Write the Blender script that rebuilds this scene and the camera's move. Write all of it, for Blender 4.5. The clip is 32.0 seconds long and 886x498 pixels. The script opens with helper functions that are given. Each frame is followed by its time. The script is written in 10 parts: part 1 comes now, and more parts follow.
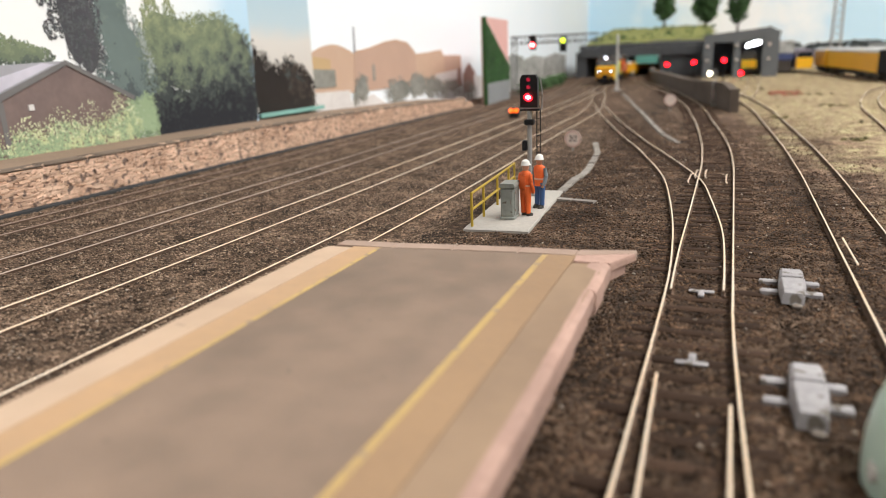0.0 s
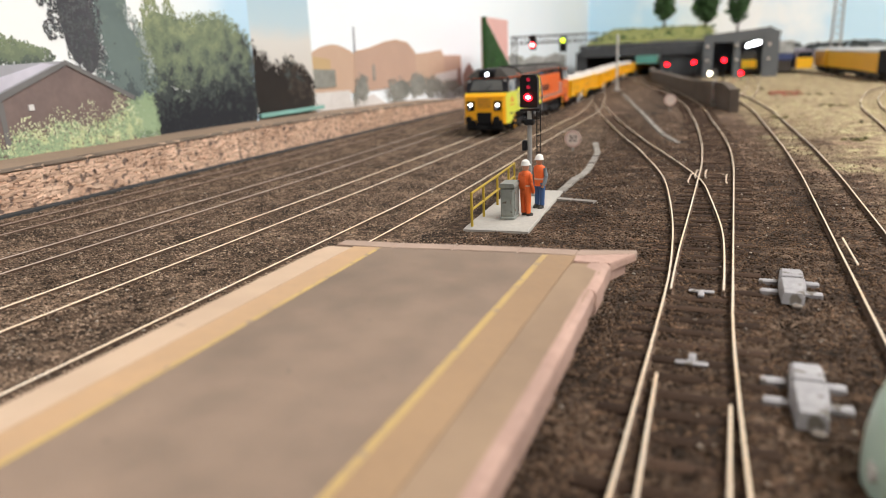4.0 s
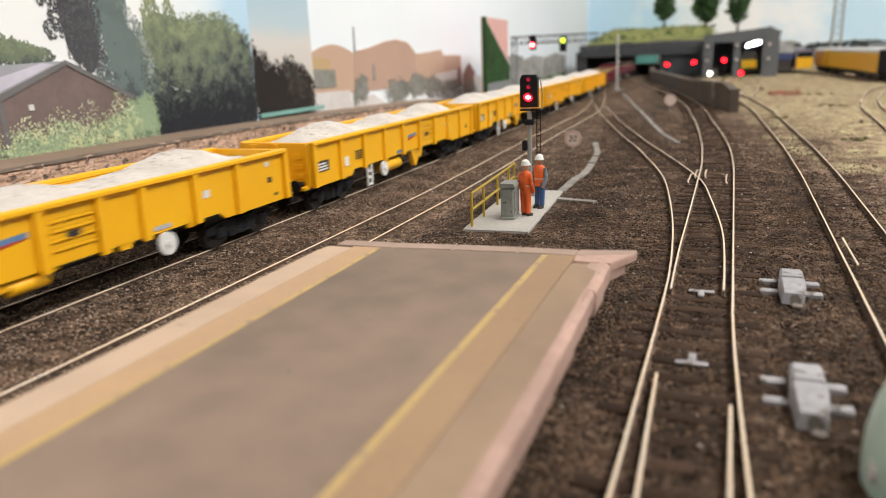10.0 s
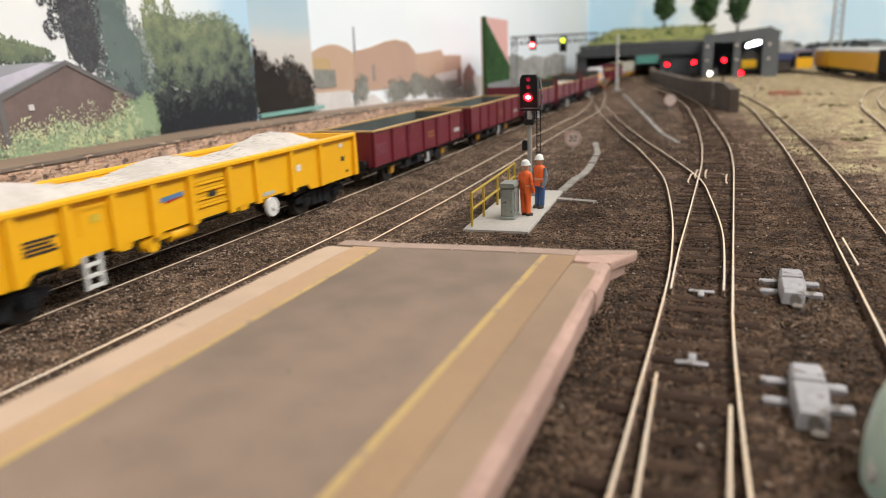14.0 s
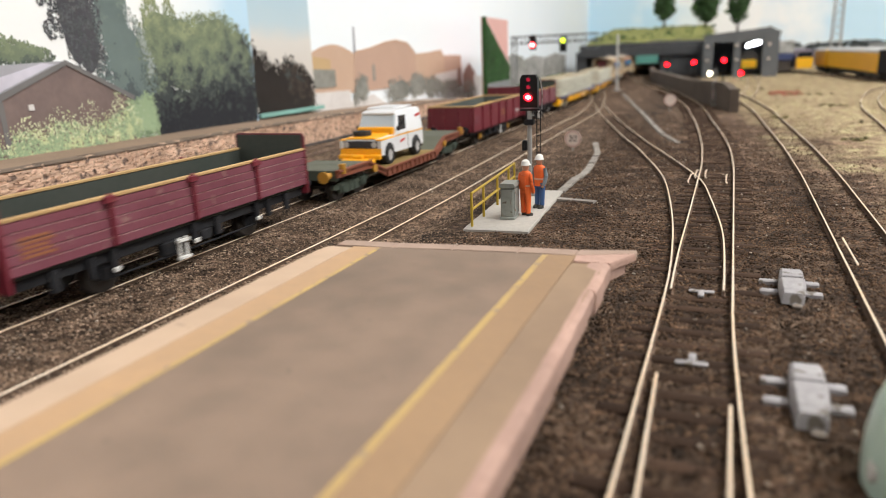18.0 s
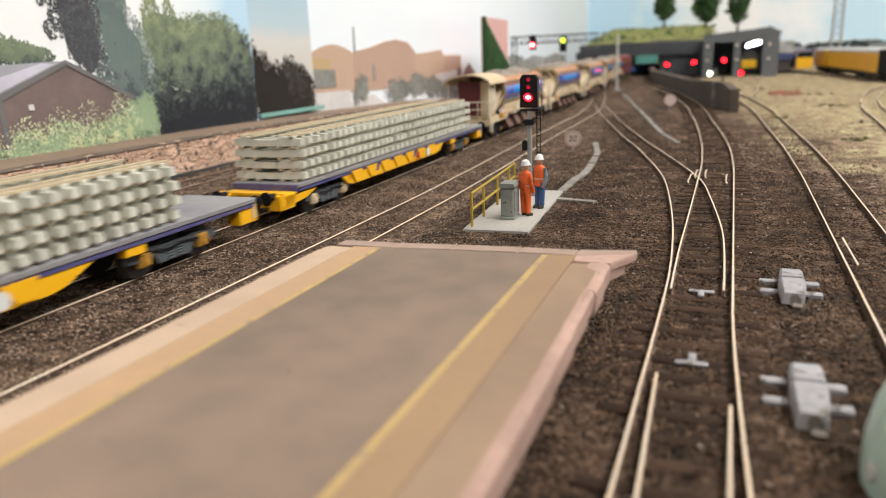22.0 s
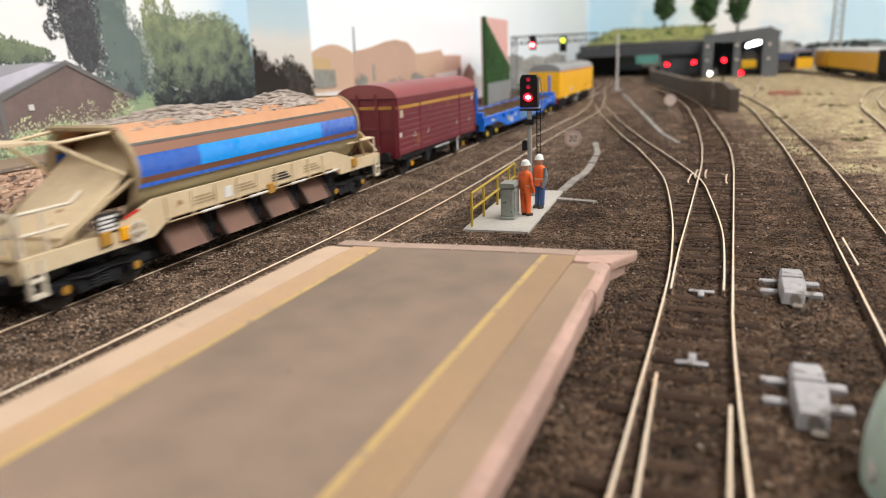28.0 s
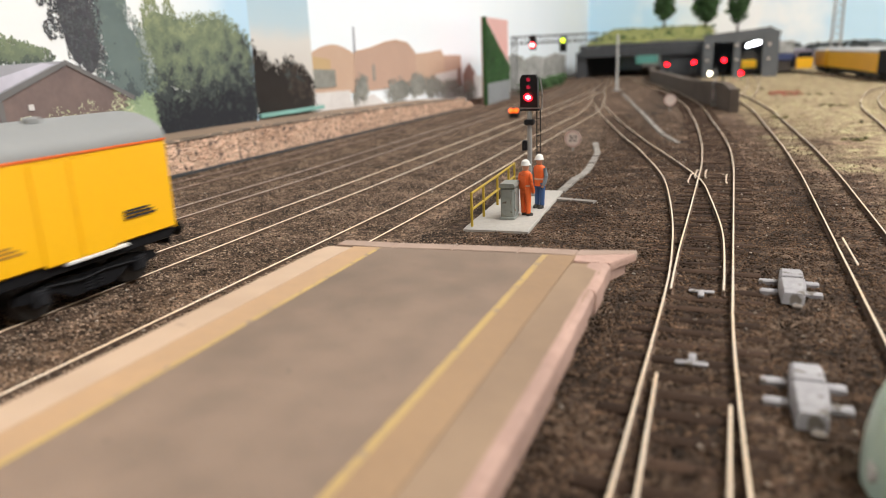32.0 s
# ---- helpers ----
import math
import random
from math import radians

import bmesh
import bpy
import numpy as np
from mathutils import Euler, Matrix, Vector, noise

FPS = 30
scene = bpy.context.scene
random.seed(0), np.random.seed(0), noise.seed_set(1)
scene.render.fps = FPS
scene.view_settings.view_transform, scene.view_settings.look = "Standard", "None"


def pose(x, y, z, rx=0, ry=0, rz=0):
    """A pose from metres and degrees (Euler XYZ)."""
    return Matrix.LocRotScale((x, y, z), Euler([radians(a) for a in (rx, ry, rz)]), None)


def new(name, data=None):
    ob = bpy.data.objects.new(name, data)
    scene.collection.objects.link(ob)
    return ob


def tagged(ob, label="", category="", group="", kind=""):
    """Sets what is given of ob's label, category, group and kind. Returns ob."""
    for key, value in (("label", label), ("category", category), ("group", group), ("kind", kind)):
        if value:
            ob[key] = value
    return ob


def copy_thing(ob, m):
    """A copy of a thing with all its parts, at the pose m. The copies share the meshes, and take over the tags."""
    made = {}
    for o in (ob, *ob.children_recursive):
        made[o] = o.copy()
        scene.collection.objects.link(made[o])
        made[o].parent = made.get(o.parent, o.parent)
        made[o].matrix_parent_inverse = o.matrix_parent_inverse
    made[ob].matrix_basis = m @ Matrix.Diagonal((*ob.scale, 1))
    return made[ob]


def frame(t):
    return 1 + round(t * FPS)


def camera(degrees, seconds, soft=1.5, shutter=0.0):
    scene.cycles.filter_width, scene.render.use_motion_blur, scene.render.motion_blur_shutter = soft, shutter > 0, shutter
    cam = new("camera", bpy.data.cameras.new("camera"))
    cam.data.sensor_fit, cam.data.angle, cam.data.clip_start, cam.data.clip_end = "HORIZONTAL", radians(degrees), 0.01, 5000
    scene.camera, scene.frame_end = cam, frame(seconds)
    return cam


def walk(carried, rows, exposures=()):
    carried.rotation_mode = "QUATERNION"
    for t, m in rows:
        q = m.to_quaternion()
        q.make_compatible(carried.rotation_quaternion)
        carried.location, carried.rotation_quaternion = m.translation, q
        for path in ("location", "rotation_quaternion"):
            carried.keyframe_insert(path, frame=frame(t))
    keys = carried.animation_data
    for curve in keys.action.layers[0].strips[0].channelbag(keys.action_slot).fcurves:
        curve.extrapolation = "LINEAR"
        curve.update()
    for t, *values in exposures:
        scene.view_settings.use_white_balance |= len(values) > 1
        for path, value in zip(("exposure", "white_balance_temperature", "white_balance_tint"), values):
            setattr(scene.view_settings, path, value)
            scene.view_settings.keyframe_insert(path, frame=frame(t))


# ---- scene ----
cam = camera(64.31, 32.0, soft=0.65, shutter=0.4)
CAM = pose(0, 0, 0.06247, 90 - 15.272, 0, 22.411) @ pose(0, 0, 0, 0, 0, -2.354)
walk(cam, [(0.0, CAM), (32.0, CAM)], [(0.0, 0.08), (5.0, 0.08), (6.5, 0.0), (9.0, -0.06), (14.0, -0.06), (16.5, 0.12), (18.0, 0.06), (19.0, -0.02), (20.0, 0.1), (20.6, 0.1), (22.5, 0.0), (27.5, 0.03), (28.8, 0.14), (30.2, 0.1), (31.2, 0.0), (32.0, 0.06)])
cam.data.dof.use_dof = True
cam.data.dof.focus_distance = 0.25
cam.data.dof.aperture_fstop = 14

# ---- light: a closed room with ceiling tube panels ----
world = bpy.data.worlds.new("room_air")
scene.world = world
world.use_nodes = True
world.node_tree.nodes["Background"].inputs[0].default_value = (0.9, 0.95, 1.0, 1)
world.node_tree.nodes["Background"].inputs[1].default_value = 0.15
scene.view_settings.exposure = 0.0


def ceiling_lamp(x, y, w, d, watts, colour=(1.0, 0.975, 0.94)):
    lamp = bpy.data.lights.new("ceiling_lamp", "AREA")
    lamp.shape, lamp.size, lamp.size_y = "RECTANGLE", w, d
    lamp.energy, lamp.color = watts, colour
    ob = new("ceiling_lamp", lamp)
    ob.matrix_world = pose(x, y, 1.34)
    return ob


for lx, ly, lw in ((0.95, 0.1, 24), (0.95, 1.3, 24), (1.05, -1.3, 22), (0.2, 0.7, 9)):
    ceiling_lamp(lx, ly, 0.6, 1.1, lw)

# ---- mesh helpers (all lengths in millimetres) ----
MM = 0.001


class Mesh:
    """Collects vertices and faces of one mesh."""

    def __init__(self):
        self.v, self.f = [], []

    def add(self, verts, faces):
        n = len(self.v)
        self.v.extend(verts)
        self.f.extend([tuple(i + n for i in fc) for fc in faces])
        return self

    def box(self, x0, x1, y0, y1, z0, z1, b=0.0):
        if b <= 0:
            vs = [(x, y, z) for x in (x0, x1) for y in (y0, y1) for z in (z0, z1)]
            return self.add(vs, [(0, 1, 3, 2), (4, 6, 7, 5), (0, 4, 5, 1), (2, 3, 7, 6), (0, 2, 6, 4), (1, 5, 7, 3)])
        b = min(b, (x1 - x0) * 0.45, (y1 - y0) * 0.45, (z1 - z0) * 0.45)
        vs = []
        for zz, e in ((z0, b), (z0 + b, 0), (z1 - b, 0), (z1, b)):
            c = b
            vs += [(x0 + c + e, y0 + e, zz), (x1 - c - e, y0 + e, zz), (x1 - e, y0 + c + e, zz), (x1 - e, y1 - c - e, zz),
                   (x1 - c - e, y1 - e, zz), (x0 + c + e, y1 - e, zz), (x0 + e, y1 - c - e, zz), (x0 + e, y0 + c + e, zz)]
        fs = [tuple(range(7, -1, -1)), tuple(range(24, 32))]
        for k in range(3):
            for i in range(8):
                j = (i + 1) % 8
                fs.append((k * 8 + i, k * 8 + j, k * 8 + 8 + j, k * 8 + 8 + i))
        return self.add(vs, fs)

    def prism(self, poly, axis, a, b):
        """A polygon pushed along an axis: 'x' takes (y, z), 'y' takes (x, z), 'z' takes (x, y)."""
        n = len(poly)
        put = {"x": lambda p, t: (t, p[0], p[1]), "y": lambda p, t: (p[0], t, p[1]), "z": lambda p, t: (p[0], p[1], t)}[axis]
        vs = [put(p, a) for p in poly] + [put(p, b) for p in poly]
        fs = [tuple(range(n - 1, -1, -1)), tuple(range(n, 2 * n))]
        fs += [(i, (i + 1) % n, n + (i + 1) % n, n + i) for i in range(n)]
        return self.add(vs, fs)

    def cyl(self, c, r, h, axis="z", n=12, r2=None):
        """Centred on c, of length h along the axis."""
        r2 = r if r2 is None else r2
        vs = []
        for rr, t in ((r, -h / 2), (r2, h / 2)):
            for i in range(n):
                a = 2 * math.pi * (i + 0.5) / n
                u, w = rr * math.cos(a), rr * math.sin(a)
                d = {"z": (u, w, t), "x": (t, u, w), "y": (w, t, u)}[axis]
                vs.append((c[0] + d[0], c[1] + d[1], c[2] + d[2]))
        fs = [tuple(range(n - 1, -1, -1)), tuple(range(n, 2 * n))] + [(i, (i + 1) % n, n + (i + 1) % n, n + i) for i in range(n)]
        return self.add(vs, fs)

    def tube(self, pts, r, n=6):
        pts = [Vector(p) for p in pts]
        vs, fs = [], []
        for k, p in enumerate(pts):
            d = (pts[min(k + 1, len(pts) - 1)] - pts[max(k - 1, 0)]).normalized()
            u = d.cross(Vector((0, 0, 1)))
            u = u.normalized() if u.length > 0.05 else Vector((1, 0, 0))
            w = u.cross(d)
            for i in range(n):
                a = 2 * math.pi * i / n
                vs.append(tuple(p + r * (math.cos(a) * u + math.sin(a) * w)))
        for k in range(len(pts) - 1):
            for i in range(n):
                j = (i + 1) % n
                fs.append((k * n + i, k * n + j, k * n + n + j, k * n + n + i))
        m = (len(pts) - 1) * n
        fs += [tuple(range(n - 1, -1, -1)), tuple(range(m, m + n))]
        return self.add(vs, fs)

    def loft(self, rings, closed=True, caps=True):
        n = len(rings[0])
        vs = [p for ring in rings for p in ring]
        fs = []
        for k in range(len(rings) - 1):
            for i in range(n if closed else n - 1):
                j = (i + 1) % n
                fs.append((k * n + i, k * n + j, k * n + n + j, k * n + n + i))
        if caps:
            fs += [tuple(range(n - 1, -1, -1)), tuple(range((len(rings) - 1) * n, len(rings) * n))]
        return self.add(vs, fs)

    def lump(self, c, r, n=6, squash=0.7, rough=0.25):
        """An uneven pebble or clump."""
        vs, fs = [(c[0], c[1], c[2] - r * squash)], []
        for k, (h, q) in enumerate(((-0.45, 0.85), (0.35, 0.9))):
            for i in range(n):
                a = 2 * math.pi * (i + 0.5 * k) / n
                e = r * q * (1 + random.uniform(-rough, rough))
                vs.append((c[0] + e * math.cos(a), c[1] + e * math.sin(a), c[2] + h * r * squash))
        vs.append((c[0], c[1], c[2] + r * squash))
        for i in range(n):
            j = (i + 1) % n
            fs += [(0, 1 + j, 1 + i), (1 + i, 1 + j, 1 + n + i), (1 + j, 1 + n + j, 1 + n + i), (1 + n + i, 1 + n + j, 2 * n + 1)]
        return self.add(vs, fs)

    def data(self, name, material, smooth=True):
        me = bpy.data.meshes.new(name)
        arr = np.asarray(self.v, dtype=float).reshape(-1, 3) * MM
        me.from_pydata(arr.tolist(), [], self.f)
        for m in (material if isinstance(material, (list, tuple)) else [material]):
            me.materials.append(m)
        bm = bmesh.new()
        bm.from_mesh(me)
        bmesh.ops.recalc_face_normals(bm, faces=bm.faces)
        bm.to_mesh(me)
        bm.free()
        if smooth:
            me.shade_smooth()
            me.set_sharp_from_angle(angle=radians(38))
        return me


def part(name, mesh, material, parent, label="", smooth=True):
    """Links one mesh as a part under a thing or a part."""
    me = mesh.data(name, material, smooth) if isinstance(mesh, Mesh) else mesh
    ob = new(name, me)
    ob.parent = parent
    if label:
        tagged(ob, label)
    return ob


def thing(name, label, category, group="", at=None, mesh=None, material=None, kind="", smooth=True):
    """A top-level thing: an Empty at its base, or one plain mesh. at: a place in millimetres or a pose in metres."""
    ob = new(name, mesh.data(name, material, smooth) if mesh else None)
    if at is not None:
        ob.matrix_world = at if isinstance(at, Matrix) else Matrix.Translation([a * MM for a in at])
    return tagged(ob, label, category, group, kind)


def structure(name, mesh, material, label="", smooth=True):
    return tagged(new(name, mesh.data(name, material, smooth)), label, kind="structure")


# ---- materials ----
def surface(name, colour, rough=0.6, metal=0.0, second=None, scale=60.0, fine=900.0, amount=0.5, bump=0.0, bump_scale=None,
            speck=None, speck_scale=400.0, speck_at=0.68, glow=None, power=0.0, coat=0.0, vary=0.0, island=0.0, spec=0.5):
    """A procedural surface: a base colour mottled at two scales, fine relief, and specks."""
    m = bpy.data.materials.new(name)
    m.use_nodes = True
    t = m.node_tree
    b = t.nodes["Principled BSDF"]
    link = t.links.new
    second = second or tuple(c * 0.72 for c in colour)
    co = t.nodes.new("ShaderNodeTexCoord")
    big, small = t.nodes.new("ShaderNodeTexNoise"), t.nodes.new("ShaderNodeTexNoise")
    for n, s, d in ((big, scale, 4), (small, fine, 3)):
        n.inputs["Scale"].default_value, n.inputs["Detail"].default_value = s, d
        link(co.outputs["Object"], n.inputs["Vector"])
    mean = t.nodes.new("ShaderNodeMath")
    mean.operation = "MULTIPLY_ADD"
    link(big.outputs["Fac"], mean.inputs[0])
    mean.inputs[1].default_value = 0.65
    half = t.nodes.new("ShaderNodeMath")
    half.operation = "MULTIPLY"
    half.inputs[1].default_value = 0.35
    link(small.outputs["Fac"], half.inputs[0])
    link(half.outputs[0], mean.inputs[2])
    ramp = t.nodes.new("ShaderNodeMapRange")
    ramp.inputs[1].default_value, ramp.inputs[2].default_value = 0.34, 0.66
    ramp.inputs[3].default_value, ramp.inputs[4].default_value = 0.5 - amount / 2, 0.5 + amount / 2
    link(mean.outputs[0], ramp.inputs[0])
    mix = t.nodes.new("ShaderNodeMix")
    mix.data_type = "RGBA"
    mix.inputs[6].default_value, mix.inputs[7].default_value = (*second, 1), (*colour, 1)
    link(ramp.outputs[0], mix.inputs[0])
    out = mix.outputs[2]
    if speck:
        sp = t.nodes.new("ShaderNodeTexNoise")
        sp.inputs["Scale"].default_value, sp.inputs["Detail"].default_value = speck_scale, 2
        link(co.outputs["Object"], sp.inputs["Vector"])
        cut = t.nodes.new("ShaderNodeMapRange")
        cut.inputs[1].default_value, cut.inputs[2].default_value = speck_at, speck_at + 0.06
        link(sp.outputs["Fac"], cut.inputs[0])
        mx = t.nodes.new("ShaderNodeMix")
        mx.data_type = "RGBA"
        mx.inputs[7].default_value = (*speck, 1)
        link(cut.outputs[0], mx.inputs[0])
        link(out, mx.inputs[6])
        out = mx.outputs[2]
    if vary or island:
        if vary:
            src = t.nodes.new("ShaderNodeObjectInfo").outputs["Random"]
        else:
            src = t.nodes.new("ShaderNodeNewGeometry").outputs["Random Per Island"]
        span = vary or island
        mr = t.nodes.new("ShaderNodeMapRange")
        mr.inputs[3].default_value, mr.inputs[4].default_value = 1 - span, 1 + span
        link(src, mr.inputs[0])
        hs = t.nodes.new("ShaderNodeHueSaturation")
        link(mr.outputs[0], hs.inputs["Value"])
        link(out, hs.inputs["Color"])
        out = hs.outputs["Color"]
    link(out, b.inputs["Base Color"])
    rr = t.nodes.new("ShaderNodeMapRange")
    rr.inputs[3].default_value, rr.inputs[4].default_value = max(0.02, rough - 0.1), min(1.0, rough + 0.1)
    link(small.outputs["Fac"], rr.inputs[0])
    link(rr.outputs[0], b.inputs["Roughness"])
    b.inputs["Metallic"].default_value = metal
    b.inputs["Specular IOR Level"].default_value = spec
    b.inputs["Coat Weight"].default_value = coat
    if bump:
        bn = t.nodes.new("ShaderNodeBump")
        bn.inputs["Strength"].default_value, bn.inputs["Distance"].default_value = min(1.0, bump), 0.0006
        src = small
        if bump_scale:
            src = t.nodes.new("ShaderNodeTexNoise")
            src.inputs["Scale"].default_value, src.inputs["Detail"].default_value = bump_scale, 4
            link(co.outputs["Object"], src.inputs["Vector"])
        link(src.outputs["Fac"], bn.inputs["Height"])
        link(bn.outputs[0], b.inputs["Normal"])
    if glow:
        b.inputs["Emission Color"].default_value, b.inputs["Emission Strength"].default_value = (*glow, 1), power
    return m


MAT = {
    "ballast": surface("ballast", (0.1, 0.07, 0.05), 0.95, second=(0.036, 0.025, 0.018), scale=25, fine=600, amount=0.9, bump=1.0, bump_scale=420, speck=(0.3, 0.25, 0.2), speck_scale=500, speck_at=0.7),
    "stones": surface("stones", (0.31, 0.225, 0.165), 0.95, second=(0.085, 0.06, 0.044), scale=120, fine=700, amount=1.2, island=0.7, spec=0.15),
    "dark_stones": surface("dark_stones", (0.165, 0.103, 0.067), 0.95, second=(0.032, 0.02, 0.013), scale=80, fine=600, amount=1.3, island=0.7, spec=0.15),
    "straw": surface("straw", (0.44, 0.355, 0.2), 0.95, second=(0.24, 0.18, 0.105), scale=30, fine=200, amount=1.2, island=0.6),
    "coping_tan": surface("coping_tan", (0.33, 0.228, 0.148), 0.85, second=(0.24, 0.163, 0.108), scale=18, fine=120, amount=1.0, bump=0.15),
    "grass": surface("grass", (0.36, 0.3, 0.16), 0.95, second=(0.19, 0.14, 0.085), scale=14, fine=260, amount=0.9, bump=1.0, bump_scale=500, speck=(0.25, 0.29, 0.1), speck_scale=45, speck_at=0.6),
    "earth": surface("earth", (0.3, 0.21, 0.15), 0.95, second=(0.21, 0.15, 0.105), scale=30, fine=500, amount=0.8, bump=0.5),
    # Rail heads: the warm glint of reflected light is put into this colour.
    "rail_top": surface("rail_top", (1.0, 0.75, 0.51), 0.36, 0.25, second=(0.9, 0.8, 0.67), scale=28, fine=400, amount=1.0),
    "rail_dull": surface("rail_dull", (0.6, 0.48, 0.4), 0.5, 0.2, second=(0.42, 0.33, 0.28), scale=30, fine=300, amount=1.0),
    "rail_brown": surface("rail_brown", (0.4, 0.29, 0.235), 0.6, 0.1, second=(0.26, 0.18, 0.145), scale=30, fine=300, amount=1.0),
    "rail_web": surface("rail_web", (0.17, 0.115, 0.085), 0.85, 0.0, second=(0.09, 0.058, 0.042), scale=90, fine=900, amount=0.9, spec=0.15),
    "sleeper": surface("sleeper", (0.06, 0.036, 0.024), 0.92, second=(0.028, 0.016, 0.011), scale=100, fine=700, amount=0.6, bump=0.4, vary=0.35, spec=0.15),
    "tarmac": surface("tarmac", (0.275, 0.195, 0.145), 0.85, second=(0.165, 0.12, 0.09), scale=11, fine=90, amount=1.1, bump=0.2, bump_scale=1500, speck=(0.125, 0.095, 0.075), speck_scale=800, speck_at=0.72),
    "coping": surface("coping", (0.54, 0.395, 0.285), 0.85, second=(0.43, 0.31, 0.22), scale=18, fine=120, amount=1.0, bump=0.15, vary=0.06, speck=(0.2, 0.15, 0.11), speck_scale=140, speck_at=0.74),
    "tactile": surface("tactile", (0.36, 0.232, 0.132), 0.85, second=(0.285, 0.185, 0.11), scale=30, fine=500, amount=0.8, bump=0.15, vary=0.05),
    "tactile_pale": surface("tactile_pale", (0.5, 0.32, 0.18), 0.85, second=(0.4, 0.265, 0.16), scale=24, fine=300, amount=0.9, bump=0.15),
    "yellow_line": surface("yellow_line", (0.53, 0.365, 0.12), 0.75, second=(0.38, 0.26, 0.13), scale=60, fine=700, amount=0.9, speck=(0.3, 0.22, 0.15), speck_scale=260, speck_at=0.58),
    "pink_brick": surface("pink_brick", (0.5, 0.33, 0.27), 0.85, second=(0.34, 0.215, 0.175), scale=90, fine=700, amount=0.8, bump=0.3, vary=0.1),
    "concrete": surface("concrete", (0.47, 0.44, 0.4), 0.85, second=(0.33, 0.31, 0.285), scale=40, fine=600, amount=0.8, bump=0.3),
    "trough": surface("trough", (0.3, 0.275, 0.25), 0.9, second=(0.17, 0.15, 0.13), scale=60, fine=700, amount=0.7, bump=0.3, vary=0.12),
    "case_grey": surface("case_grey", (0.29, 0.31, 0.285), 0.6, second=(0.19, 0.2, 0.185), scale=80, fine=600, amount=1.0, speck=(0.1, 0.08, 0.06), speck_scale=300, speck_at=0.66),
    "grey_box": surface("grey_box", (0.2, 0.215, 0.205), 0.6, second=(0.15, 0.16, 0.15), scale=80, fine=800, amount=0.6),
    "motor_grey": surface("motor_grey", (0.4, 0.385, 0.4), 0.75, second=(0.26, 0.25, 0.26), scale=120, fine=700, amount=1.0, bump=0.4, vary=0.1, speck=(0.15, 0.13, 0.11), speck_scale=300, speck_at=0.62),
    "bar_grey": surface("bar_grey", (0.24, 0.2, 0.17), 0.7, scale=120, amount=0.7),
    "yellow_rail": surface("yellow_rail", (0.46, 0.32, 0.03), 0.5, scale=100, amount=0.4),
    "signal_black": surface("signal_black", (0.018, 0.018, 0.02), 0.45, scale=200, amount=0.4, spec=0.15),
    "signal_post": surface("signal_post", (0.42, 0.42, 0.42), 0.45, 0.3, scale=150, amount=0.5),
    "white_paint": surface("white_paint", (0.84, 0.83, 0.8), 0.5, scale=80, amount=0.25),
    "black_plastic": surface("black_plastic", (0.012, 0.012, 0.014), 0.55, scale=120, fine=900, amount=0.6, spec=0.15),
    "dark_frame": surface("dark_frame", (0.011, 0.0115, 0.0135), 0.5, second=(0.036, 0.036, 0.04), scale=90, fine=700, amount=0.8, bump=0.2, spec=0.15),
    "wheel_steel": surface("wheel_steel", (0.25, 0.22, 0.2), 0.4, 0.8, scale=150, amount=0.5),
    "stone_wall": surface("stone_wall", (0.78, 0.55, 0.41), 0.9, second=(0.46, 0.29, 0.2), scale=70, fine=500, amount=0.9, bump=0.8, bump_scale=300, island=0.2, speck=(0.2, 0.14, 0.115), speck_scale=240, speck_at=0.58),
    "mortar": surface("mortar", (0.42, 0.28, 0.21), 0.95, scale=60, amount=0.6, bump=0.4),
    "dark_edge": surface("dark_edge", (0.04, 0.042, 0.045), 0.8, scale=60, amount=0.6),
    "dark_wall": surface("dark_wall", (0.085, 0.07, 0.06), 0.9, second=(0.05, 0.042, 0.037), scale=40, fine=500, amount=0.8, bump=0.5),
    "cap_earth": surface("cap_earth", (0.19, 0.14, 0.105), 0.95, second=(0.1, 0.075, 0.058), scale=60, fine=500, amount=0.9, bump=0.5),
    "mid_wall": surface("mid_wall", (0.13, 0.1, 0.08), 0.9, second=(0.08, 0.062, 0.05), scale=40, fine=500, amount=0.8, bump=0.5),
    "bridge_grey": surface("bridge_grey", (0.075, 0.078, 0.085), 0.7, scale=30, fine=400, amount=0.6),
    "shed_grey": surface("shed_grey", (0.14, 0.15, 0.16), 0.75, scale=25, fine=400, amount=0.6),
    "hill_grass": surface("hill_grass", (0.3, 0.31, 0.11), 0.95, second=(0.15, 0.165, 0.055), scale=30, fine=300, amount=0.9, bump=0.8),
    "leaf": surface("leaf", (0.055, 0.12, 0.035), 0.8, second=(0.025, 0.06, 0.018), scale=60, fine=300, amount=0.8, island=0.5),
    "scrub_dark": surface("scrub_dark", (0.17, 0.15, 0.06), 0.95, second=(0.08, 0.06, 0.03), scale=60, fine=300, amount=1.0, island=0.5),
    "bark": surface("bark", (0.07, 0.05, 0.035), 0.9, scale=80, amount=0.6),
    "sky_board": surface("sky_board", (0.58, 0.8, 0.96), 0.9, second=(1.0, 1.0, 1.0), scale=3.2, fine=10.0, amount=1.7),
    "white_board": surface("white_board", (0.92, 0.96, 1.0), 0.9, second=(0.82, 0.91, 0.98), scale=3, fine=9, amount=0.6),
    "ceiling_white": surface("ceiling_white", (0.8, 0.79, 0.77), 0.9, scale=3, amount=0.2),
    "room_wall": surface("room_wall", (0.66, 0.64, 0.6), 0.9, scale=3, amount=0.2),
    "teal": surface("teal", (0.12, 0.36, 0.31), 0.7, scale=40, amount=0.3),
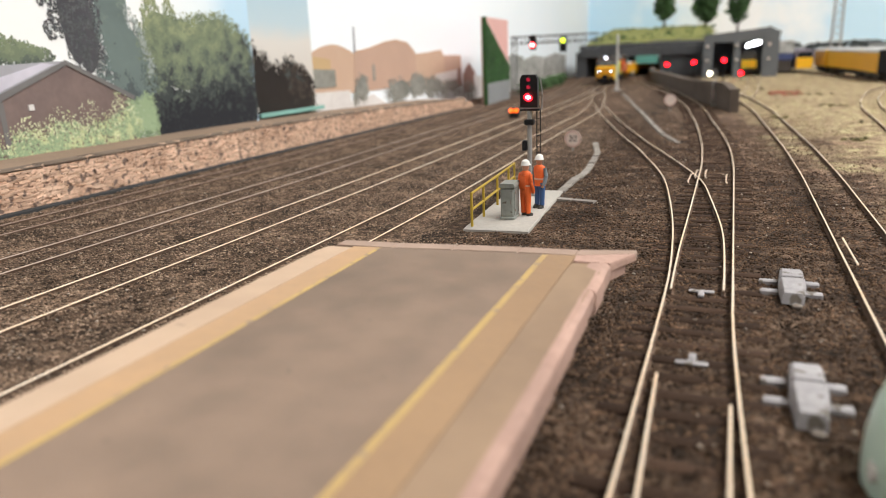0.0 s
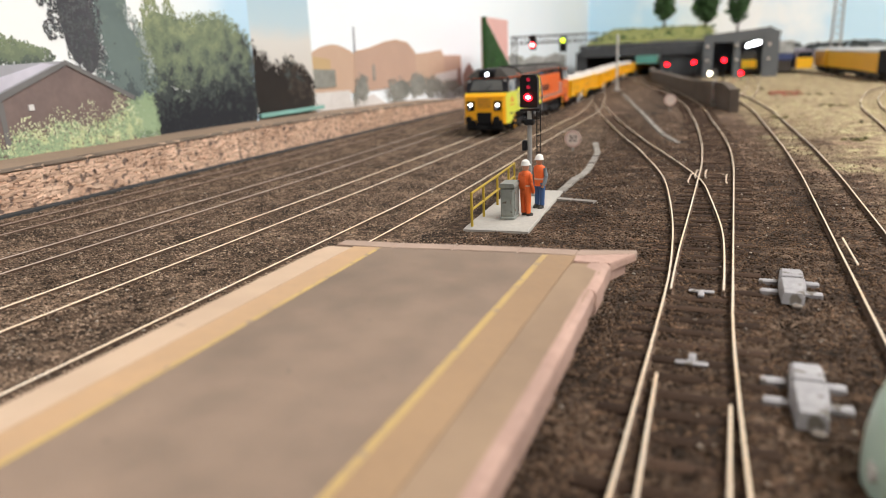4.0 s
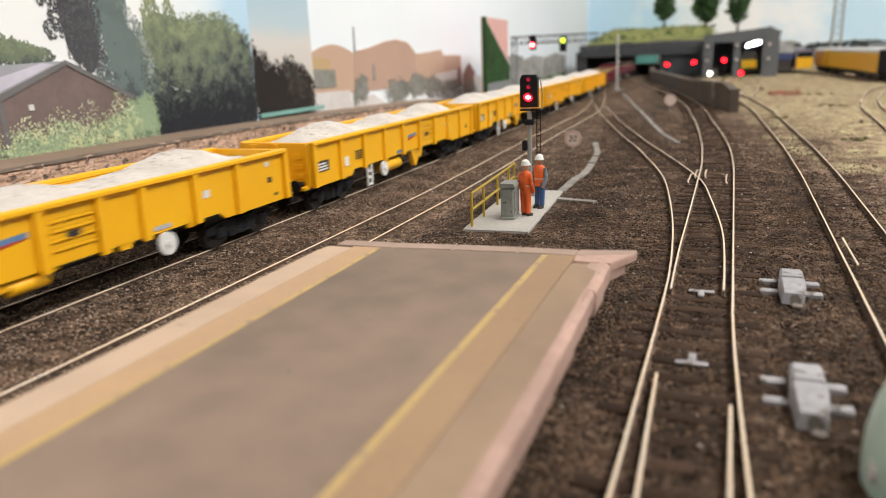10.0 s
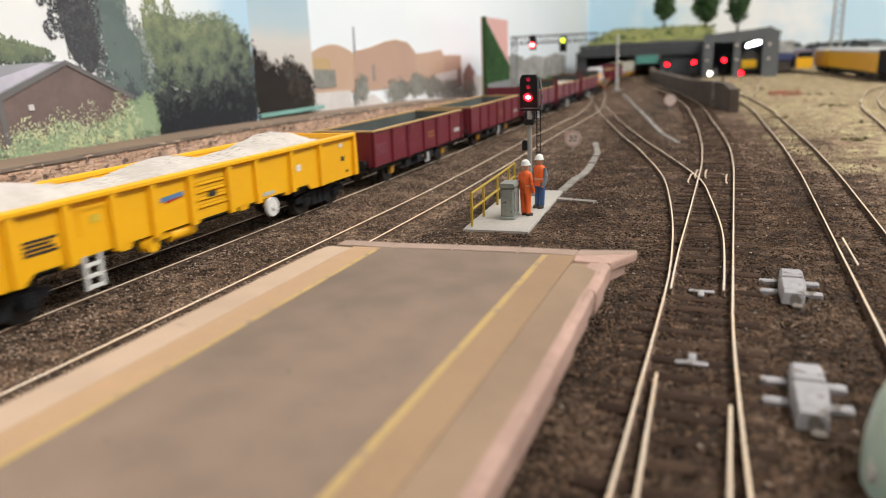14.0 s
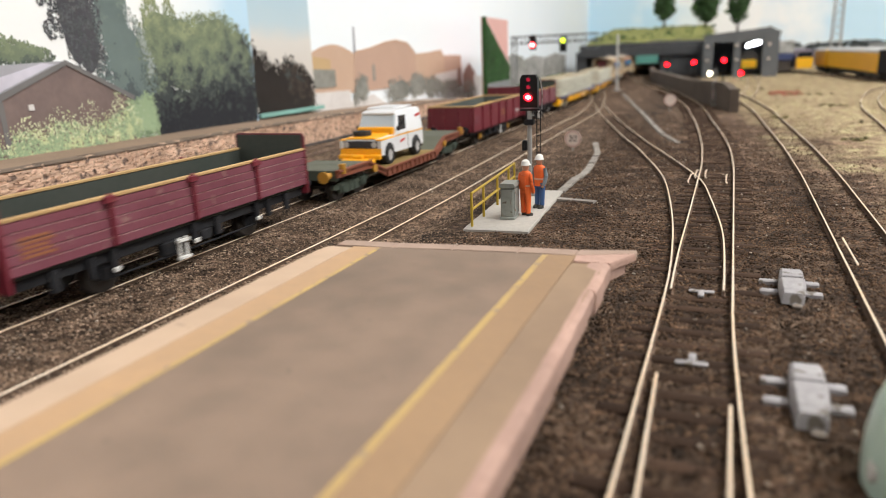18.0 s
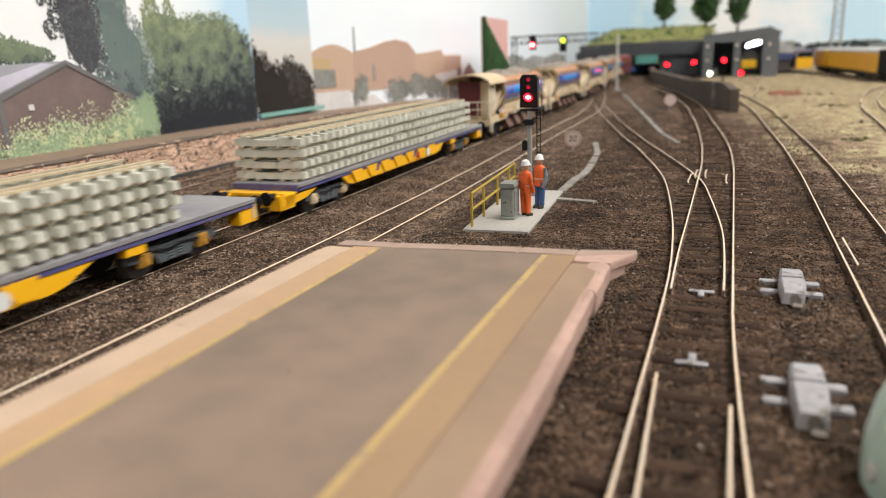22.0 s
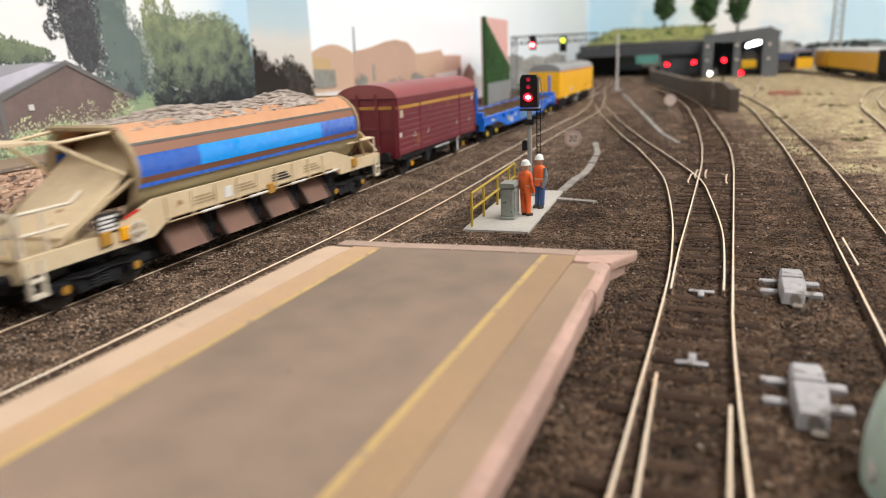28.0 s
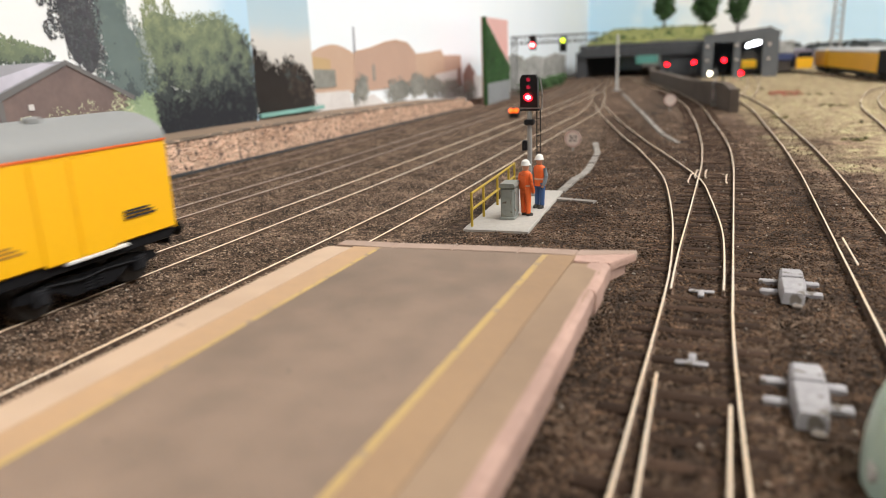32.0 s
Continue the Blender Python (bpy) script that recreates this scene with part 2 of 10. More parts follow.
    "mint": surface("mint", (0.74, 0.96, 0.86), 0.35, scale=30, amount=0.2, coat=0.3),
    "red_glow": surface("red_glow", (0.6, 0.02, 0.05), 0.4, glow=(1.0, 0.003, 0.007), power=22.0),
    # Upper signal lenses: a faint red emission is added to the dark red.
    "red_dim": surface("red_dim", (0.25, 0.01, 0.03), 0.4, glow=(1.0, 0.02, 0.08), power=0.35),
    "white_glow": surface("white_glow", (1, 1, 1), 0.4, glow=(0.85, 0.92, 1.0), power=22.0),
    "warm_glow": surface("warm_glow", (1, 0.9, 0.7), 0.4, glow=(1.0, 0.9, 0.65), power=9.0),
    "yellow_glow": surface("yellow_glow", (0.8, 0.9, 0.1), 0.4, glow=(0.75, 1.0, 0.05), power=3.0),
    "hot_core": surface("hot_core", (1, 0.8, 0.8), 0.4, glow=(1.0, 0.62, 0.6), power=6.0),
    "chips": surface("chips", (0.42, 0.36, 0.3), 0.9, second=(0.25, 0.2, 0.16), scale=40, amount=0.8, island=0.5),
    "orange_glow": surface("orange_glow", (0.9, 0.2, 0.02), 0.4, glow=(1.0, 0.11, 0.01), power=3.5),
}


# ---- path of the running line and the train's timing ----
LINE = [(-176.5, -6500), (-176.5, 300), (-179, 450), (-184, 640), (-187, 740), (-190, 850), (-192, 950), (-195, 1050), (-204, 1170),
        (-222, 1370), (-232, 1560), (-234, 1760), (-215, 1930), (-165, 2090), (-85, 2230), (40, 2340), (200, 2390), (400, 2400), (6500, 2400)]


def dense(points, step=5.0, soft=60.0):
    """An evenly spaced, smoothed polyline through rough points; also the run along it."""
    p = np.array(points, float)
    run = np.r_[0, np.cumsum(np.hypot(*np.diff(p, axis=0).T))]
    s = np.arange(0, run[-1], step)
    q = np.c_[np.interp(s, run, p[:, 0]), np.interp(s, run, p[:, 1])]
    n = max(1, int(soft / step))
    if n > 1:
        pad = np.r_[2 * q[0] - q[n:0:-1], q, 2 * q[-1] - q[-2:-n - 2:-1]]
        k = np.ones(n) / n
        pad = np.c_[np.convolve(pad[:, 0], k, "same"), np.convolve(pad[:, 1], k, "same")]
        q = pad[n:-n]
    run = np.r_[0, np.cumsum(np.hypot(*np.diff(q, axis=0).T))]
    return q, run


LINE_XY, LINE_RUN = dense(LINE)
LINE_RUN = LINE_RUN - np.interp(0.0, LINE_XY[:1340, 1], LINE_RUN[:1340])


def on_line(s):
    return Vector((np.interp(s, LINE_RUN, LINE_XY[:, 0]), np.interp(s, LINE_RUN, LINE_XY[:, 1]), 0.0))


HEAD_T = [0.0, 14.5, 17.0, 21.0, 25.5, 32.0]
HEAD_V = [206.0, 193.5, 199.0, 206.0, 202.0]
HEAD_S = [226 + 206 * 5.5]
for i, v in enumerate(HEAD_V):
    HEAD_S.append(HEAD_S[-1] - v * (HEAD_T[i + 1] - HEAD_T[i]))


def head(t):
    return float(np.interp(t, HEAD_T, HEAD_S))


def vehicle_pose(t, start, length):
    """Where the middle of a vehicle stands, its front `start` behind the train's head."""
    s = head(t) + start
    a, b = on_line(s + 0.17 * length), on_line(s + 0.83 * length)
    c, d = (a + b) / 2, b - a
    return Matrix.Translation(c * MM) @ Matrix.Rotation(math.atan2(-d.x, d.y), 4, "Z")


TRAIN = []  # (thing, start, length)


# ---- room ----
structure("floor", Mesh().box(-2600, 7000, -7600, 4200, -1010, -1000), MAT["room_wall"], "plain pale room floor")
structure("ceiling", Mesh().box(-2600, 7000, -7600, 4200, 1400, 1420), MAT["ceiling_white"], "plain white ceiling")
for nm, bx in (("wall_west", (-2620, -2600, -7600, 4200)), ("wall_east", (7000, 7020, -7600, 4200)),
               ("wall_north", (-2600, 7000, 4200, 4220)), ("wall_south", (-2600, 7000, -7620, -7600))):
    structure(nm, Mesh().box(*bx, -1000, 1400), MAT["room_wall"], "plain off-white room wall")

structure("baseboard", Mesh().box(1610, 6700, 2330, 2470, -16, -4.8, 1.0), MAT["earth"], "plain brown baseboard under the hidden line")


# ---- ground of the layout ----
def grass_share(x, y):
    """0 on ballast, 1 on the dry yard grass."""
    edge = np.interp(y, [-100, 180, 330, 420, 520, 640, 720, 800, 900, 1100, 1500, 2300], [110, 80, 48, 34, 18, 8, 4, 2, 0, -36, -70, -70])
    wide = np.interp(y, [200, 420, 640, 800], [110, 75, 40, 20])
    g = (x - edge) / wide + 1.0 * noise.fractal(Vector((x / 45, y / 45, 3.1)), 1.0, 2.0, 3) * np.interp(x - edge, [-15, 20], [0, 1])
    return float(min(1.0, max(0.0, g)))


def ground_height(x, y):
    n = noise.fractal(Vector((x / 9, y / 9, 0)), 0.9, 2.0, 3)
    z = -2.35 + 0.65 * n + (1.2 if x < -112 else 0.15)
    mound = math.exp(-max(0.0, abs(x + 72) - 24) ** 2 / 90 - max(0.0, abs(y - 265) - 70) ** 2 / 900) if x > -112 else 0.0
    z += 3.0 * mound
    for c in (-151, -201, -253):
        if y < 1000 and abs(x - c) < 11 and x < -112:
            z += 0.5 * (1 - abs(x - c) / 11)
    return z


gx = np.r_[np.arange(-900, -330, 60), np.arange(-330, 80, 3.5), np.arange(80, 300, 10), np.arange(300, 1700, 100)]
gy = np.r_[np.arange(-7000, -100, 300), np.arange(-100, 60, 12), np.arange(60, 620, 3.5), np.arange(620, 1300, 8), np.arange(1300, 2700, 25)]
verts, share = [], []
for y in gy:
    for x in gx:
        verts.append((x, y, ground_height(x, y)))
        share.append(grass_share(x, y))
nx = len(gx)
faces = [(j * nx + i, j * nx + i + 1, (j + 1) * nx + i + 1, (j + 1) * nx + i) for j in range(len(gy) - 1) for i in range(nx - 1)]
ground_mesh = Mesh()
ground_mesh.v, ground_mesh.f = verts, faces


def ramp_node(t, fac, stops):
    r = t.nodes.new("ShaderNodeValToRGB")
    r.color_ramp.elements[0].position, r.color_ramp.elements[0].color = stops[0][0], (*stops[0][1], 1)
    r.color_ramp.elements[1].position, r.color_ramp.elements[1].color = stops[-1][0], (*stops[-1][1], 1)
    for p, c in stops[1:-1]:
        r.color_ramp.elements.new(p).color = (*c, 1)
    t.links.new(fac, r.inputs[0])
    return r.outputs[0]


def noise_node(t, co, scale, detail):
    n = t.nodes.new("ShaderNodeTexNoise")
    n.inputs["Scale"].default_value, n.inputs["Detail"].default_value = scale, detail
    t.links.new(co, n.inputs["Vector"])
    return n.outputs["Fac"]


def grain_node(t, co, colour, scale, low, high):
    """Multiplies a colour by an uneven value for each grain."""
    v = t.nodes.new("ShaderNodeTexVoronoi")
    v.inputs["Scale"].default_value = scale
    t.links.new(co, v.inputs["Vector"])
    sep = t.nodes.new("ShaderNodeSeparateColor")
    t.links.new(v.outputs["Color"], sep.inputs[0])
    mr = t.nodes.new("ShaderNodeMapRange")
    mr.inputs[3].default_value, mr.inputs[4].default_value = low, high
    t.links.new(sep.outputs[0], mr.inputs[0])
    hs = t.nodes.new("ShaderNodeHueSaturation")
    t.links.new(mr.outputs[0], hs.inputs["Value"])
    t.links.new(colour, hs.inputs["Color"])
    return hs.outputs["Color"], v.outputs["Distance"]


def ground_material():
    m = bpy.data.materials.new("ground_cover")
    m.use_nodes = True
    t = m.node_tree
    b = t.nodes["Principled BSDF"]
    co = t.nodes.new("ShaderNodeTexCoord").outputs["Object"]
    patch, mid, straw = noise_node(t, co, 48, 6), noise_node(t, co, 260, 6), noise_node(t, co, 95, 9)
    add = t.nodes.new("ShaderNodeMath")
    add.operation = "ADD"
    t.links.new(patch, add.inputs[0])
    t.links.new(mid, add.inputs[1])
    half = t.nodes.new("ShaderNodeMath")
    half.operation = "MULTIPLY"
    half.inputs[1].default_value = 0.5
    t.links.new(add.outputs[0], half.inputs[0])
    dirt = ramp_node(t, half.outputs[0], [(0.38, (0.018, 0.0115, 0.0075)), (0.5, (0.056, 0.035, 0.023)), (0.62, (0.14, 0.092, 0.061))])
    dirt, dist = grain_node(t, co, dirt, 1500, 0.35, 1.9)
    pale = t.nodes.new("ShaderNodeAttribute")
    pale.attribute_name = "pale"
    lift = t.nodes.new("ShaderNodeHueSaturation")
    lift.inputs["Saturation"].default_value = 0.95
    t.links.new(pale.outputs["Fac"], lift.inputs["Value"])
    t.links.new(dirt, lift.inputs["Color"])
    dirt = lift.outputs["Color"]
    dry = ramp_node(t, straw, [(0.3, (0.2, 0.14, 0.09)), (0.44, (0.28, 0.205, 0.13)), (0.54, (0.43, 0.34, 0.21)), (0.61, (0.39, 0.35, 0.18)), (0.7, (0.6, 0.5, 0.33))])
    dry, _ = grain_node(t, co, dry, 700, 0.72, 1.3)
    at = t.nodes.new("ShaderNodeAttribute")
    at.attribute_name = "grass"
    mix = t.nodes.new("ShaderNodeMix")
    mix.data_type = "RGBA"
    t.links.new(at.outputs["Fac"], mix.inputs[0])
    t.links.new(dirt, mix.inputs[6])
    t.links.new(dry, mix.inputs[7])
    t.links.new(mix.outputs[2], b.inputs["Base Color"])
    b.inputs["Roughness"].default_value = 0.95
    b.inputs["Specular IOR Level"].default_value = 0.2
    relief = t.nodes.new("ShaderNodeBump")
    relief.invert = True
    relief.inputs["Strength"].default_value, relief.inputs["Distance"].default_value = 1.0, 0.0005
    t.links.new(dist, relief.inputs["Height"])
    t.links.new(relief.outputs[0], b.inputs["Normal"])
    return m


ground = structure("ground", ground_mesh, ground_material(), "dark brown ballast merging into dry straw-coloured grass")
attr = ground.data.attributes.new("grass", "FLOAT", "POINT")
attr.data.foreach_set("value", np.array(share, dtype=np.float32))
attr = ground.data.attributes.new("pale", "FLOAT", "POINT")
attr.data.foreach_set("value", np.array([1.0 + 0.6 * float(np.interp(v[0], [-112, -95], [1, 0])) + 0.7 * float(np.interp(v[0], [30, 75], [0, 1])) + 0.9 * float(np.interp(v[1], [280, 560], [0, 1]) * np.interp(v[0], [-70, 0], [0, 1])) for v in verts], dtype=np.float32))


def scatter(name, count, place, size, material, label, category, squash=0.7):
    """Many small uneven octahedra in one mesh."""
    rng = np.random.default_rng(len(name) + count)
    base = np.array([(1, 0, 0), (0, 1, 0), (-1, 0, 0), (0, -1, 0), (0, 0, 1), (0, 0, -0.6)], float)
    tri = np.array([(0, 1, 4), (1, 2, 4), (2, 3, 4), (3, 0, 4), (1, 0, 5), (2, 1, 5), (3, 2, 5), (0, 3, 5)])
    pts = place(rng, count)
    n = len(pts)
    r = rng.uniform(*size, n) ** 1.0
    a = rng.uniform(0, 6.283, n)
    v = base[None] * (1 + rng.uniform(-0.35, 0.35, (n, 6, 1))) * r[:, None, None]
    v[:, :, 2] *= squash
    ca, sa = np.cos(a)[:, None], np.sin(a)[:, None]
    v = np.stack([v[:, :, 0] * ca - v[:, :, 1] * sa, v[:, :, 0] * sa + v[:, :, 1] * ca, v[:, :, 2]], -1) + pts[:, None, :]
    f = (tri[None] + 6 * np.arange(n)[:, None, None]).reshape(-1, 3)
    me = bpy.data.meshes.new(name)
    me.vertices.add(n * 6)
    me.vertices.foreach_set("co", (v.reshape(-1) * MM).astype(np.float32))
    me.loops.add(n * 24)
    me.loops.foreach_set("vertex_index", f.reshape(-1).astype(np.int32))
    me.polygons.add(n * 8)
    me.polygons.foreach_set("loop_start", np.arange(0, n * 24, 3, dtype=np.int32))
    me.materials.append(material)
    me.update(calc_edges=True)
    return tagged(new(name, me), label, category, kind="stuff")


def ballast_places(x0, x1, far):
    def place(rng, count):
        y = 70 + far * rng.random(count) ** 1.45
        x = rng.uniform(x0, x1, count)
        keep = (rng.random(count) < np.interp(y, [70, 330, 70 + far], [1, 1, 0.05])) & (rng.random(count) < np.interp(x, [20, 85], [1, 0.1])) & ~((x > -106) & (x < -32) & (y < 182)) & ~((x > -95) & (x < -63) & (y > 233) & (y < 312))
        x, y = x[keep], y[keep]
        z = np.array([ground_height(a, b) for a, b in zip(x, y)]) + rng.uniform(-0.05, 0.3, len(x))
        return np.c_[x, y, z]
    return place


scatter("ballast_stones", 120000, ballast_places(-312, -75, 760), (0.16, 0.62), MAT["stones"], "loose grey-brown model ballast stones between the tracks", "ballast")
scatter("ballast_stones", 110000, ballast_places(-90, 85, 700), (0.14, 0.55), MAT["dark_stones"], "loose dark brown model ballast stones round the points", "ballast")


def chip_places(rng, count):
    y = 75 + 560 * rng.random(count) ** 1.2
    x = rng.uniform(-312, 60, count)
    keep = ~((x > -106) & (x < -32) & (y < 182)) & ~((x > -95) & (x < -63) & (y > 233) & (y < 312))
    x, y = x[keep], y[keep]
    return np.c_[x, y, np.array([ground_height(a, b) for a, b in zip(x, y)]) + 0.5]


def clod_places(rng, count):
    y = 75 + 240 * rng.random(count)
    x = rng.uniform(-31, 60, count)
    return np.c_[x, y, np.array([ground_height(a, b) for a, b in zip(x, y)]) - 0.1]


scatter("ballast_stones", 9000, clod_places, (0.3, 0.8), MAT["dark_stones"], "coarse dark brown ballast lumps between the sleepers", "ballast", 0.75)
scatter("pale_chips", 1500, chip_places, (0.25, 0.6), MAT["chips"], "scattered pale stone chips on the ballast", "stone chips")



def straw_places(rng, count):
    y = 560 + 1100 * rng.random(count) ** 1.2
    x = rng.uniform(-30, 420, count)
    share = np.array([grass_share(a, b) for a, b in zip(x, y)])
    clear = np.abs(x - np.interp(y, [300, 380, 480, 600, 750, 860, 940, 1030, 1140, 1300, 1620], [42, 42, 40, 35, 28.5, 19, 11, 0, -10, -18, -23])) > 0
    keep = (rng.random(count) < share * 0.9) & clear
    x, y = x[keep], y[keep]
    return np.c_[x, y, np.array([ground_height(a, b) for a, b in zip(x, y)]) + 0.3]


scatter("grass_tufts", 26000, straw_places, (0.35, 0.95), MAT["straw"], "dry straw-coloured static grass tufts in the yard", "grass", 0.45)


# ---- tracks ----
def rail_points(pts, y0, y1, step=10.0, soft=40.0):
    q, _ = dense(pts, step, soft)
    return q[(q[:, 1] >= y0) & (q[:, 1] <= y1)]


def bar_along(q, prof):
    """A profile (offset, height) carried along a plan line."""
    d = np.gradient(q, axis=0)
    d /= np.hypot(d[:, 0], d[:, 1])[:, None]
    nrm = np.c_[d[:, 1], -d[:, 0]]
    return Mesh().loft([[(q[k, 0] + o * nrm[k, 0], q[k, 1] + o * nrm[k, 1], z) for o, z in prof] for k in range(len(q))])


HEAD = [(-0.27, -0.3), (-0.27, -0.06), (-0.2, 0.0), (0.2, 0.0), (0.27, -0.06), (0.27, -0.3)]
WEB = [(-0.6, -2.2), (-0.6, -2.0), (-0.2, -1.7), (-0.2, -0.75), (-0.29, -0.6), (-0.29, -0.28), (0.29, -0.28), (0.29, -0.6), (0.2, -0.75), (0.2, -1.7), (0.6, -2.0), (0.6, -2.2)]


def rail(track, pts, y0, y1, label="", top="rail_top"):
    q = rail_points(pts, y0, y1)
    r = part("rail", bar_along(q, WEB), MAT["rail_web"], track, label)
    part("rail_head", bar_along(q, HEAD), MAT[top], r, "worn steel running surface")
    return r


sleeper_me = Mesh().box(-15.5, 15.5, -1.65, 1.65, -3.7, -1.95, 0.25).data("sleeper", MAT["sleeper"])


def sleepers(track, pts, y0, y1, near, spacing=8.3, half=15.5, drop=0.0):
    """Sleepers under a track: single pieces up to `near`, one joined mesh beyond."""
    q, run = dense(pts, 2.0, 40)
    rest = Mesh()
    for s in np.arange(0, run[-1], spacing):
        x, y = np.interp(s, run, q[:, 0]), np.interp(s, run, q[:, 1])
        if not y0 <= y <= y1:
            continue
        x2, y2 = np.interp(s + 2, run, q[:, 0]), np.interp(s + 2, run, q[:, 1])
        a = math.atan2(-(x2 - x), y2 - y)
        if y <= near:
            ob = part("sleeper", sleeper_me, None, track)
            ob.matrix_local = Matrix.Translation((x * MM, y * MM, (random.uniform(-0.2, 0.1) - drop) * MM)) @ Matrix.Rotation(a + random.uniform(-0.015, 0.015), 4, "Z")
        else:
            c, s_ = math.cos(a), math.sin(a)
            box = Mesh().box(-half, half, -1.65, 1.65, -3.7 - drop, -2.0 - drop)
            rest.add([(x + c * vx - s_ * vy, y + s_ * vx + c * vy, vz) for vx, vy, vz in box.v], box.f)
    if rest.v:
        tagged(part("sleeper_rest", rest, MAT["sleeper"], track), kind="stuff")


def off(pts, d):
    return [(x + d, y) for x, y in pts]


def plain_track(pts, y0, y1, gauge, near, label, far=9999, top="rail_top"):
    tr = thing("railway_track", label, "track", "tracks of the layout")
    for sgn in (-1, 1):
        rail(tr, off(pts, sgn * gauge / 2), y0, y1, "", top)
    sleepers(tr, pts, y0, min(y1, far), near, drop=0.45 if far < 9999 else 0.0)
    return tr


LINE_A = [(-125.5, -6500), (-125.5, 300), (-128.5, 400), (-132.5, 500), (-134.5, 600), (-137, 720), (-143, 800), (-155, 900), (-166, 970), (-182, 1060), (-199, 1160), (-221, 1370), (-232, 1560), (-250, 1900)]
LINE_B = [(x, y) for x, y in LINE[:-1]] + [(3000, 2400)]
LINE_C = [(-226.5, -6500), (-226.5, 350), (-230, 450), (-236, 640), (-242, 850), (-247, 1050), (-256, 1170), (-274, 1370), (-284, 1560), (-290, 1900)]
LINE_D = [(-280, -6500), (-280, 400), (-284, 500), (-290, 700), (-296, 900), (-300, 1050), (-308, 1170), (-322, 1370), (-332, 1900)]
tb = thing("railway_track", "running line with worn bright rails on brown sleepers", "track", "tracks of the layout")
qb, runb = LINE_XY, LINE_RUN
for sgn in (-1, 1):
    d = np.gradient(qb, axis=0)
    d /= np.hypot(d[:, 0], d[:, 1])[:, None]
    side = qb + sgn * 8.6 * np.c_[d[:, 1], -d[:, 0]]
    side = side[::2]
    r = part("rail", bar_along(side, WEB), MAT["rail_web"], tb)
    part("rail_head", bar_along(side, HEAD), MAT["rail_top"], r, "worn bright steel running surface")
sleepers(tb, LINE_B, -200, 2380, 500)
plain_track(LINE_A, -1200, 1200, 17.0, 560, "platform line with worn bright rails on brown sleepers")
plain_track(LINE_C, -1200, 1800, 17.4, 420, "further running line with dull rails on brown sleepers", 9999, "rail_dull")
plain_track(LINE_D, -1200, 1800, 17.4, 0, "far running line with brown weathered rails", 9999, "rail_brown")

# the junction beside the platform, rail by rail
junction = thing("railway_turnout", "set of points with bright curved rails and a crossing", "track", "tracks of the layout")
L1 = [(-15, -400), (-13.5, 60), (-13, 92), (-13.3, 182), (-13.6, 205), (-15, 230), (-17, 261), (-21, 301), (-27.5, 354), (-34, 388), (-55, 474), (-77, 551), (-120, 718), (-143, 820), (-162, 900)]
R1 = [(12, -400), (7.5, 60), (6, 98), (5, 115), (4, 145), (3.3, 160), (3, 400), (1, 470), (-4, 545), (-12, 626), (-26, 788), (-40, 900), (-72, 1080), (-115, 1280), (-170, 1500), (-200, 1750)]
BL = [(-12.1, 184), (-12.9, 223), (-12.9, 281), (-13.1, 360), (-13.3, 410), (-16, 482), (-22, 575), (-29, 655), (-42, 788), (-57, 900), (-89, 1080), (-132, 1280), (-187, 1500), (-217, 1750)]
BR = [(1, 186), (1, 214), (0, 256), (-3.5, 293), (-10.5, 357), (-19, 390), (-37, 454), (-54, 510), (-92, 653), (-124, 785), (-143, 870), (-168, 980)]
rail(junction, L1, -60, 880)
rail(junction, R1, -60, 1720)
rail(junction, BL, 186, 1720)
rail(junction, BR, 188, 960)
rail(junction, [(-7, -60), (-9.3, 93), (-10.2, 116), (-10.8, 143)], -50, 143, "switch blade")
rail(junction, [(4.2, -60), (3.2, 93), (3.1, 116), (3.2, 139)], -50, 139, "switch blade")
for gx0, gy0, gx1, gy1 in ((-17.5, 352, -17, 378), (-0.3, 352, -0.5, 378), (-15, 366, -14.8, 390), (-10.0, 366, -10.6, 390)):
    q = np.array([(gx0 + (gx1 - gx0) * k / 8, gy0 + (gy1 - gy0) * k / 8) for k in range(9)])
    q[0, 0] += 0.6
    q[-1, 0] += 0.6
    part("check_rail", bar_along(q, HEAD), MAT["rail_top"], junction)
sleepers(junction, [(-4.5, -60), (-4.7, 410), (-14, 560), (-34, 788), (-65, 990), (-124, 1280), (-195, 1620)], -50, 1500, 430, drop=-0.1)
sleepers(junction, [(-12, 300), (-22, 370), (-45, 470), (-65, 540), (-107, 690), (-135, 810)], 385, 810, 540)
for ty in (192.5, 144.5):
    bar = part("stretcher_bar", Mesh().box(-7.8, -1.2, ty - 0.8, ty + 0.8, -1.7, -1.1, 0.2).box(-5.3, -3.7, ty - (4.5 if ty > 150 else -0.9), ty + (-0.9 if ty > 150 else 4.5), -1.8, -0.9, 0.2), MAT["motor_grey"], junction, "pale grey tie bar between the switch blades")

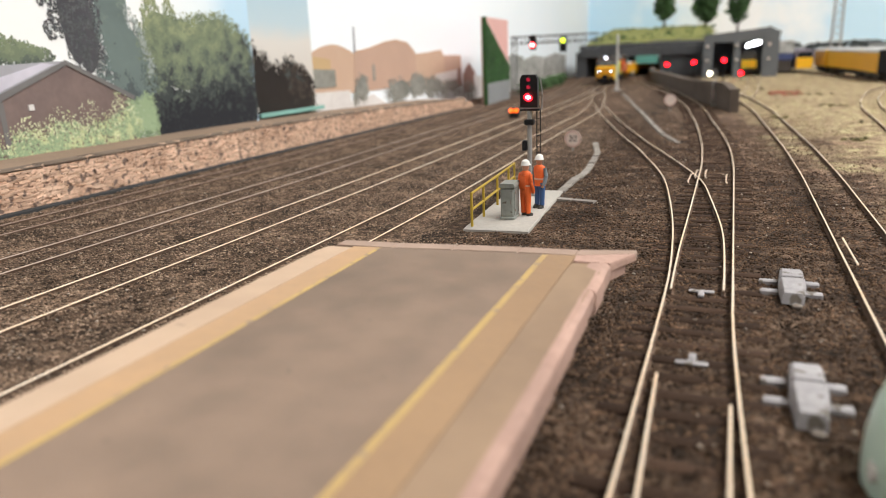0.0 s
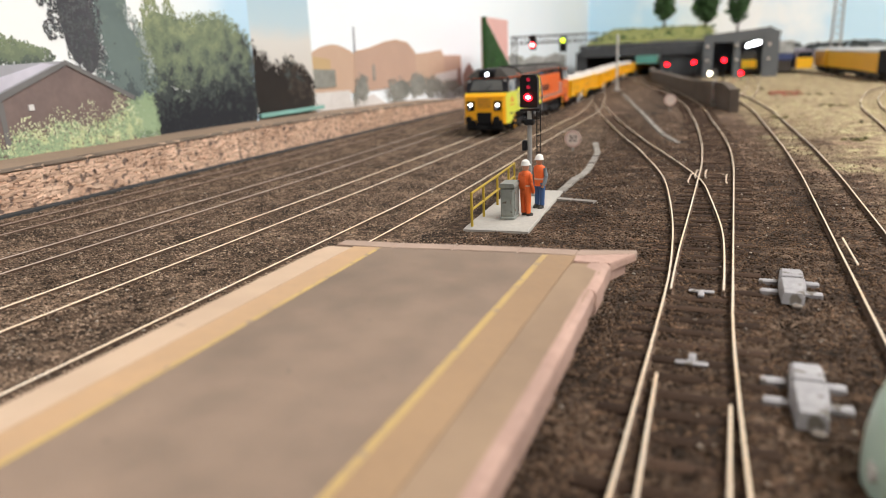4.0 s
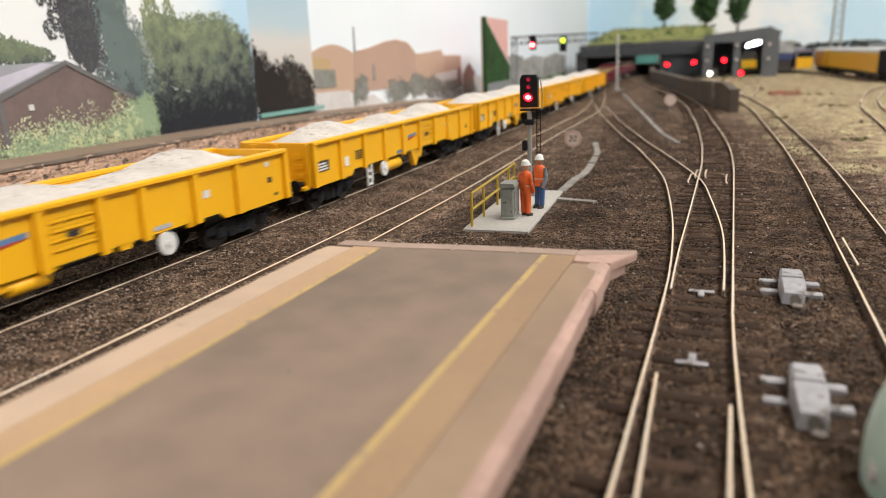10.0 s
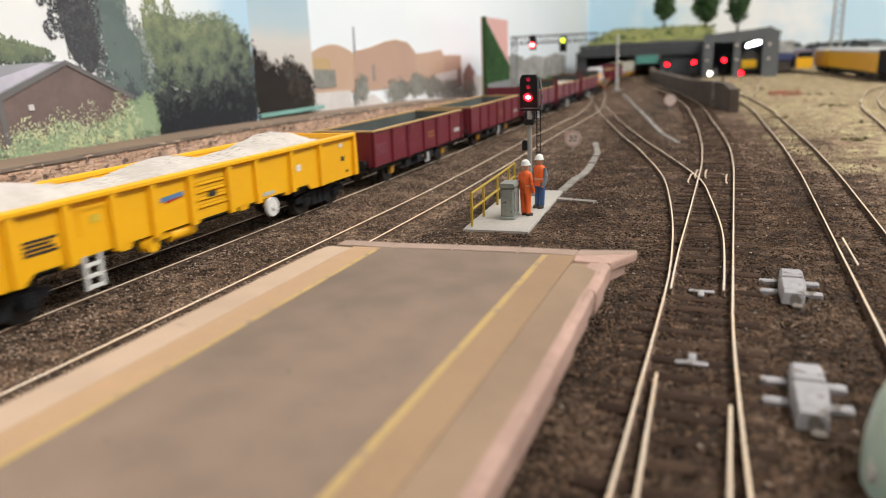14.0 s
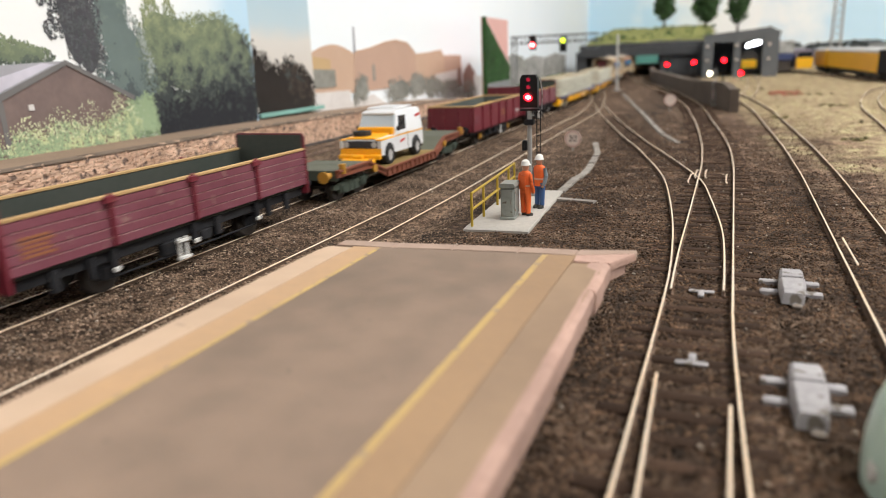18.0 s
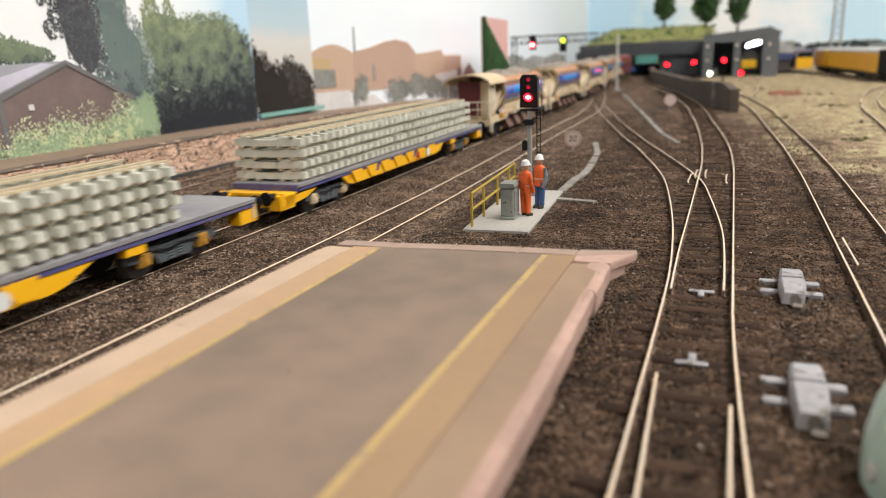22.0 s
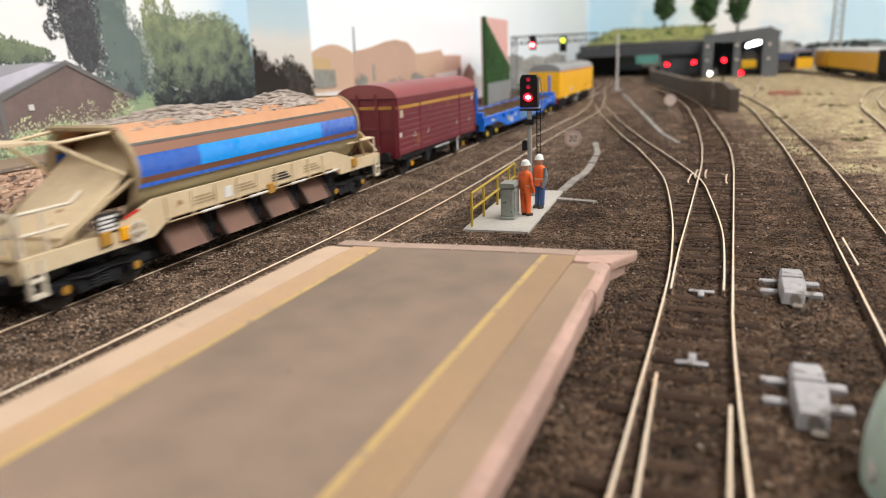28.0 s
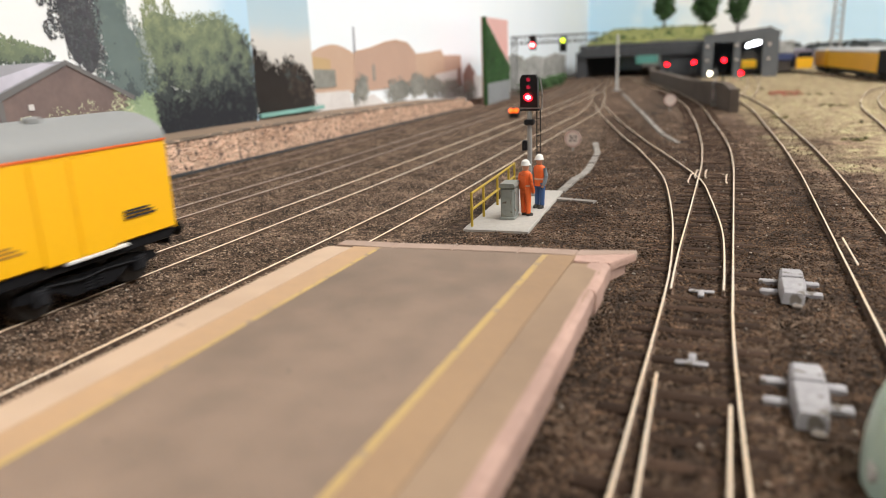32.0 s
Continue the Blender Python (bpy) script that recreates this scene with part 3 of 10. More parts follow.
siding = plain_track([(42, -400), (42, 380), (40, 480), (35, 600), (28.5, 750), (19, 860), (11, 940), (0, 1030), (-10, 1140), (-18, 1300), (-23, 1620)], -60, 1620, 16.6, 330, "yard siding with bright curved rails in dry grass", 440)
part("check_rail", bar_along(np.array([(36.6 - 0.02 * k, 224 + 4 * k) for k in range(9)]), HEAD), MAT["rail_top"], siding)
yard_label = "yard siding half sunk in dry grass"
for pts, y0, y1 in (([(100, 300), (106, 500), (113, 600), (123, 780), (138, 900), (168, 1046), (215, 1180), (290, 1300)], 300, 1300),
                    ([(250, 300), (236, 900), (226, 1150), (214, 1300), (180, 1470), (146, 1660), (115, 1900)], 900, 1900),
                    ([(12, 930), (22, 1060), (30, 1250), (32, 1500), (30, 1640)], 960, 1640)):
    tr = thing("railway_track", yard_label, "track", "tracks of the layout")
    for sgn in (-1, 1):
        rail(tr, off(pts, sgn * 8.3), y0, y1)


# ---- platform ----
MAT["end_stone"] = surface("end_stone", (0.4, 0.29, 0.23), 0.85, second=(0.3, 0.215, 0.17), scale=50, fine=600, amount=0.8, bump=0.3)
platform = thing("station_platform", "pale tarmac station platform with copings and yellow safety lines", "platform")
top = 12.0
# Face below the lip: the shade there is put into its dark colour.
part("core", Mesh().prism([(-102, -500), (-102, 166), (-99.5, 170), (-33, 175), (-30.5, 168), (-30.5, -500)], "z", -4.5, top - 3.2), MAT["dark_wall"], platform, "recessed platform face, shade put into its dark colour")
part("paving", Mesh().prism([(-88.8, -500), (-88.8, 168.5), (-42.4, 172.6), (-42.4, -500)], "z", top - 3.2, top), MAT["tarmac"], platform)
for nm, x0, x1, ya, yb, mt in (("tactile_strip", -96.2, -88.8, 167.8, 168.5, "tactile_pale"), ("tactile_strip", -42.4, -34.6, 172.6, 173.2, "tactile")):
    part(nm, Mesh().prism([(x0, -500), (x0, ya), (x1, yb), (x1, -500)], "z", top - 3.2, top - 0.004), MAT[mt], platform)
for x0 in (-88.9, -43.2):
    part("safety_line", Mesh().box(x0, x0 + (1.2 if x0 < -60 else 1.5), -500, 168.0 if x0 < -60 else 172.0, top - 0.3, top + 0.06), MAT["yellow_line"], platform, "worn yellow line")


def coping(pts, z0, z1):
    m = Mesh().prism(pts, "z", z0, z1 - 0.5)
    cx, cy = sum(p[0] for p in pts) / len(pts), sum(p[1] for p in pts) / len(pts)
    inner = [(p[0] + (cx - p[0]) * 0.03, p[1] + (cy - p[1]) * 0.02) for p in pts]
    return m.loft([[(*p, z1 - 0.5) for p in pts], [(*p, z1) for p in inner]])


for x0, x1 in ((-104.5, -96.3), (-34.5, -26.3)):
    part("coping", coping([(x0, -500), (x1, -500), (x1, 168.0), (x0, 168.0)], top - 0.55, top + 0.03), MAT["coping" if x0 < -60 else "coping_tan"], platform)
for ya, yb, dx, zb in ((-500, 84, 0.25, 5.6), (84, 107, 0.3, 5.5), (107, 124, 0.15, 5.9), (124, 139, -0.1, 6.3), (139, 147, -0.3, 6.9), (147, 158, 0.05, 5.8), (158, 168, -0.2, 6.4)):
    x_ = -24.9 + dx
    part("edge_lip", Mesh().prism([(-30.4, zb + 0.4), (x_ - 1.2, zb), (x_ - 0.3, zb + 0.5), (x_, top - 2.4), (x_ - 0.1, top - 0.7), (x_ - 0.7, top - 0.15), (x_ - 1.7, top + 0.08), (-30.4, top - 0.2)], "y", ya, yb), MAT["pink_brick"], platform, "pale pink platform edge lip")
part("edge_lip", Mesh().box(-104.8, -97, -500, 167.5, top - 3.3, top - 0.6, 0.3), MAT["pink_brick"], platform, "pale pink platform edge lip")
ends = [(-102.2, 168.3), (-85, 169.0), (-68, 171.0), (-50, 172.6), (-35, 173.4), (-20.4, 178.5)]
for i in range(len(ends) - 1):
    (xa, ya), (xb, yb) = ends[i], ends[i + 1]
    fa, fb = 5.2, 5.2 if i < 4 else 3.2
    part("end_coping", coping([(xa, ya), (xb, yb), (xb, yb + fb), (xa, ya + fa)], top - (3.6 if i < 4 else 2.0), top + 0.02), MAT["end_stone"], platform, "pale pink end coping")
part("end_coping", coping([(-34.4, 168.1), (-25.2, 168.1), (-20.4, 178.4), (-34.8, 173.3)], top - 1.9, top + 0.02), MAT["pink_brick"], platform)
part("end_block", Mesh().prism([(-34, 166), (-25.6, 167.5), (-22.6, 175.5), (-34, 174)], "z", top - 4.6, top - 1.95), MAT["pink_brick"], platform, "pale pink lower course of the platform end")

# ---- signal slab with relay case, railing, troughs ----
slab = thing("concrete_slab", "small grey concrete slab on the ballast", "slab")
part("slab", coping([(-88.0, 233.5), (-64.0, 235.0), (-68.4, 311), (-92.8, 311)], -3.6, 2.0), MAT["concrete"], slab)
case = thing("relay_case", "grey metal trackside relay case with a sloped lid", "cabinet", at=Matrix.Translation((-0.0763, 0.2535, 0.002)) @ Matrix.Rotation(0.06, 4, "Z"))
part("body", Mesh().box(-2.6, 2.6, -4.0, 4.0, 0.8, 12.4, 0.35), MAT["case_grey"], case)
part("base", Mesh().box(-2.9, 2.9, -4.3, 4.3, 0, 1.0, 0.2), MAT["case_grey"], case)
part("lid", Mesh().prism([(-3.0, 12.2), (3.0, 12.2), (3.0, 12.9), (2.5, 13.8), (-2.5, 13.8), (-3.0, 12.9)], "y", -4.5, 4.5), MAT["case_grey"], case)
part("door", Mesh().box(-2.2, 2.2, -4.25, -3.9, 1.8, 11.6, 0.12), MAT["case_grey"], case)
part("handle", Mesh().box(1.3, 1.6, -4.5, -4.2, 6, 7.6, 0.1), MAT["bar_grey"], case)
part("door", Mesh().box(2.5, 2.85, -3.6, 3.6, 1.8, 11.6, 0.12), MAT["case_grey"], case)
for z in (3.2, 9.8):
    part("hinge", Mesh().box(2.8, 3.1, -3.8, -3.0, z, z + 1.0, 0.1), MAT["bar_grey"], case)

cable = thing("loose_cable", "thin black cable lying beside the slab", "cable")
part("wire", Mesh().tube([(-90.5, 262, -1.6), (-90.2, 246, -1.5), (-89.3, 238, -1.2), (-87.0, 233.2, -1.3), (-80, 232.6, -2.0), (-72, 233.4, -2.4)], 0.45, 6), MAT["black_plastic"], cable)
fence = thing("safety_railing", "yellow two-bar safety railing on the slab edge", "railing")
posts = [(-85.6, 236.5), (-86.6, 253), (-88.0, 275), (-89.4, 296), (-90.6, 309)]
for x, y in posts:
    part("post", Mesh().cyl((x, y, 8.2), 0.5, 12.6, "z", 8), MAT["yellow_rail"], fence)
for z in (14.2, 8.2):
    part("rail", Mesh().tube([(x, y, z) for x, y in posts], 0.48, 8), MAT["yellow_rail"], fence)


def trough_run(pts, name, label):
    """A line of concrete cable-trough lids."""
    run = thing(name, label, "cable trough")
    q, r = dense(pts, 1.0, 12)
    s = 0.0
    while s + 10 < r[-1]:
        a = np.array([np.interp(s + 0.2, r, q[:, 0]), np.interp(s + 0.2, r, q[:, 1])])
        b = np.array([np.interp(s + 10, r, q[:, 0]), np.interp(s + 10, r, q[:, 1])])
        d = (b - a) / np.hypot(*(b - a))
        n = np.array([d[1], -d[0]]) * 1.9
        part("trough_lid", coping([tuple(a + n), tuple(b + n), tuple(b - n), tuple(a - n)], -3.8, max(-1.7, ground_height(*((a + b) / 2)) + 0.9) + random.uniform(-0.15, 0.15)), MAT["trough"], run)
        s += 10.3
    return run


trough_run([(-69.5, 311), (-70, 340), (-72.5, 395), (-79, 462), (-92, 524)], "cable_trough", "pale grey concrete cable trough across the ballast")
trough_run([(-70, 296.5), (-44, 290.5)], "cable_trough", "short grey cable trough beside the slab")
trough_run([(-33, 517), (-47, 563), (-66, 660), (-88, 775), (-118, 920), (-152, 1090)], "cable_trough", "long pale grey cable trough between the tracks")
tagged(structure("inspection_cover", Mesh().box(-137, -126, 362, 380, -3.6, -1.9, 0.3).box(-124, -117.5, 371, 379, -3.6, -2.2, 0.3), MAT["trough"]), "grey covers between the rails")


# ---- figures: plain painted model shapes ----
def figure(x, y, turn, name, label, legs, coat, sleeves, back):
    """One painted figure in one mesh with coloured zones."""
    zones = [(legs, []), (coat, []), (sleeves, []), (back, []), (MAT["skin_tone"], []), (MAT["helmet"], []), (MAT["boots"], []), (MAT["stripe"], [])]
    m = Mesh()
    counts = []

    def put(k, fn):
        n = len(m.f)
        fn()
        counts.append((k, len(m.f) - n))

    def ring(cx, cy, z, rx, ry, n=12):
        return [(cx + rx * math.cos(2 * math.pi * i / n), cy + ry * math.sin(2 * math.pi * i / n), z) for i in range(n)]

    for sx in (-1.35, 1.35):
        put(6, lambda: m.loft([ring(sx, -0.9, 0, 1.0, 1.7), ring(sx, -0.9, 0.7, 1.0, 1.7), ring(sx, -0.2, 1.5, 0.85, 1.0)]))
        put(0, lambda: m.loft([ring(sx, 0, 1.2, 0.95, 1.1), ring(sx, 0, 5, 1.05, 1.2), ring(sx * 0.95, 0, 8.5, 1.35, 1.5), ring(sx * 0.8, 0, 11, 1.5, 1.7)]))
    put(1, lambda: m.loft([ring(0, 0, 9.6, 2.75, 1.95), ring(0, 0, 11.5, 2.7, 1.9), ring(0, 0, 13.5, 2.5, 1.75), ring(0, 0, 16, 2.95, 1.9), ring(0, 0, 17.6, 2.7, 1.6), ring(0, 0, 18.5, 1.2, 1.0)]))
    put(3, lambda: m.box(-1.7, 1.7, 1.5, 2.05, 11, 17, 0.3))
    put(7, lambda: m.loft([ring(0, 0, 12.2, 2.78, 2.0), ring(0, 0, 12.9, 2.78, 2.0)]))
    for sx in (-1, 1):
        put(2, lambda: m.tube([(2.7 * sx, 0, 17.2), (3.35 * sx, 0.2, 14), (3.3 * sx, -0.6, 11.5), (2.9 * sx, -1.4, 10)], 0.85, 8))
        put(4, lambda: m.lump((2.8 * sx, -1.5, 9.4), 0.75))
    put(4, lambda: m.loft([ring(0, 0, 18.3, 0.8, 0.8), ring(0, -0.1, 19.2, 1.2, 1.35), ring(0, -0.15, 20.4, 1.35, 1.5), ring(0, -0.1, 21.2, 1.2, 1.3)]))
    put(5, lambda: m.loft([ring(0, -0.2, 20.7, 1.95, 2.2), ring(0, -0.1, 21.2, 1.7, 1.9), ring(0, 0, 22.3, 1.4, 1.6), ring(0, 0, 22.9, 0.6, 0.7)]))
    me = m.data(name, [z[0] for z in zones])
    idx = [k for k, c in counts for _ in range(c)]
    me.polygons.foreach_set("material_index", np.array(idx, dtype=np.int32))
    ob = new(name, me)
    ob.matrix_world = Matrix.Translation((x * MM, y * MM, 0.002)) @ Matrix.Rotation(radians(turn), 4, "Z") @ Matrix.Scale(0.945, 4)
    return tagged(ob, label, "figurine", "painted figures on the slab")


MAT["hi_vis"] = surface("hi_vis", (0.85, 0.16, 0.03), 0.6, second=(0.7, 0.11, 0.02), scale=200, fine=900, amount=0.7)
MAT["denim"] = surface("denim", (0.05, 0.12, 0.3), 0.7, scale=200, amount=0.6)
MAT["jacket_grey"] = surface("jacket_grey", (0.2, 0.24, 0.27), 0.7, scale=200, amount=0.6)
MAT["skin_tone"] = surface("skin_tone", (0.55, 0.3, 0.2), 0.6, scale=200, amount=0.3)
MAT["helmet"] = surface("helmet", (0.8, 0.79, 0.76), 0.4, scale=100, amount=0.2)
MAT["boots"] = surface("boots", (0.03, 0.025, 0.02), 0.6, scale=200, amount=0.4)
MAT["stripe"] = surface("stripe", (0.75, 0.42, 0.3), 0.5, scale=200, amount=0.4)
figure(-71.2, 258, 150, "painted_figure", "orange painted model figure with white helmet", MAT["hi_vis"], MAT["hi_vis"], MAT["hi_vis"], MAT["hi_vis"])
figure(-69.6, 273, -25, "painted_figure", "model figure with blue legs, orange vest and white helmet", MAT["denim"], MAT["hi_vis"], MAT["jacket_grey"], MAT["jacket_grey"])


# ---- colour light signals ----
def lens(parent, x, y, z, r, mat, label, hood=True):
    ln = part("lens", Mesh().cyl((x, y - 0.2, z), r, 0.9, "y", 16), MAT[mat], parent, label)
    if mat == "red_glow":
        part("lens_core", Mesh().lump((x, y - 0.6, z), r * 0.72, 10, 0.8, 0.05), MAT["hot_core"], parent, "white-hot centre of the lens")
    if hood:
        m = Mesh()
        rings = []
        for t in (0.0, 2.4 * r / 1.3):
            rings.append([(x + (r + 0.35) * math.cos(a), y - 0.3 - t * (0.35 + 0.65 * max(0, math.sin(a))), z + (r + 0.35) * math.sin(a)) for a in [math.pi * k / 10 for k in range(11)]])
            rings.append([(x + (r + 0.12) * math.cos(a), y - 0.3 - t * (0.35 + 0.65 * max(0, math.sin(a))), z + (r + 0.12) * math.sin(a)) for a in [math.pi * k / 10 for k in range(11)]])
        m.loft([rings[0], rings[2], rings[3], rings[1]], closed=False, caps=False)
        part("hood", m, MAT["signal_black"], parent)
    return ln


sig = thing("signal", "colour light signal on a grey post showing red", "signal", at=(-80.4, 298.5, 2.0))
part("base", Mesh().box(-3, 3, -3, 3, 0, 1.2, 0.3), MAT["signal_post"], sig)
part("post", Mesh().cyl((0, 0, 19), 1.0, 37, "z", 14), MAT["signal_post"], sig)
part("collar", Mesh().box(-2.1, 2.1, -1.9, 1.9, 30.6, 33, 0.4), MAT["signal_black"], sig)
part("junction_box", Mesh().box(-3.2, -1.2, -1.2, 1.2, 19.5, 24, 0.3), MAT["signal_black"], sig)
part("bracket", Mesh().box(-3.9, 4.8, -1.6, 2.2, 36.6, 37.5, 0.2), MAT["signal_black"], sig)
headbox = part("head", Mesh().prism([(-3.8, 38), (3.8, 38), (3.8, 50), (2.8, 51.6), (-2.8, 51.6), (-3.8, 50)], "y", -1.2, 1.4), MAT["signal_black"], sig, "black signal head backplate")
# Lowest lens is oversized, its red halo put into the shape.
for z, mt in ((42.3, "red_glow"), (46.6, "red_dim"), (49.6, "red_dim")):
    lens(headbox, 0, -1.3, z, 1.65 if z < 43 else 0.85, mt, "glowing red lens" if mt == "red_glow" else "dark red lens with a faint added glow")
for x in (3.0, 4.6):
    part("ladder_rail", Mesh().tube([(x, 0.6, 0), (x, 0.6, 37.5)], 0.22, 6), MAT["signal_black"], sig)
for k in range(15):
    part("ladder_rung", Mesh().tube([(3.0, 0.6, 2 + 2.4 * k), (4.6, 0.6, 2 + 2.4 * k)], 0.2, 5), MAT["signal_black"], sig)
part("side_rail", Mesh().tube([(5.3, 0.4, 37), (5.5, 0.4, 44), (4.6, 0.4, 50.5)], 0.25, 6), MAT["motor_grey"], sig)

# ground signal beyond the running lines
dwarf = thing("ground_signal", "low ground signal with two orange lights", "signal", at=(-204.5, 700, -3))
part("case", Mesh().box(-5, 5, -2, 3, 0, 12, 0.8), MAT["signal_black"], dwarf)
for x in (-2.6, 2.6):
    part("lens", Mesh().cyl((x, -2.3, 10.0), 2.0, 0.8, "y", 14), MAT["orange_glow"], dwarf, "glowing orange lens")


# ---- point motors ----
def point_motor(x, y, turn):
    pm = thing("point_motor", "grey cast point motor on two sleepers beside the track", "point motor", "point motors",
               at=Matrix.Translation((x * MM, y * MM, -0.0016)) @ Matrix.Rotation(radians(turn), 4, "Z"))
    part("casing", Mesh().loft([[(-2.7, -11.5, 0.2), (2.5, -11.5, 0.2), (2.4, -11.2, 2.2), (1.9, -10.6, 3.0), (-2.1, -10.6, 3.0), (-2.6, -11.2, 2.2)],
                                [(-3.3, -2, 0.2), (3.3, -2, 0.2), (3.2, -2, 2.7), (2.5, -2, 3.5), (-2.5, -2, 3.5), (-3.2, -2, 2.7)],
                                [(-3.3, 1.8, 0.2), (3.3, 1.8, 0.2), (3.2, 1.8, 2.7), (2.5, 1.8, 3.4), (-2.5, 1.8, 3.4), (-3.2, 1.8, 2.7)]]), MAT["motor_grey"], pm)
    part("cover", Mesh().loft([[(-3.2, 1.9, 0.2), (3.2, 1.9, 0.2), (3.1, 1.9, 2.9), (2.4, 1.9, 3.7), (-2.4, 1.9, 3.7), (-3.1, 1.9, 2.9)],
                               [(-3.0, 10.8, 0.2), (3.0, 10.8, 0.2), (2.9, 10.6, 2.5), (2.2, 10.2, 3.3), (-2.2, 10.2, 3.3), (-2.9, 10.6, 2.5)]]), MAT["motor_grey"], pm)
    part("end_plug", Mesh().box(-0.4, 2.0, -13.0, -11.4, -0.6, 0.7, 0.4), MAT["bar_grey"], pm)
    for yy, dx in ((7.2, 0.0), (-1.6, 0.3)):
        part("support_bar", Mesh().box(-8.0 + dx, -3.3, yy - 1.2, yy + 1.2, -1.2, 0.6, 0.25), MAT["motor_grey"], pm)
        part("support_bar", Mesh().box(3.3, 7.0 + dx, yy - 1.2, yy + 1.2, -1.2, 0.6, 0.25), MAT["motor_grey"], pm)
    return pm


point_motor(17.8, 199, -1.5)
point_motor(16.4, 133.5, -1)


# ---- speed discs, lamp post ----
def speed_disc(x, y, z, r, label):
    d = thing("speed_sign", label, "sign", "round speed signs", at=(x, y, -3))
    part("post", Mesh().cyl((0, 0.6, z / 2), 0.5, z, "z", 8), MAT["signal_post"], d)
    part("disc", Mesh().cyl((0, 0, z + 2), r, 0.6, "y", 24), MAT["disc_face"], d, "weathered pale round plate")
    ring = []
    for rr, yy in ((r, -0.35), (r, -0.5), (r * 0.8, -0.5), (r * 0.8, -0.35)):
        ring.append([(rr * math.cos(2 * math.pi * k / 24), yy, z + 2 + rr * math.sin(2 * math.pi * k / 24)) for k in range(24)])
    part("rim", Mesh().loft(ring + ring[:1], caps=False), MAT["disc_rim"], d)
    return d


def lettering(parent, text, size, m, material, label):
    """Words in the built-in font, turned into a thin mesh."""
    cu = bpy.data.curves.new("lettering", "FONT")
    cu.body, cu.size, cu.extrude, cu.align_x, cu.align_y = text, size * MM, 0.00005, "CENTER", "CENTER"
    tmp = bpy.data.objects.new("lettering", cu)
    me = bpy.data.meshes.new_from_object(tmp)
    bpy.data.objects.remove(tmp)
    me.materials.clear()
    me.materials.append(material)
    ob = new("lettering", me)
    ob.parent = parent
    ob.matrix_local = m
    return tagged(ob, label)


MAT["disc_face"] = surface("disc_face", (0.88, 0.75, 0.67), 0.7, scale=80, amount=0.5)
MAT["disc_rim"] = surface("disc_rim", (0.72, 0.5, 0.45), 0.7, scale=80, amount=0.5)
MAT["disc_ink"] = surface("disc_ink", (0.14, 0.1, 0.09), 0.7, scale=80, amount=0.4)
d30 = speed_disc(-97, 470, 7.2, 5.4, "weathered round speed sign reading 30")
lettering(d30, "30", 6.0, Matrix.Translation((0, -0.00052, 0.0092)) @ Matrix.Rotation(radians(90), 4, "X"), MAT["disc_ink"], "dark number 30")
speed_disc(-60.5, 790, 10, 6.2, "weathered round speed sign beside the junction")
speed_disc(-15, 838, 12, 6.4, "pale grey round sign before the retaining wall")

MAT["concrete_pale"] = surface("concrete_pale", (0.62, 0.62, 0.6), 0.7, scale=40, amount=0.4)
lamp = thing("mast", "thin pale grey mast beside the line", "mast", at=(-172, 1170, -3))
part("pole", Mesh().cyl((0, 0, 44), 1.8, 88, "z", 12, 1.6), MAT["concrete_pale"], lamp)
part("foot", Mesh().box(-6, 6, -6, 6, 0, 4, 0.6), MAT["signal_post"], lamp)

# rounded mint-green housing at the edge of the yard
mint = thing("green_housing", "rounded mint-green plastic housing beside the siding", "housing", at=(28.1, 110, -3.6))
prof = [(0.1, 0), (6.4, 0), (6.6, 4), (6.4, 9), (5.6, 14), (4.2, 18), (2.4, 20), (0.1, 20.6)]
part("shell", Mesh().loft([[(r * math.cos(2 * math.pi * k / 20), r * 1.6 * math.sin(2 * math.pi * k / 20), z) for k in range(20)] for r, z in prof]), MAT["mint"], mint)
part("boss", Mesh().cyl((-5.6, -4, 5.5), 1.6, 1.6, "x", 14), MAT["white_paint"], mint, "pale round boss")


# ---- stone retaining wall and strip of earth on the far side ----
def wall_top(y):
    return float(np.interp(y, [-400, 400, 560, 830, 884], [19.2, 19.2, 17.6, 12.0, -4.0]))


wall_body = Mesh()
for y in range(-600, 880, 30):
    za, zb = wall_top(y), wall_top(y + 30)
    wall_body.add([(-316, y, -5), (-309, y, -5), (-309.5, y, za - 0.5), (-316, y, za - 0.5), (-316, y + 30, -5), (-309, y + 30, -5), (-309.5, y + 30, zb - 0.5), (-316, y + 30, zb - 0.5)],
                  [(1, 5, 6, 2), (2, 6, 7, 3), (0, 3, 7, 4)])
wall_side = structure("retaining_wall", wall_body, MAT["mortar"], "low pinkish rubble stone retaining wall", smooth=False)
rest = Mesh()
for row in range(30):
    y = 40 + random.uniform(0, 6)
    while y < 866:
        w = random.uniform(1.6, 6.5) * (1.0 if y < 600 else 1.8)
        z0, h = row * 0.8 - 4 + random.uniform(-0.5, 0.5), random.uniform(0.5, 1.4)
        if z0 + h < wall_top(y) + 0.5:
            bl = Mesh().box(-312, -309.0 + random.uniform(0.15, 0.55), y, y + w * 1.1, z0, z0 + h * 1.1)
            rest.add([(vx + random.uniform(-0.3, 0.3), vy + random.uniform(-0.7, 0.7), vz + random.uniform(-0.45, 0.45)) for vx, vy, vz in bl.v], bl.f)
        y += w
tagged(part("rubble_stones", rest, MAT["stone_wall"], wall_side, smooth=False), kind="stuff")
kerb = Mesh()
for y in range(-120, 828, 26):
    kerb.box(-317.5, -308.2, y + 0.2, y + 25.8, wall_top(y + 13) - 0.8, wall_top(y + 13) + 0.5 + random.uniform(-0.2, 0.2), 0.4)
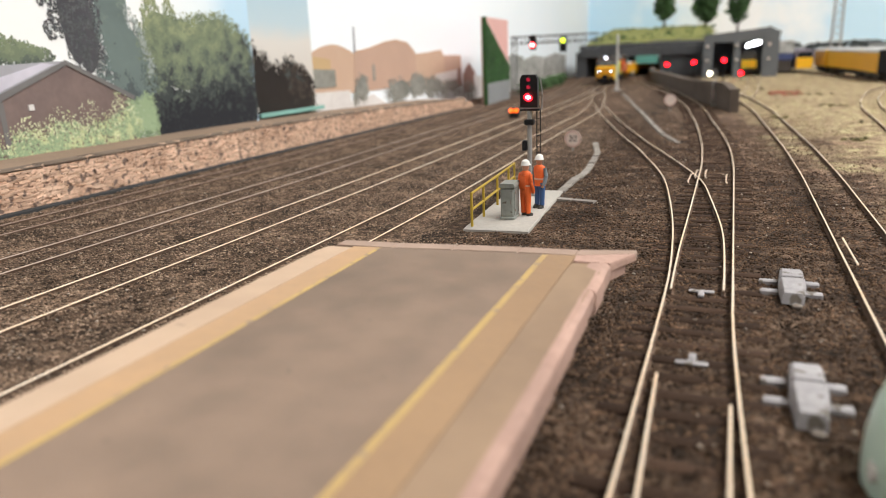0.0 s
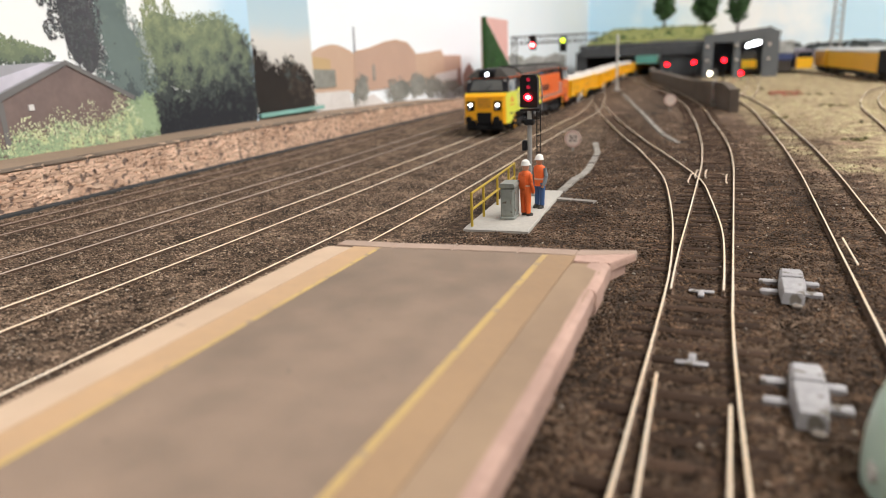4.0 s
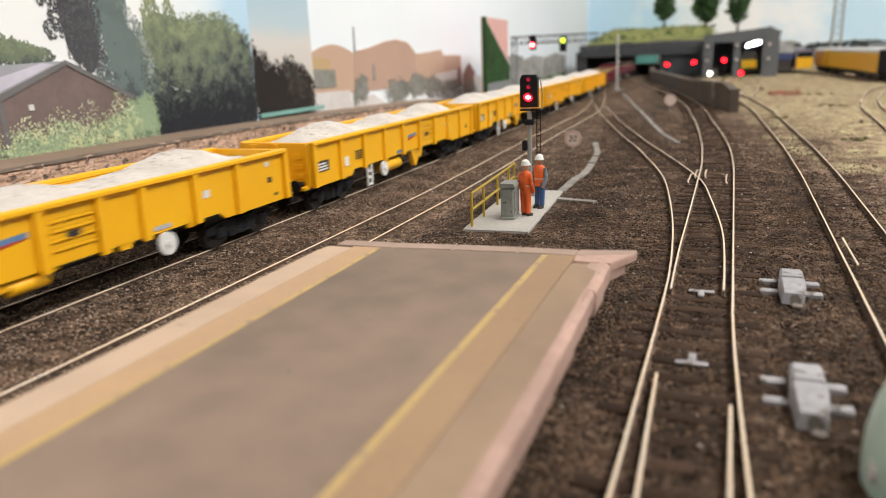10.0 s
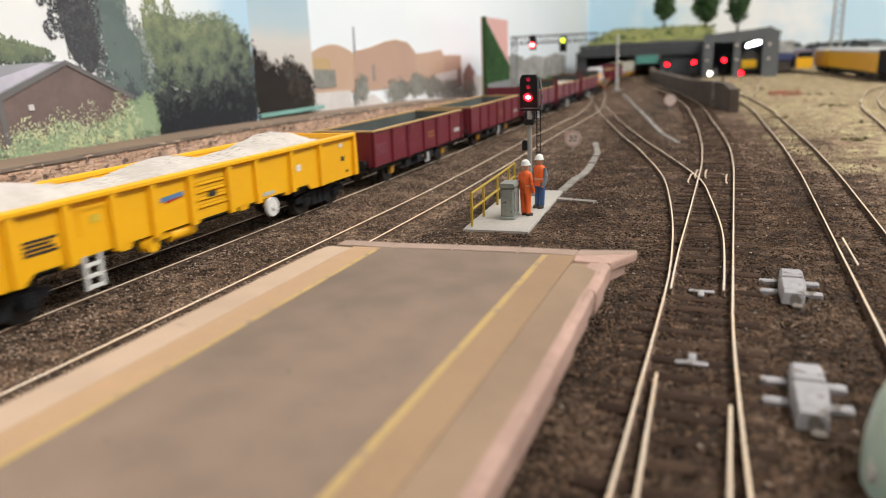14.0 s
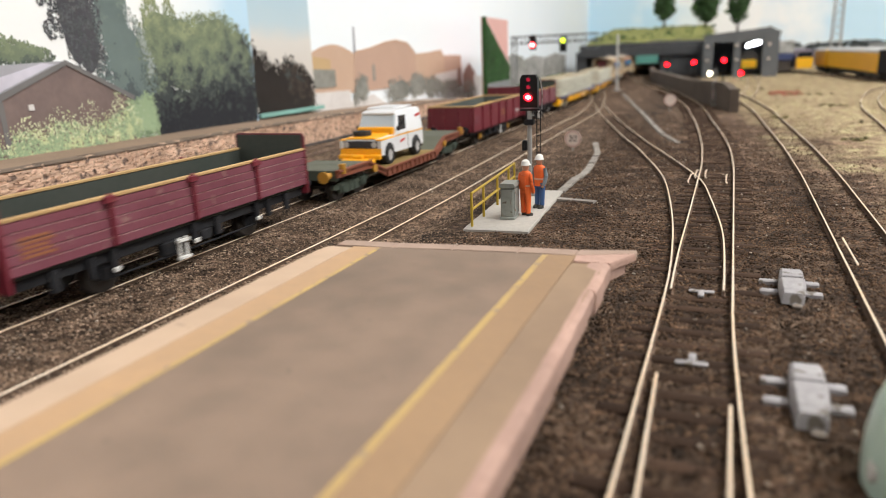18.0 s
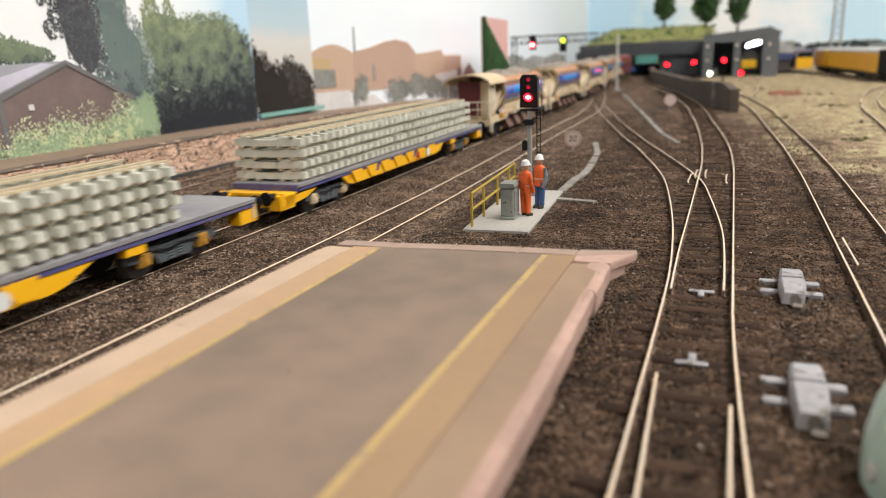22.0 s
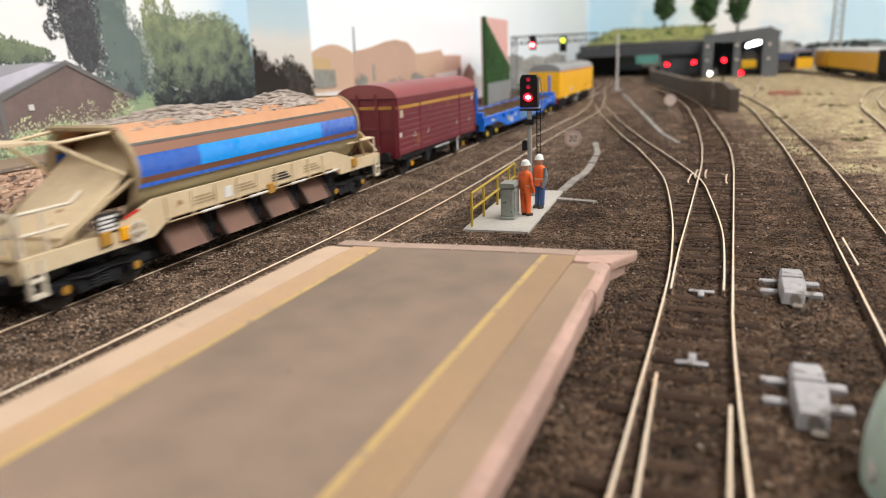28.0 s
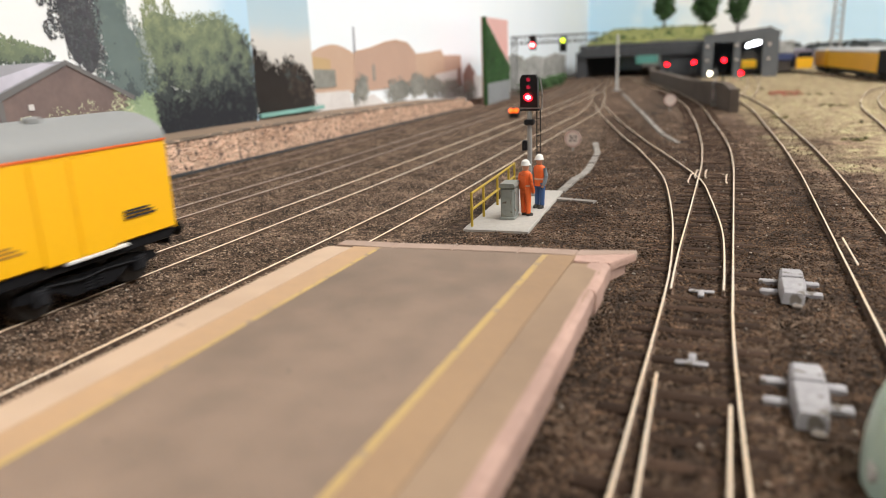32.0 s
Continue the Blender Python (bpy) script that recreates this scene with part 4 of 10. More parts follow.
part("cap", kerb, MAT["cap_earth"], wall_side, "thin brown cap along the wall top")
part("foot_strip", Mesh().box(-308.5, -304.6, -120, 820, -4.2, 0.4, 0.4), MAT["dark_edge"], wall_side, "dark strip along the wall foot")
shelf = Mesh()
ys = list(range(-400, 1100, 20))
xs = [-420, -380, -358, -340, -325, -316]
for y in ys:
    for x in xs:
        shelf.v.append((x, y, wall_top(y) - 0.2 + 0.5 * noise.fractal(Vector((x / 20, y / 20, 7)), 1, 2, 3)))
shelf.f = [(j * 6 + i, j * 6 + i + 1, j * 6 + 7 + i, j * 6 + 6 + i) for j in range(len(ys) - 1) for i in range(5)]
structure("earth_shelf", shelf, MAT["earth"], "flat strip of brown earth behind the stone wall")


# ---- printed backscene boards: flat pictures built as thin relief ----
def board(name, pts, z0, z1, material, label):
    m = Mesh()
    for (xa, ya), (xb, yb) in zip(pts, pts[1:]):
        d = Vector((xb - xa, yb - ya, 0)).normalized()
        n = Vector((-d.y, d.x, 0)) * 4
        m.add([(xa, ya, z0), (xb, yb, z0), (xb, yb, z1), (xa, ya, z1), (xa + n.x, ya + n.y, z0), (xb + n.x, yb + n.y, z0), (xb + n.x, yb + n.y, z1), (xa + n.x, ya + n.y, z1)],
              [(0, 1, 2, 3), (4, 7, 6, 5), (0, 4, 5, 1), (3, 2, 6, 7), (0, 3, 7, 4), (1, 5, 6, 2)])
    return structure(name, m, material, label, smooth=False)


def printed(name, parent, x, polys, thick, material, label=""):
    """Flat printed shapes on a board that faces +x; polys hold (y, z)."""
    m = Mesh()
    for poly in polys:
        m.prism(poly, "x", x, x + thick)
    return part(name, m, material, parent, label, smooth=False)


def printed_leaves(name, parent, x, blobs, count, size, material, label="", seed=1, thick=0.34):
    """A printed crown: many small overlapping leaf clumps, spread over soft blobs (y, z, ry, rz)."""
    rng = random.Random(seed)
    m = Mesh()
    area = [b[2] * b[3] for b in blobs]
    for _ in range(count):
        b = rng.choices(blobs, area)[0]
        a, r = rng.uniform(0, 6.283), math.sqrt(rng.random())
        r *= rng.uniform(0.78, 1.2)
        cy, cz = b[0] + b[2] * r * math.cos(a), b[1] + b[3] * r * math.sin(a)
        s = rng.uniform(*size)
        n = rng.choice((5, 6, 7))
        ph = rng.uniform(0, 6.28)
        ring = [(cy + s * rng.uniform(0.55, 1.15) * math.cos(ph + 6.283 * k / n), cz + s * rng.uniform(0.5, 1.0) * math.sin(ph + 6.283 * k / n)) for k in range(n)]
        t = x + thick + rng.uniform(-0.12, 0.1)
        m.add([(t, *p) for p in ring], [tuple(range(n))])
    return part(name, m, material, parent, label, smooth=False)


def printed_tree(name, parent, x, blobs, count, size, inks, tone, label="", seed=1, thick=0.34, tilt=0.0):
    """A printed crown in several inks, from dark to light: tone(y, z) picks the ink, with leafy noise."""
    rng = random.Random(seed)
    m, pick = Mesh(), []
    area = [b[2] * b[3] for b in blobs]
    for _ in range(count):
        b = rng.choices(blobs, area)[0]
        a, r = rng.uniform(0, 6.283), math.sqrt(rng.random()) * rng.uniform(0.8, 1.16)
        cy, cz = b[0] + b[2] * r * math.cos(a), max(17.0, b[1] + b[3] * r * math.sin(a))
        v = tone(cy, cz) + 0.34 * noise.fractal(Vector((cy / 9, cz / 9, seed)), 1.0, 2.0, 2) + rng.gauss(0, 0.06)
        s = rng.uniform(*size)
        n, ph = rng.choice((4, 5, 6)), rng.uniform(0, 6.28)
        ring = [(cy + s * rng.uniform(0.5, 1.1) * math.cos(ph + 6.283 * k / n), cz + 1.25 * s * rng.uniform(0.5, 1.1) * math.sin(ph + 6.283 * k / n)) for k in range(n)]
        t = x + thick + rng.uniform(-0.12, 0.1)
        m.add([(t, *p) for p in ring], [tuple(range(n))])
        pick.append(min(len(inks) - 1, max(0, int(v * len(inks)))))
    ob = part(name, m, [INK[k] for k in inks], parent, label, smooth=False)
    ob.data.polygons.foreach_set("material_index", pick)
    return ob


def sky_print(name, axis, stops, wobble=0.0):
    """A printed sky that shades softly along one axis."""
    m = bpy.data.materials.new(name)
    m.use_nodes = True
    t = m.node_tree
    b = t.nodes["Principled BSDF"]
    co = t.nodes.new("ShaderNodeTexCoord").outputs["Object"]
    sep = t.nodes.new("ShaderNodeSeparateXYZ")
    t.links.new(co, sep.inputs[0])
    n = noise_node(t, co, 18, 5)
    add = t.nodes.new("ShaderNodeMath")
    add.operation = "MULTIPLY_ADD"
    t.links.new(n, add.inputs[0])
    add.inputs[1].default_value = wobble
    t.links.new(sep.outputs[axis], add.inputs[2])
    t.links.new(ramp_node(t, add.outputs[0], stops), b.inputs["Base Color"])
    b.inputs["Roughness"].default_value = 0.8
    return m


def ink(name, colour, second=None, amount=0.8, scale=25, fine=160, island=0.0):
    return surface(name, colour, 0.85, second=second, scale=scale, fine=fine, amount=amount, island=island)


INK = {
    "black_blue": ink("ink_black_blue", (0.024, 0.027, 0.036), (0.016, 0.018, 0.024)),
    "brown_black": ink("ink_brown_black", (0.026, 0.019, 0.016), (0.017, 0.013, 0.011)),
    "brown_earth": ink("ink_brown_earth", (0.075, 0.054, 0.042), (0.045, 0.034, 0.028)),
    "leaf_1": ink("ink_leaf_1", (0.06, 0.074, 0.072), (0.04, 0.048, 0.05)),
    "leaf_2": ink("ink_leaf_2", (0.130, 0.161, 0.129), (0.101, 0.125, 0.109)),
    "leaf_3": ink("ink_leaf_3", (0.207, 0.253, 0.168), (0.161, 0.201, 0.137)),
    "leaf_4": ink("ink_leaf_4", (0.254, 0.306, 0.192), (0.208, 0.254, 0.160)),
    "leaf_5": ink("ink_leaf_5", (0.341, 0.388, 0.230), (0.288, 0.328, 0.193)),
    "blue_1": ink("ink_blue_1", (0.104, 0.130, 0.135), (0.083, 0.104, 0.112)),
    "blue_2": ink("ink_blue_2", (0.184, 0.241, 0.230), (0.149, 0.196, 0.193)),
    "blue_3": ink("ink_blue_3", (0.25, 0.31, 0.27), (0.2, 0.25, 0.22)),
    "blue_4": ink("ink_blue_4", (0.400, 0.456, 0.440), (0.320, 0.368, 0.352)),
    "hedge_1": ink("ink_hedge_1", (0.250, 0.338, 0.213), (0.188, 0.263, 0.163)),
    "hedge_2": ink("ink_hedge_2", (0.360, 0.480, 0.300), (0.300, 0.396, 0.240)),
    "hedge_3": ink("ink_hedge_3", (0.483, 0.598, 0.380), (0.414, 0.517, 0.322)),
    "weed_1": ink("ink_weed_1", (0.405, 0.446, 0.257), (0.297, 0.324, 0.189)),
    "weed_2": ink("ink_weed_2", (0.611, 0.676, 0.390), (0.494, 0.546, 0.312)),
    "weed_3": ink("ink_weed_3", (0.782, 0.805, 0.552), (0.667, 0.690, 0.460)),
    "poplar_2": ink("ink_poplar_2", (0.098, 0.095, 0.112), (0.069, 0.069, 0.081)),
    "poplar_3": ink("ink_poplar_3", (0.17, 0.18, 0.175), (0.12, 0.13, 0.13)),
    "poplar": ink("ink_poplar", (0.075, 0.085, 0.09), (0.12, 0.125, 0.135), island=0.3),
    "bluegreen": ink("ink_bluegreen", (0.2, 0.27, 0.23), (0.12, 0.175, 0.155), island=0.25),
    "bush": ink("ink_bush", (0.27, 0.34, 0.18), (0.16, 0.22, 0.125), island=0.28),
    "bush_dark": ink("ink_bush_dark", (0.085, 0.1, 0.08), (0.05, 0.055, 0.05), island=0.3),
    "bush_mid": ink("ink_bush_mid", (0.15, 0.19, 0.12), (0.09, 0.115, 0.08), island=0.3),
    "bush_light": ink("ink_bush_light", (0.4, 0.47, 0.27), (0.28, 0.35, 0.19), island=0.25),
    "haze_leaf": ink("ink_haze_leaf", (0.45, 0.52, 0.47), (0.3, 0.38, 0.33), island=0.25),
    "weeds": ink("ink_weeds", (0.45, 0.56, 0.33), (0.3, 0.41, 0.23), island=0.28),
    "flowers": ink("ink_flowers", (0.66, 0.7, 0.5), (0.52, 0.58, 0.36), island=0.3),
    "brick": ink("ink_brick", (0.235, 0.172, 0.158), (0.165, 0.122, 0.116), 0.9, 60, 300),
    "roof": ink("ink_roof", (0.440, 0.440, 0.495), (0.330, 0.330, 0.363), 0.6),
    "roof_pale": ink("ink_roof_pale", (0.7, 0.68, 0.78), (0.52, 0.51, 0.6), 0.8),
    "verge": ink("ink_verge", (0.2, 0.195, 0.195), (0.15, 0.145, 0.145), 0.5),
    "tan": ink("ink_tan", (0.555, 0.373, 0.290), (0.489, 0.331, 0.255), 0.6),
    "tan_light": ink("ink_tan_light", (0.603, 0.432, 0.324), (0.551, 0.373, 0.272), 0.6),
    "yellowish": ink("ink_yellowish", (0.613, 0.439, 0.233), (0.510, 0.352, 0.194), 0.6),
    "town_dark": ink("ink_town_dark", (0.33, 0.33, 0.3), (0.2, 0.2, 0.18), 0.9, island=0.25),
    "town_white": ink("ink_town_white", (0.78, 0.76, 0.75), (0.58, 0.55, 0.54), 0.7),
    "town_red": ink("ink_town_red", (0.33, 0.2, 0.17), (0.26, 0.15, 0.13), 0.7),
    "cloud": ink("ink_cloud", (0.84, 0.82, 0.8), (0.76, 0.79, 0.83), 0.8, 6, 20),
    "blue_sky": ink("ink_blue_sky", (0.56, 0.76, 0.95), (0.68, 0.82, 0.93), 0.8, 6, 20),
    "teal_edge": ink("ink_teal_edge", (0.25, 0.5, 0.45)),
    "hedge": ink("ink_hedge", (0.03, 0.1, 0.022), (0.015, 0.05, 0.012), 0.9, island=0.3),
    "pink": ink("ink_pink", (0.76, 0.47, 0.44), (0.7, 0.41, 0.38), 0.5),
    "grey_fence": ink("ink_grey_fence", (0.3, 0.32, 0.33), (0.22, 0.23, 0.24), 0.6),
    "far_grey": ink("ink_far_grey", (0.5, 0.49, 0.48), (0.22, 0.23, 0.2), 1.3, 30, 120),
}
b1 = board("backdrop_trees", [(-357, -500), (-357, 484)], 10, 330, sky_print("tree_sky", 1, [(0.395, (0.92, 0.94, 0.95)), (0.445, (0.78, 0.88, 0.95)), (0.47, (0.52, 0.73, 0.9))], 0.02), "printed backscene board with trees and a brick shed")
X = -357
printed("shed_wall", b1, X, [[(222, 17), (222, 38), (262, 52), (308, 67.5), (352, 46), (356, 17)]], 0.5, INK["brick"], "printed brown brick gable")
printed("shed_roof", b1, X, [[(230, 70), (268, 67), (303, 68.5), (308, 68.5), (262, 50), (230, 40)]], 0.8, INK["roof"], "printed grey shed roof")
printed("roof_light", b1, X, [[(258, 55), (263, 53), (300, 67), (292, 67.6), (262, 60)]], 1.0, INK["roof_pale"])
printed("verge_board", b1, X, [[(260, 51), (308, 69), (308, 66.3), (262, 48)], [(308, 69), (356, 46), (354, 43.5), (308, 66.3)]], 1.1, INK["verge"])
printed("vent", b1, X, [[(279, 42.8), (282.4, 42.8), (282.4, 46), (279, 46)]], 1.2, INK["town_white"])
def backing(name, parent, x, blobs, material, n=26):
    """Soft flat shapes behind printed leaves, so that no paper shows through."""
    polys = []
    for k, (y, z, ry, rz) in enumerate(blobs):
        polys.append([(y + ry * 0.93 * (1 + 0.07 * math.sin(5 * a + k)) * math.cos(a), max(17.5, z + rz * 0.93 * (1 + 0.07 * math.cos(4 * a + k)) * math.sin(a))) for a in [6.2832 * i / n for i in range(n)]])
    m = Mesh()
    for k, poly in enumerate(polys):
        m.prism(poly, "x", x, x + 0.11 + 0.004 * k)
    return part(name, m, material, parent, smooth=False)


backing("tree_print", b1, X, [(318, 92, 9, 26), (326, 84, 10, 24)], INK["poplar_2"])
backing("tree_print", b1, X + 0.05, [(348, 96, 13, 30), (356, 64, 17, 24), (352, 128, 12, 22)], INK["blue_2"])
backing("tree_print", b1, X + 0.1, [(405, 78, 24, 17), (440, 80, 28, 16), (464, 70, 17, 18), (420, 62, 44, 18), (388, 80, 18, 20)], INK["leaf_3"])
backing("tree_print", b1, X + 0.16, [(395, 32, 24, 16), (430, 34, 34, 18), (464, 42, 20, 24), (425, 22, 58, 8), (476, 34, 9, 20), (378, 40, 14, 24)], INK["leaf_1"])
FAR, BLUE, GREEN = ("leaf_2", "leaf_3", "leaf_4", "blue_3"), ("blue_1", "blue_2", "blue_2", "blue_3"), ("black_blue", "leaf_1", "leaf_2", "leaf_3", "leaf_4", "leaf_5")
printed_tree("far_bush", b1, X, [(266, 76, 9, 9), (276, 74, 9, 7), (292, 71, 9, 5), (284, 73, 10, 6)], 1800, (0.4, 1.0), FAR, lambda y, z: 0.45 + 0.03 * (z - 76), "printed green bushes behind the shed", 2)
printed_tree("dark_tree", b1, X, [(308, 98, 6, 16), (302, 86, 4, 6), (322, 86, 12, 22), (326, 112, 12, 26), (333, 100, 6, 32), (312, 114, 5, 14), (299, 104, 3, 6), (330, 70, 8, 10)], 4200, (0.3, 0.95), ("poplar_2", "poplar", "poplar_2", "poplar_3"), lambda y, z: 0.4, "printed dark poplar", 3)
printed_tree("grey_green_tree", b1, X, [(347, 92, 13, 30), (354, 66, 18, 24), (349, 120, 12, 24), (366, 56, 12, 14), (345, 56, 16, 14)], 5200, (0.4, 1.1), BLUE, lambda y, z: 0.5 + 0.006 * (z - 80), "printed grey-green tree", 4)
printed_tree("green_tree", b1, X, [(392, 78, 20, 18), (416, 78, 22, 19), (447, 80, 24, 20), (464, 72, 17, 20), (404, 54, 30, 20), (440, 54, 36, 20), (380, 92, 8, 22), (397, 96, 6, 12), (376, 70, 12, 24), (428, 92, 10, 8), (478, 60, 6, 26)], 11000, (0.4, 1.15), GREEN,
             lambda y, z: 0.62 + 0.0105 * (z - 74) - 0.0045 * max(0, y - 430), "printed leafy green tree", 5)
printed_tree("shaded_undergrowth", b1, X, [(395, 28, 24, 12), (412, 36, 14, 18), (434, 28, 26, 14), (446, 38, 12, 20), (464, 34, 18, 22), (476, 48, 8, 26), (425, 22, 58, 7)], 5000, (0.5, 1.3), ("black_blue", "black_blue", "leaf_1", "leaf_2", "leaf_3"), lambda y, z: 0.22 + 0.017 * (z - 32), "printed dark undergrowth", 6, 0.5)
printed_tree("pale_leaves", b1, X, [(366, 88, 3, 8), (370, 78, 3, 10), (374, 66, 3, 7), (360, 96, 4, 6), (372, 60, 2, 4)], 240, (0.35, 1.0), ("blue_3", "blue_4", "blue_4"), lambda y, z: 0.5, "printed pale hazy leaves", 18, 0.7)
printed_tree("hedge_block", b1, X, [(366, 34, 8, 13), (360, 30, 10, 14), (352, 32, 8, 12), (369, 26, 5, 9)], 2200, (0.4, 1.0), ("hedge_1", "hedge_2", "hedge_2", "hedge_3"), lambda y, z: 0.42 + 0.012 * (z - 32), "printed clipped green hedge", 7, 0.9)
printed_tree("hedge_weeds", b1, X, [(345, 28, 14, 10), (330, 24, 20, 9), (306, 22, 20, 8), (282, 21, 18, 6), (252, 20, 22, 5), (300, 27, 15, 8), (276, 25, 11, 8)], 4600, (0.3, 0.85), ("weed_1", "weed_2", "hedge_2", "weed_2", "weed_3"), lambda y, z: 0.5, "printed yellow-green weeds", 8, 1.05)
printed_tree("flower_heads", b1, X, [(347, 38, 8, 8), (328, 33, 16, 7), (306, 31, 16, 7), (288, 30, 10, 7), (340, 43, 5, 7), (298, 37, 9, 7), (276, 33, 9, 8), (318, 41, 7, 6), (262, 28, 8, 7)], 700, (0.25, 0.7), ("weed_2", "weed_3"), lambda y, z: 0.6, "printed pale flower heads", 9, 1.3)
printed("hut_corner", b1, X, [[(222, 17), (222, 38), (228, 40), (228, 17)], [(262, 17), (262, 48), (265, 49), (265, 17)]], 0.7, INK["verge"])
b2 = board("backdrop_undergrowth", [(-360, 484.5), (-360, 577)], 10, 330, sky_print("sheet_sky", 2, [(0.07, (0.66, 0.62, 0.58)), (0.09, (0.68, 0.66, 0.63)), (0.104, (0.5, 0.63, 0.7)), (0.13, (0.45, 0.61, 0.72))], 0.02), "printed backscene sheet with dark undergrowth and pale sky")
backing("undergrowth_print", b2, -360, [(496, 44, 10, 26), (510, 38, 18, 22), (538, 40, 20, 22), (558, 34, 16, 20), (530, 22, 46, 8)], INK["brown_black"])
printed_tree("dark_undergrowth", b2, -360, [(490, 52, 7, 26), (502, 46, 10, 26), (518, 40, 16, 23), (538, 44, 16, 23), (557, 39, 15, 21), (570, 36, 8, 14), (530, 22, 46, 7)], 5600, (0.5, 1.4), ("brown_black", "brown_black", "brown_black", "brown_earth", "leaf_2"),
             lambda y, z: 0.2 + (0.009 * max(0, z - 46) + 0.22 if y > 535 else 0.0), "printed dark brown undergrowth", 19)
printed_tree("bank_leaves", b2, -360, [(548, 40, 14, 12), (562, 34, 10, 10), (540, 56, 12, 8)], 900, (0.6, 1.4), ("brown_black", "brown_earth", "leaf_1", "leaf_2"), lambda y, z: 0.3 + 0.012 * (z - 40), "printed brown bank with sparse leaves", 23, 0.45)
tagged(part("paper_edge", Mesh().box(-357.5, -355.5, 486, 585, 19.5, 23, 0.3), INK["teal_edge"], b2), "pale teal paper edge")
b3 = board("backdrop_town", [(-364, 577), (-364, 1110)], -6, 330, MAT["white_board"], "printed backscene board with tan works buildings")
X = -364


def arch(y0, y1, z0, zs, zc, n=8):
    return [(y0, z0), (y1, z0)] + [(y1 + (y0 - y1) * k / n, zs + (zc - zs) * math.sin(math.pi * k / n)) for k in range(n + 1)]


printed("works_hall", b3, X, [arch(577, 664, 30, 69, 78)], 0.4, INK["tan_light"], "printed tan factory hall")
printed("works_hall", b3, X, [[(577, 44), (615, 44), (615, 64), (577, 68)]], 0.6, INK["yellowish"])
printed("works_hall", b3, X, [[(660, 30), (664, 70), (700, 74), (735, 80), (765, 82.5), (795, 79), (818, 66), (820, 30)]], 0.7, INK["tan"], "printed tan factory hall with curved roof")
printed("works_hall", b3, X, [[(818, 26), (818, 67), (860, 68.5), (903, 71.5), (912, 64), (914, 26)]], 0.5, INK["tan_light"])
printed("works_hall", b3, X, [[(912, 28), (912, 64), (978, 63.5), (978, 26)]], 0.4, INK["tan"])
printed("works_roof", b3, X, [[(664, 69), (700, 73.5), (735, 79.5), (765, 82), (795, 78.5), (816, 67), (818, 68.2), (797, 80.2), (765, 83.6), (735, 81), (700, 75), (664, 71)]], 0.9, INK["tan_light"])
printed("chimney", b3, X, [[(663.5, 70), (667, 70), (666.5, 95), (664.5, 95)]], 0.9, INK["roof"])
printed("house", b3, X, [[(985, 10), (985, 36), (1010, 52), (1036, 38), (1036, 10)], [(936, 20), (936, 42), (976, 46), (980, 20)]], 0.9, INK["town_red"], "printed small red house")
printed("house", b3, X, [[(577, 24), (577, 34), (650, 33), (650, 20)], [(1030, 0), (1030, 34), (1075, 30), (1075, -6)], [(880, 28), (880, 40), (960, 44), (960, 30)]], 1.0, INK["town_white"], "printed pale low houses")
printed("shed_dark", b3, X, [[(577, 38), (577, 56), (622, 54), (622, 38)], [(702, 40), (702, 57), (707, 57), (707, 40)]], 1.1, INK["town_dark"])
printed_leaves("town_trees", b3, X, [(676, 34, 14, 14), (662, 26, 8, 10), (760, 26, 30, 14), (820, 30, 30, 14), (870, 26, 30, 14), (930, 18, 40, 14), (1000, 12, 40, 14)], 1710, (0.99, 2.38), INK["town_dark"], "printed dark trees and sheds", 11, 1.3)
backing("town_tree_print", b3, X + 1.0, [(676, 33, 12, 13), (770, 26, 30, 12), (822, 28, 26, 12), (872, 24, 30, 12), (935, 18, 36, 11)], INK["town_dark"])
printed("car_park", b3, X, [[(577, 10), (577, 26), (660, 22), (700, 26), (730, 14), (730, 4), (577, 6)]], 0.9, INK["town_white"])

# hedge board at the end of the stone wall
hb = board("backdrop_hedge", [(-298, 889), (-308.5, 1028)], -6, 109, INK["pink"], "upright board printed with a clipped hedge and fence")
hm = Mesh()
rng = random.Random(21)
for _ in range(1500):
    t = rng.random() ** 0.8
    zt = 106 - 62 * t
    z = 22 + rng.random() * (zt - 22) if rng.random() < 0.75 else zt * rng.uniform(0.9, 1.0)
    s = rng.uniform(1.6, 3.6)
    cx, cy = -298 - 10.5 * t, 889 + 139 * t
    ph = rng.uniform(0, 6.28)
    vs = [(cx + 1.0 + rng.uniform(0, 1.2), cy + s * math.cos(ph + k * 1.2566), z + s * 0.9 * math.sin(ph + k * 1.2566)) for k in range(5)]
    hm.add(vs, [(0, 1, 2, 3, 4)])
part("hedge", hm, INK["hedge"], hb, "printed dark green hedge", smooth=False)
fm = Mesh()
for k in range(22):
    t0, t1 = k / 22, (k + 0.9) / 22
    xa, ya, xb, yb = -296.6 - 10.5 * t0, 889 + 139 * t0, -296.6 - 10.5 * t1, 889 + 139 * t1
    fm.add([(xa, ya, -4), (xb, yb, -4), (xb, yb, 26), (xa, ya, 26), (xa + 1, ya, -4), (xb + 1, yb, -4), (xb + 1, yb, 26), (xa + 1, ya, 26)], [(0, 1, 2, 3), (4, 7, 6, 5), (3, 2, 6, 7), (0, 3, 7, 4), (1, 5, 6, 2)])
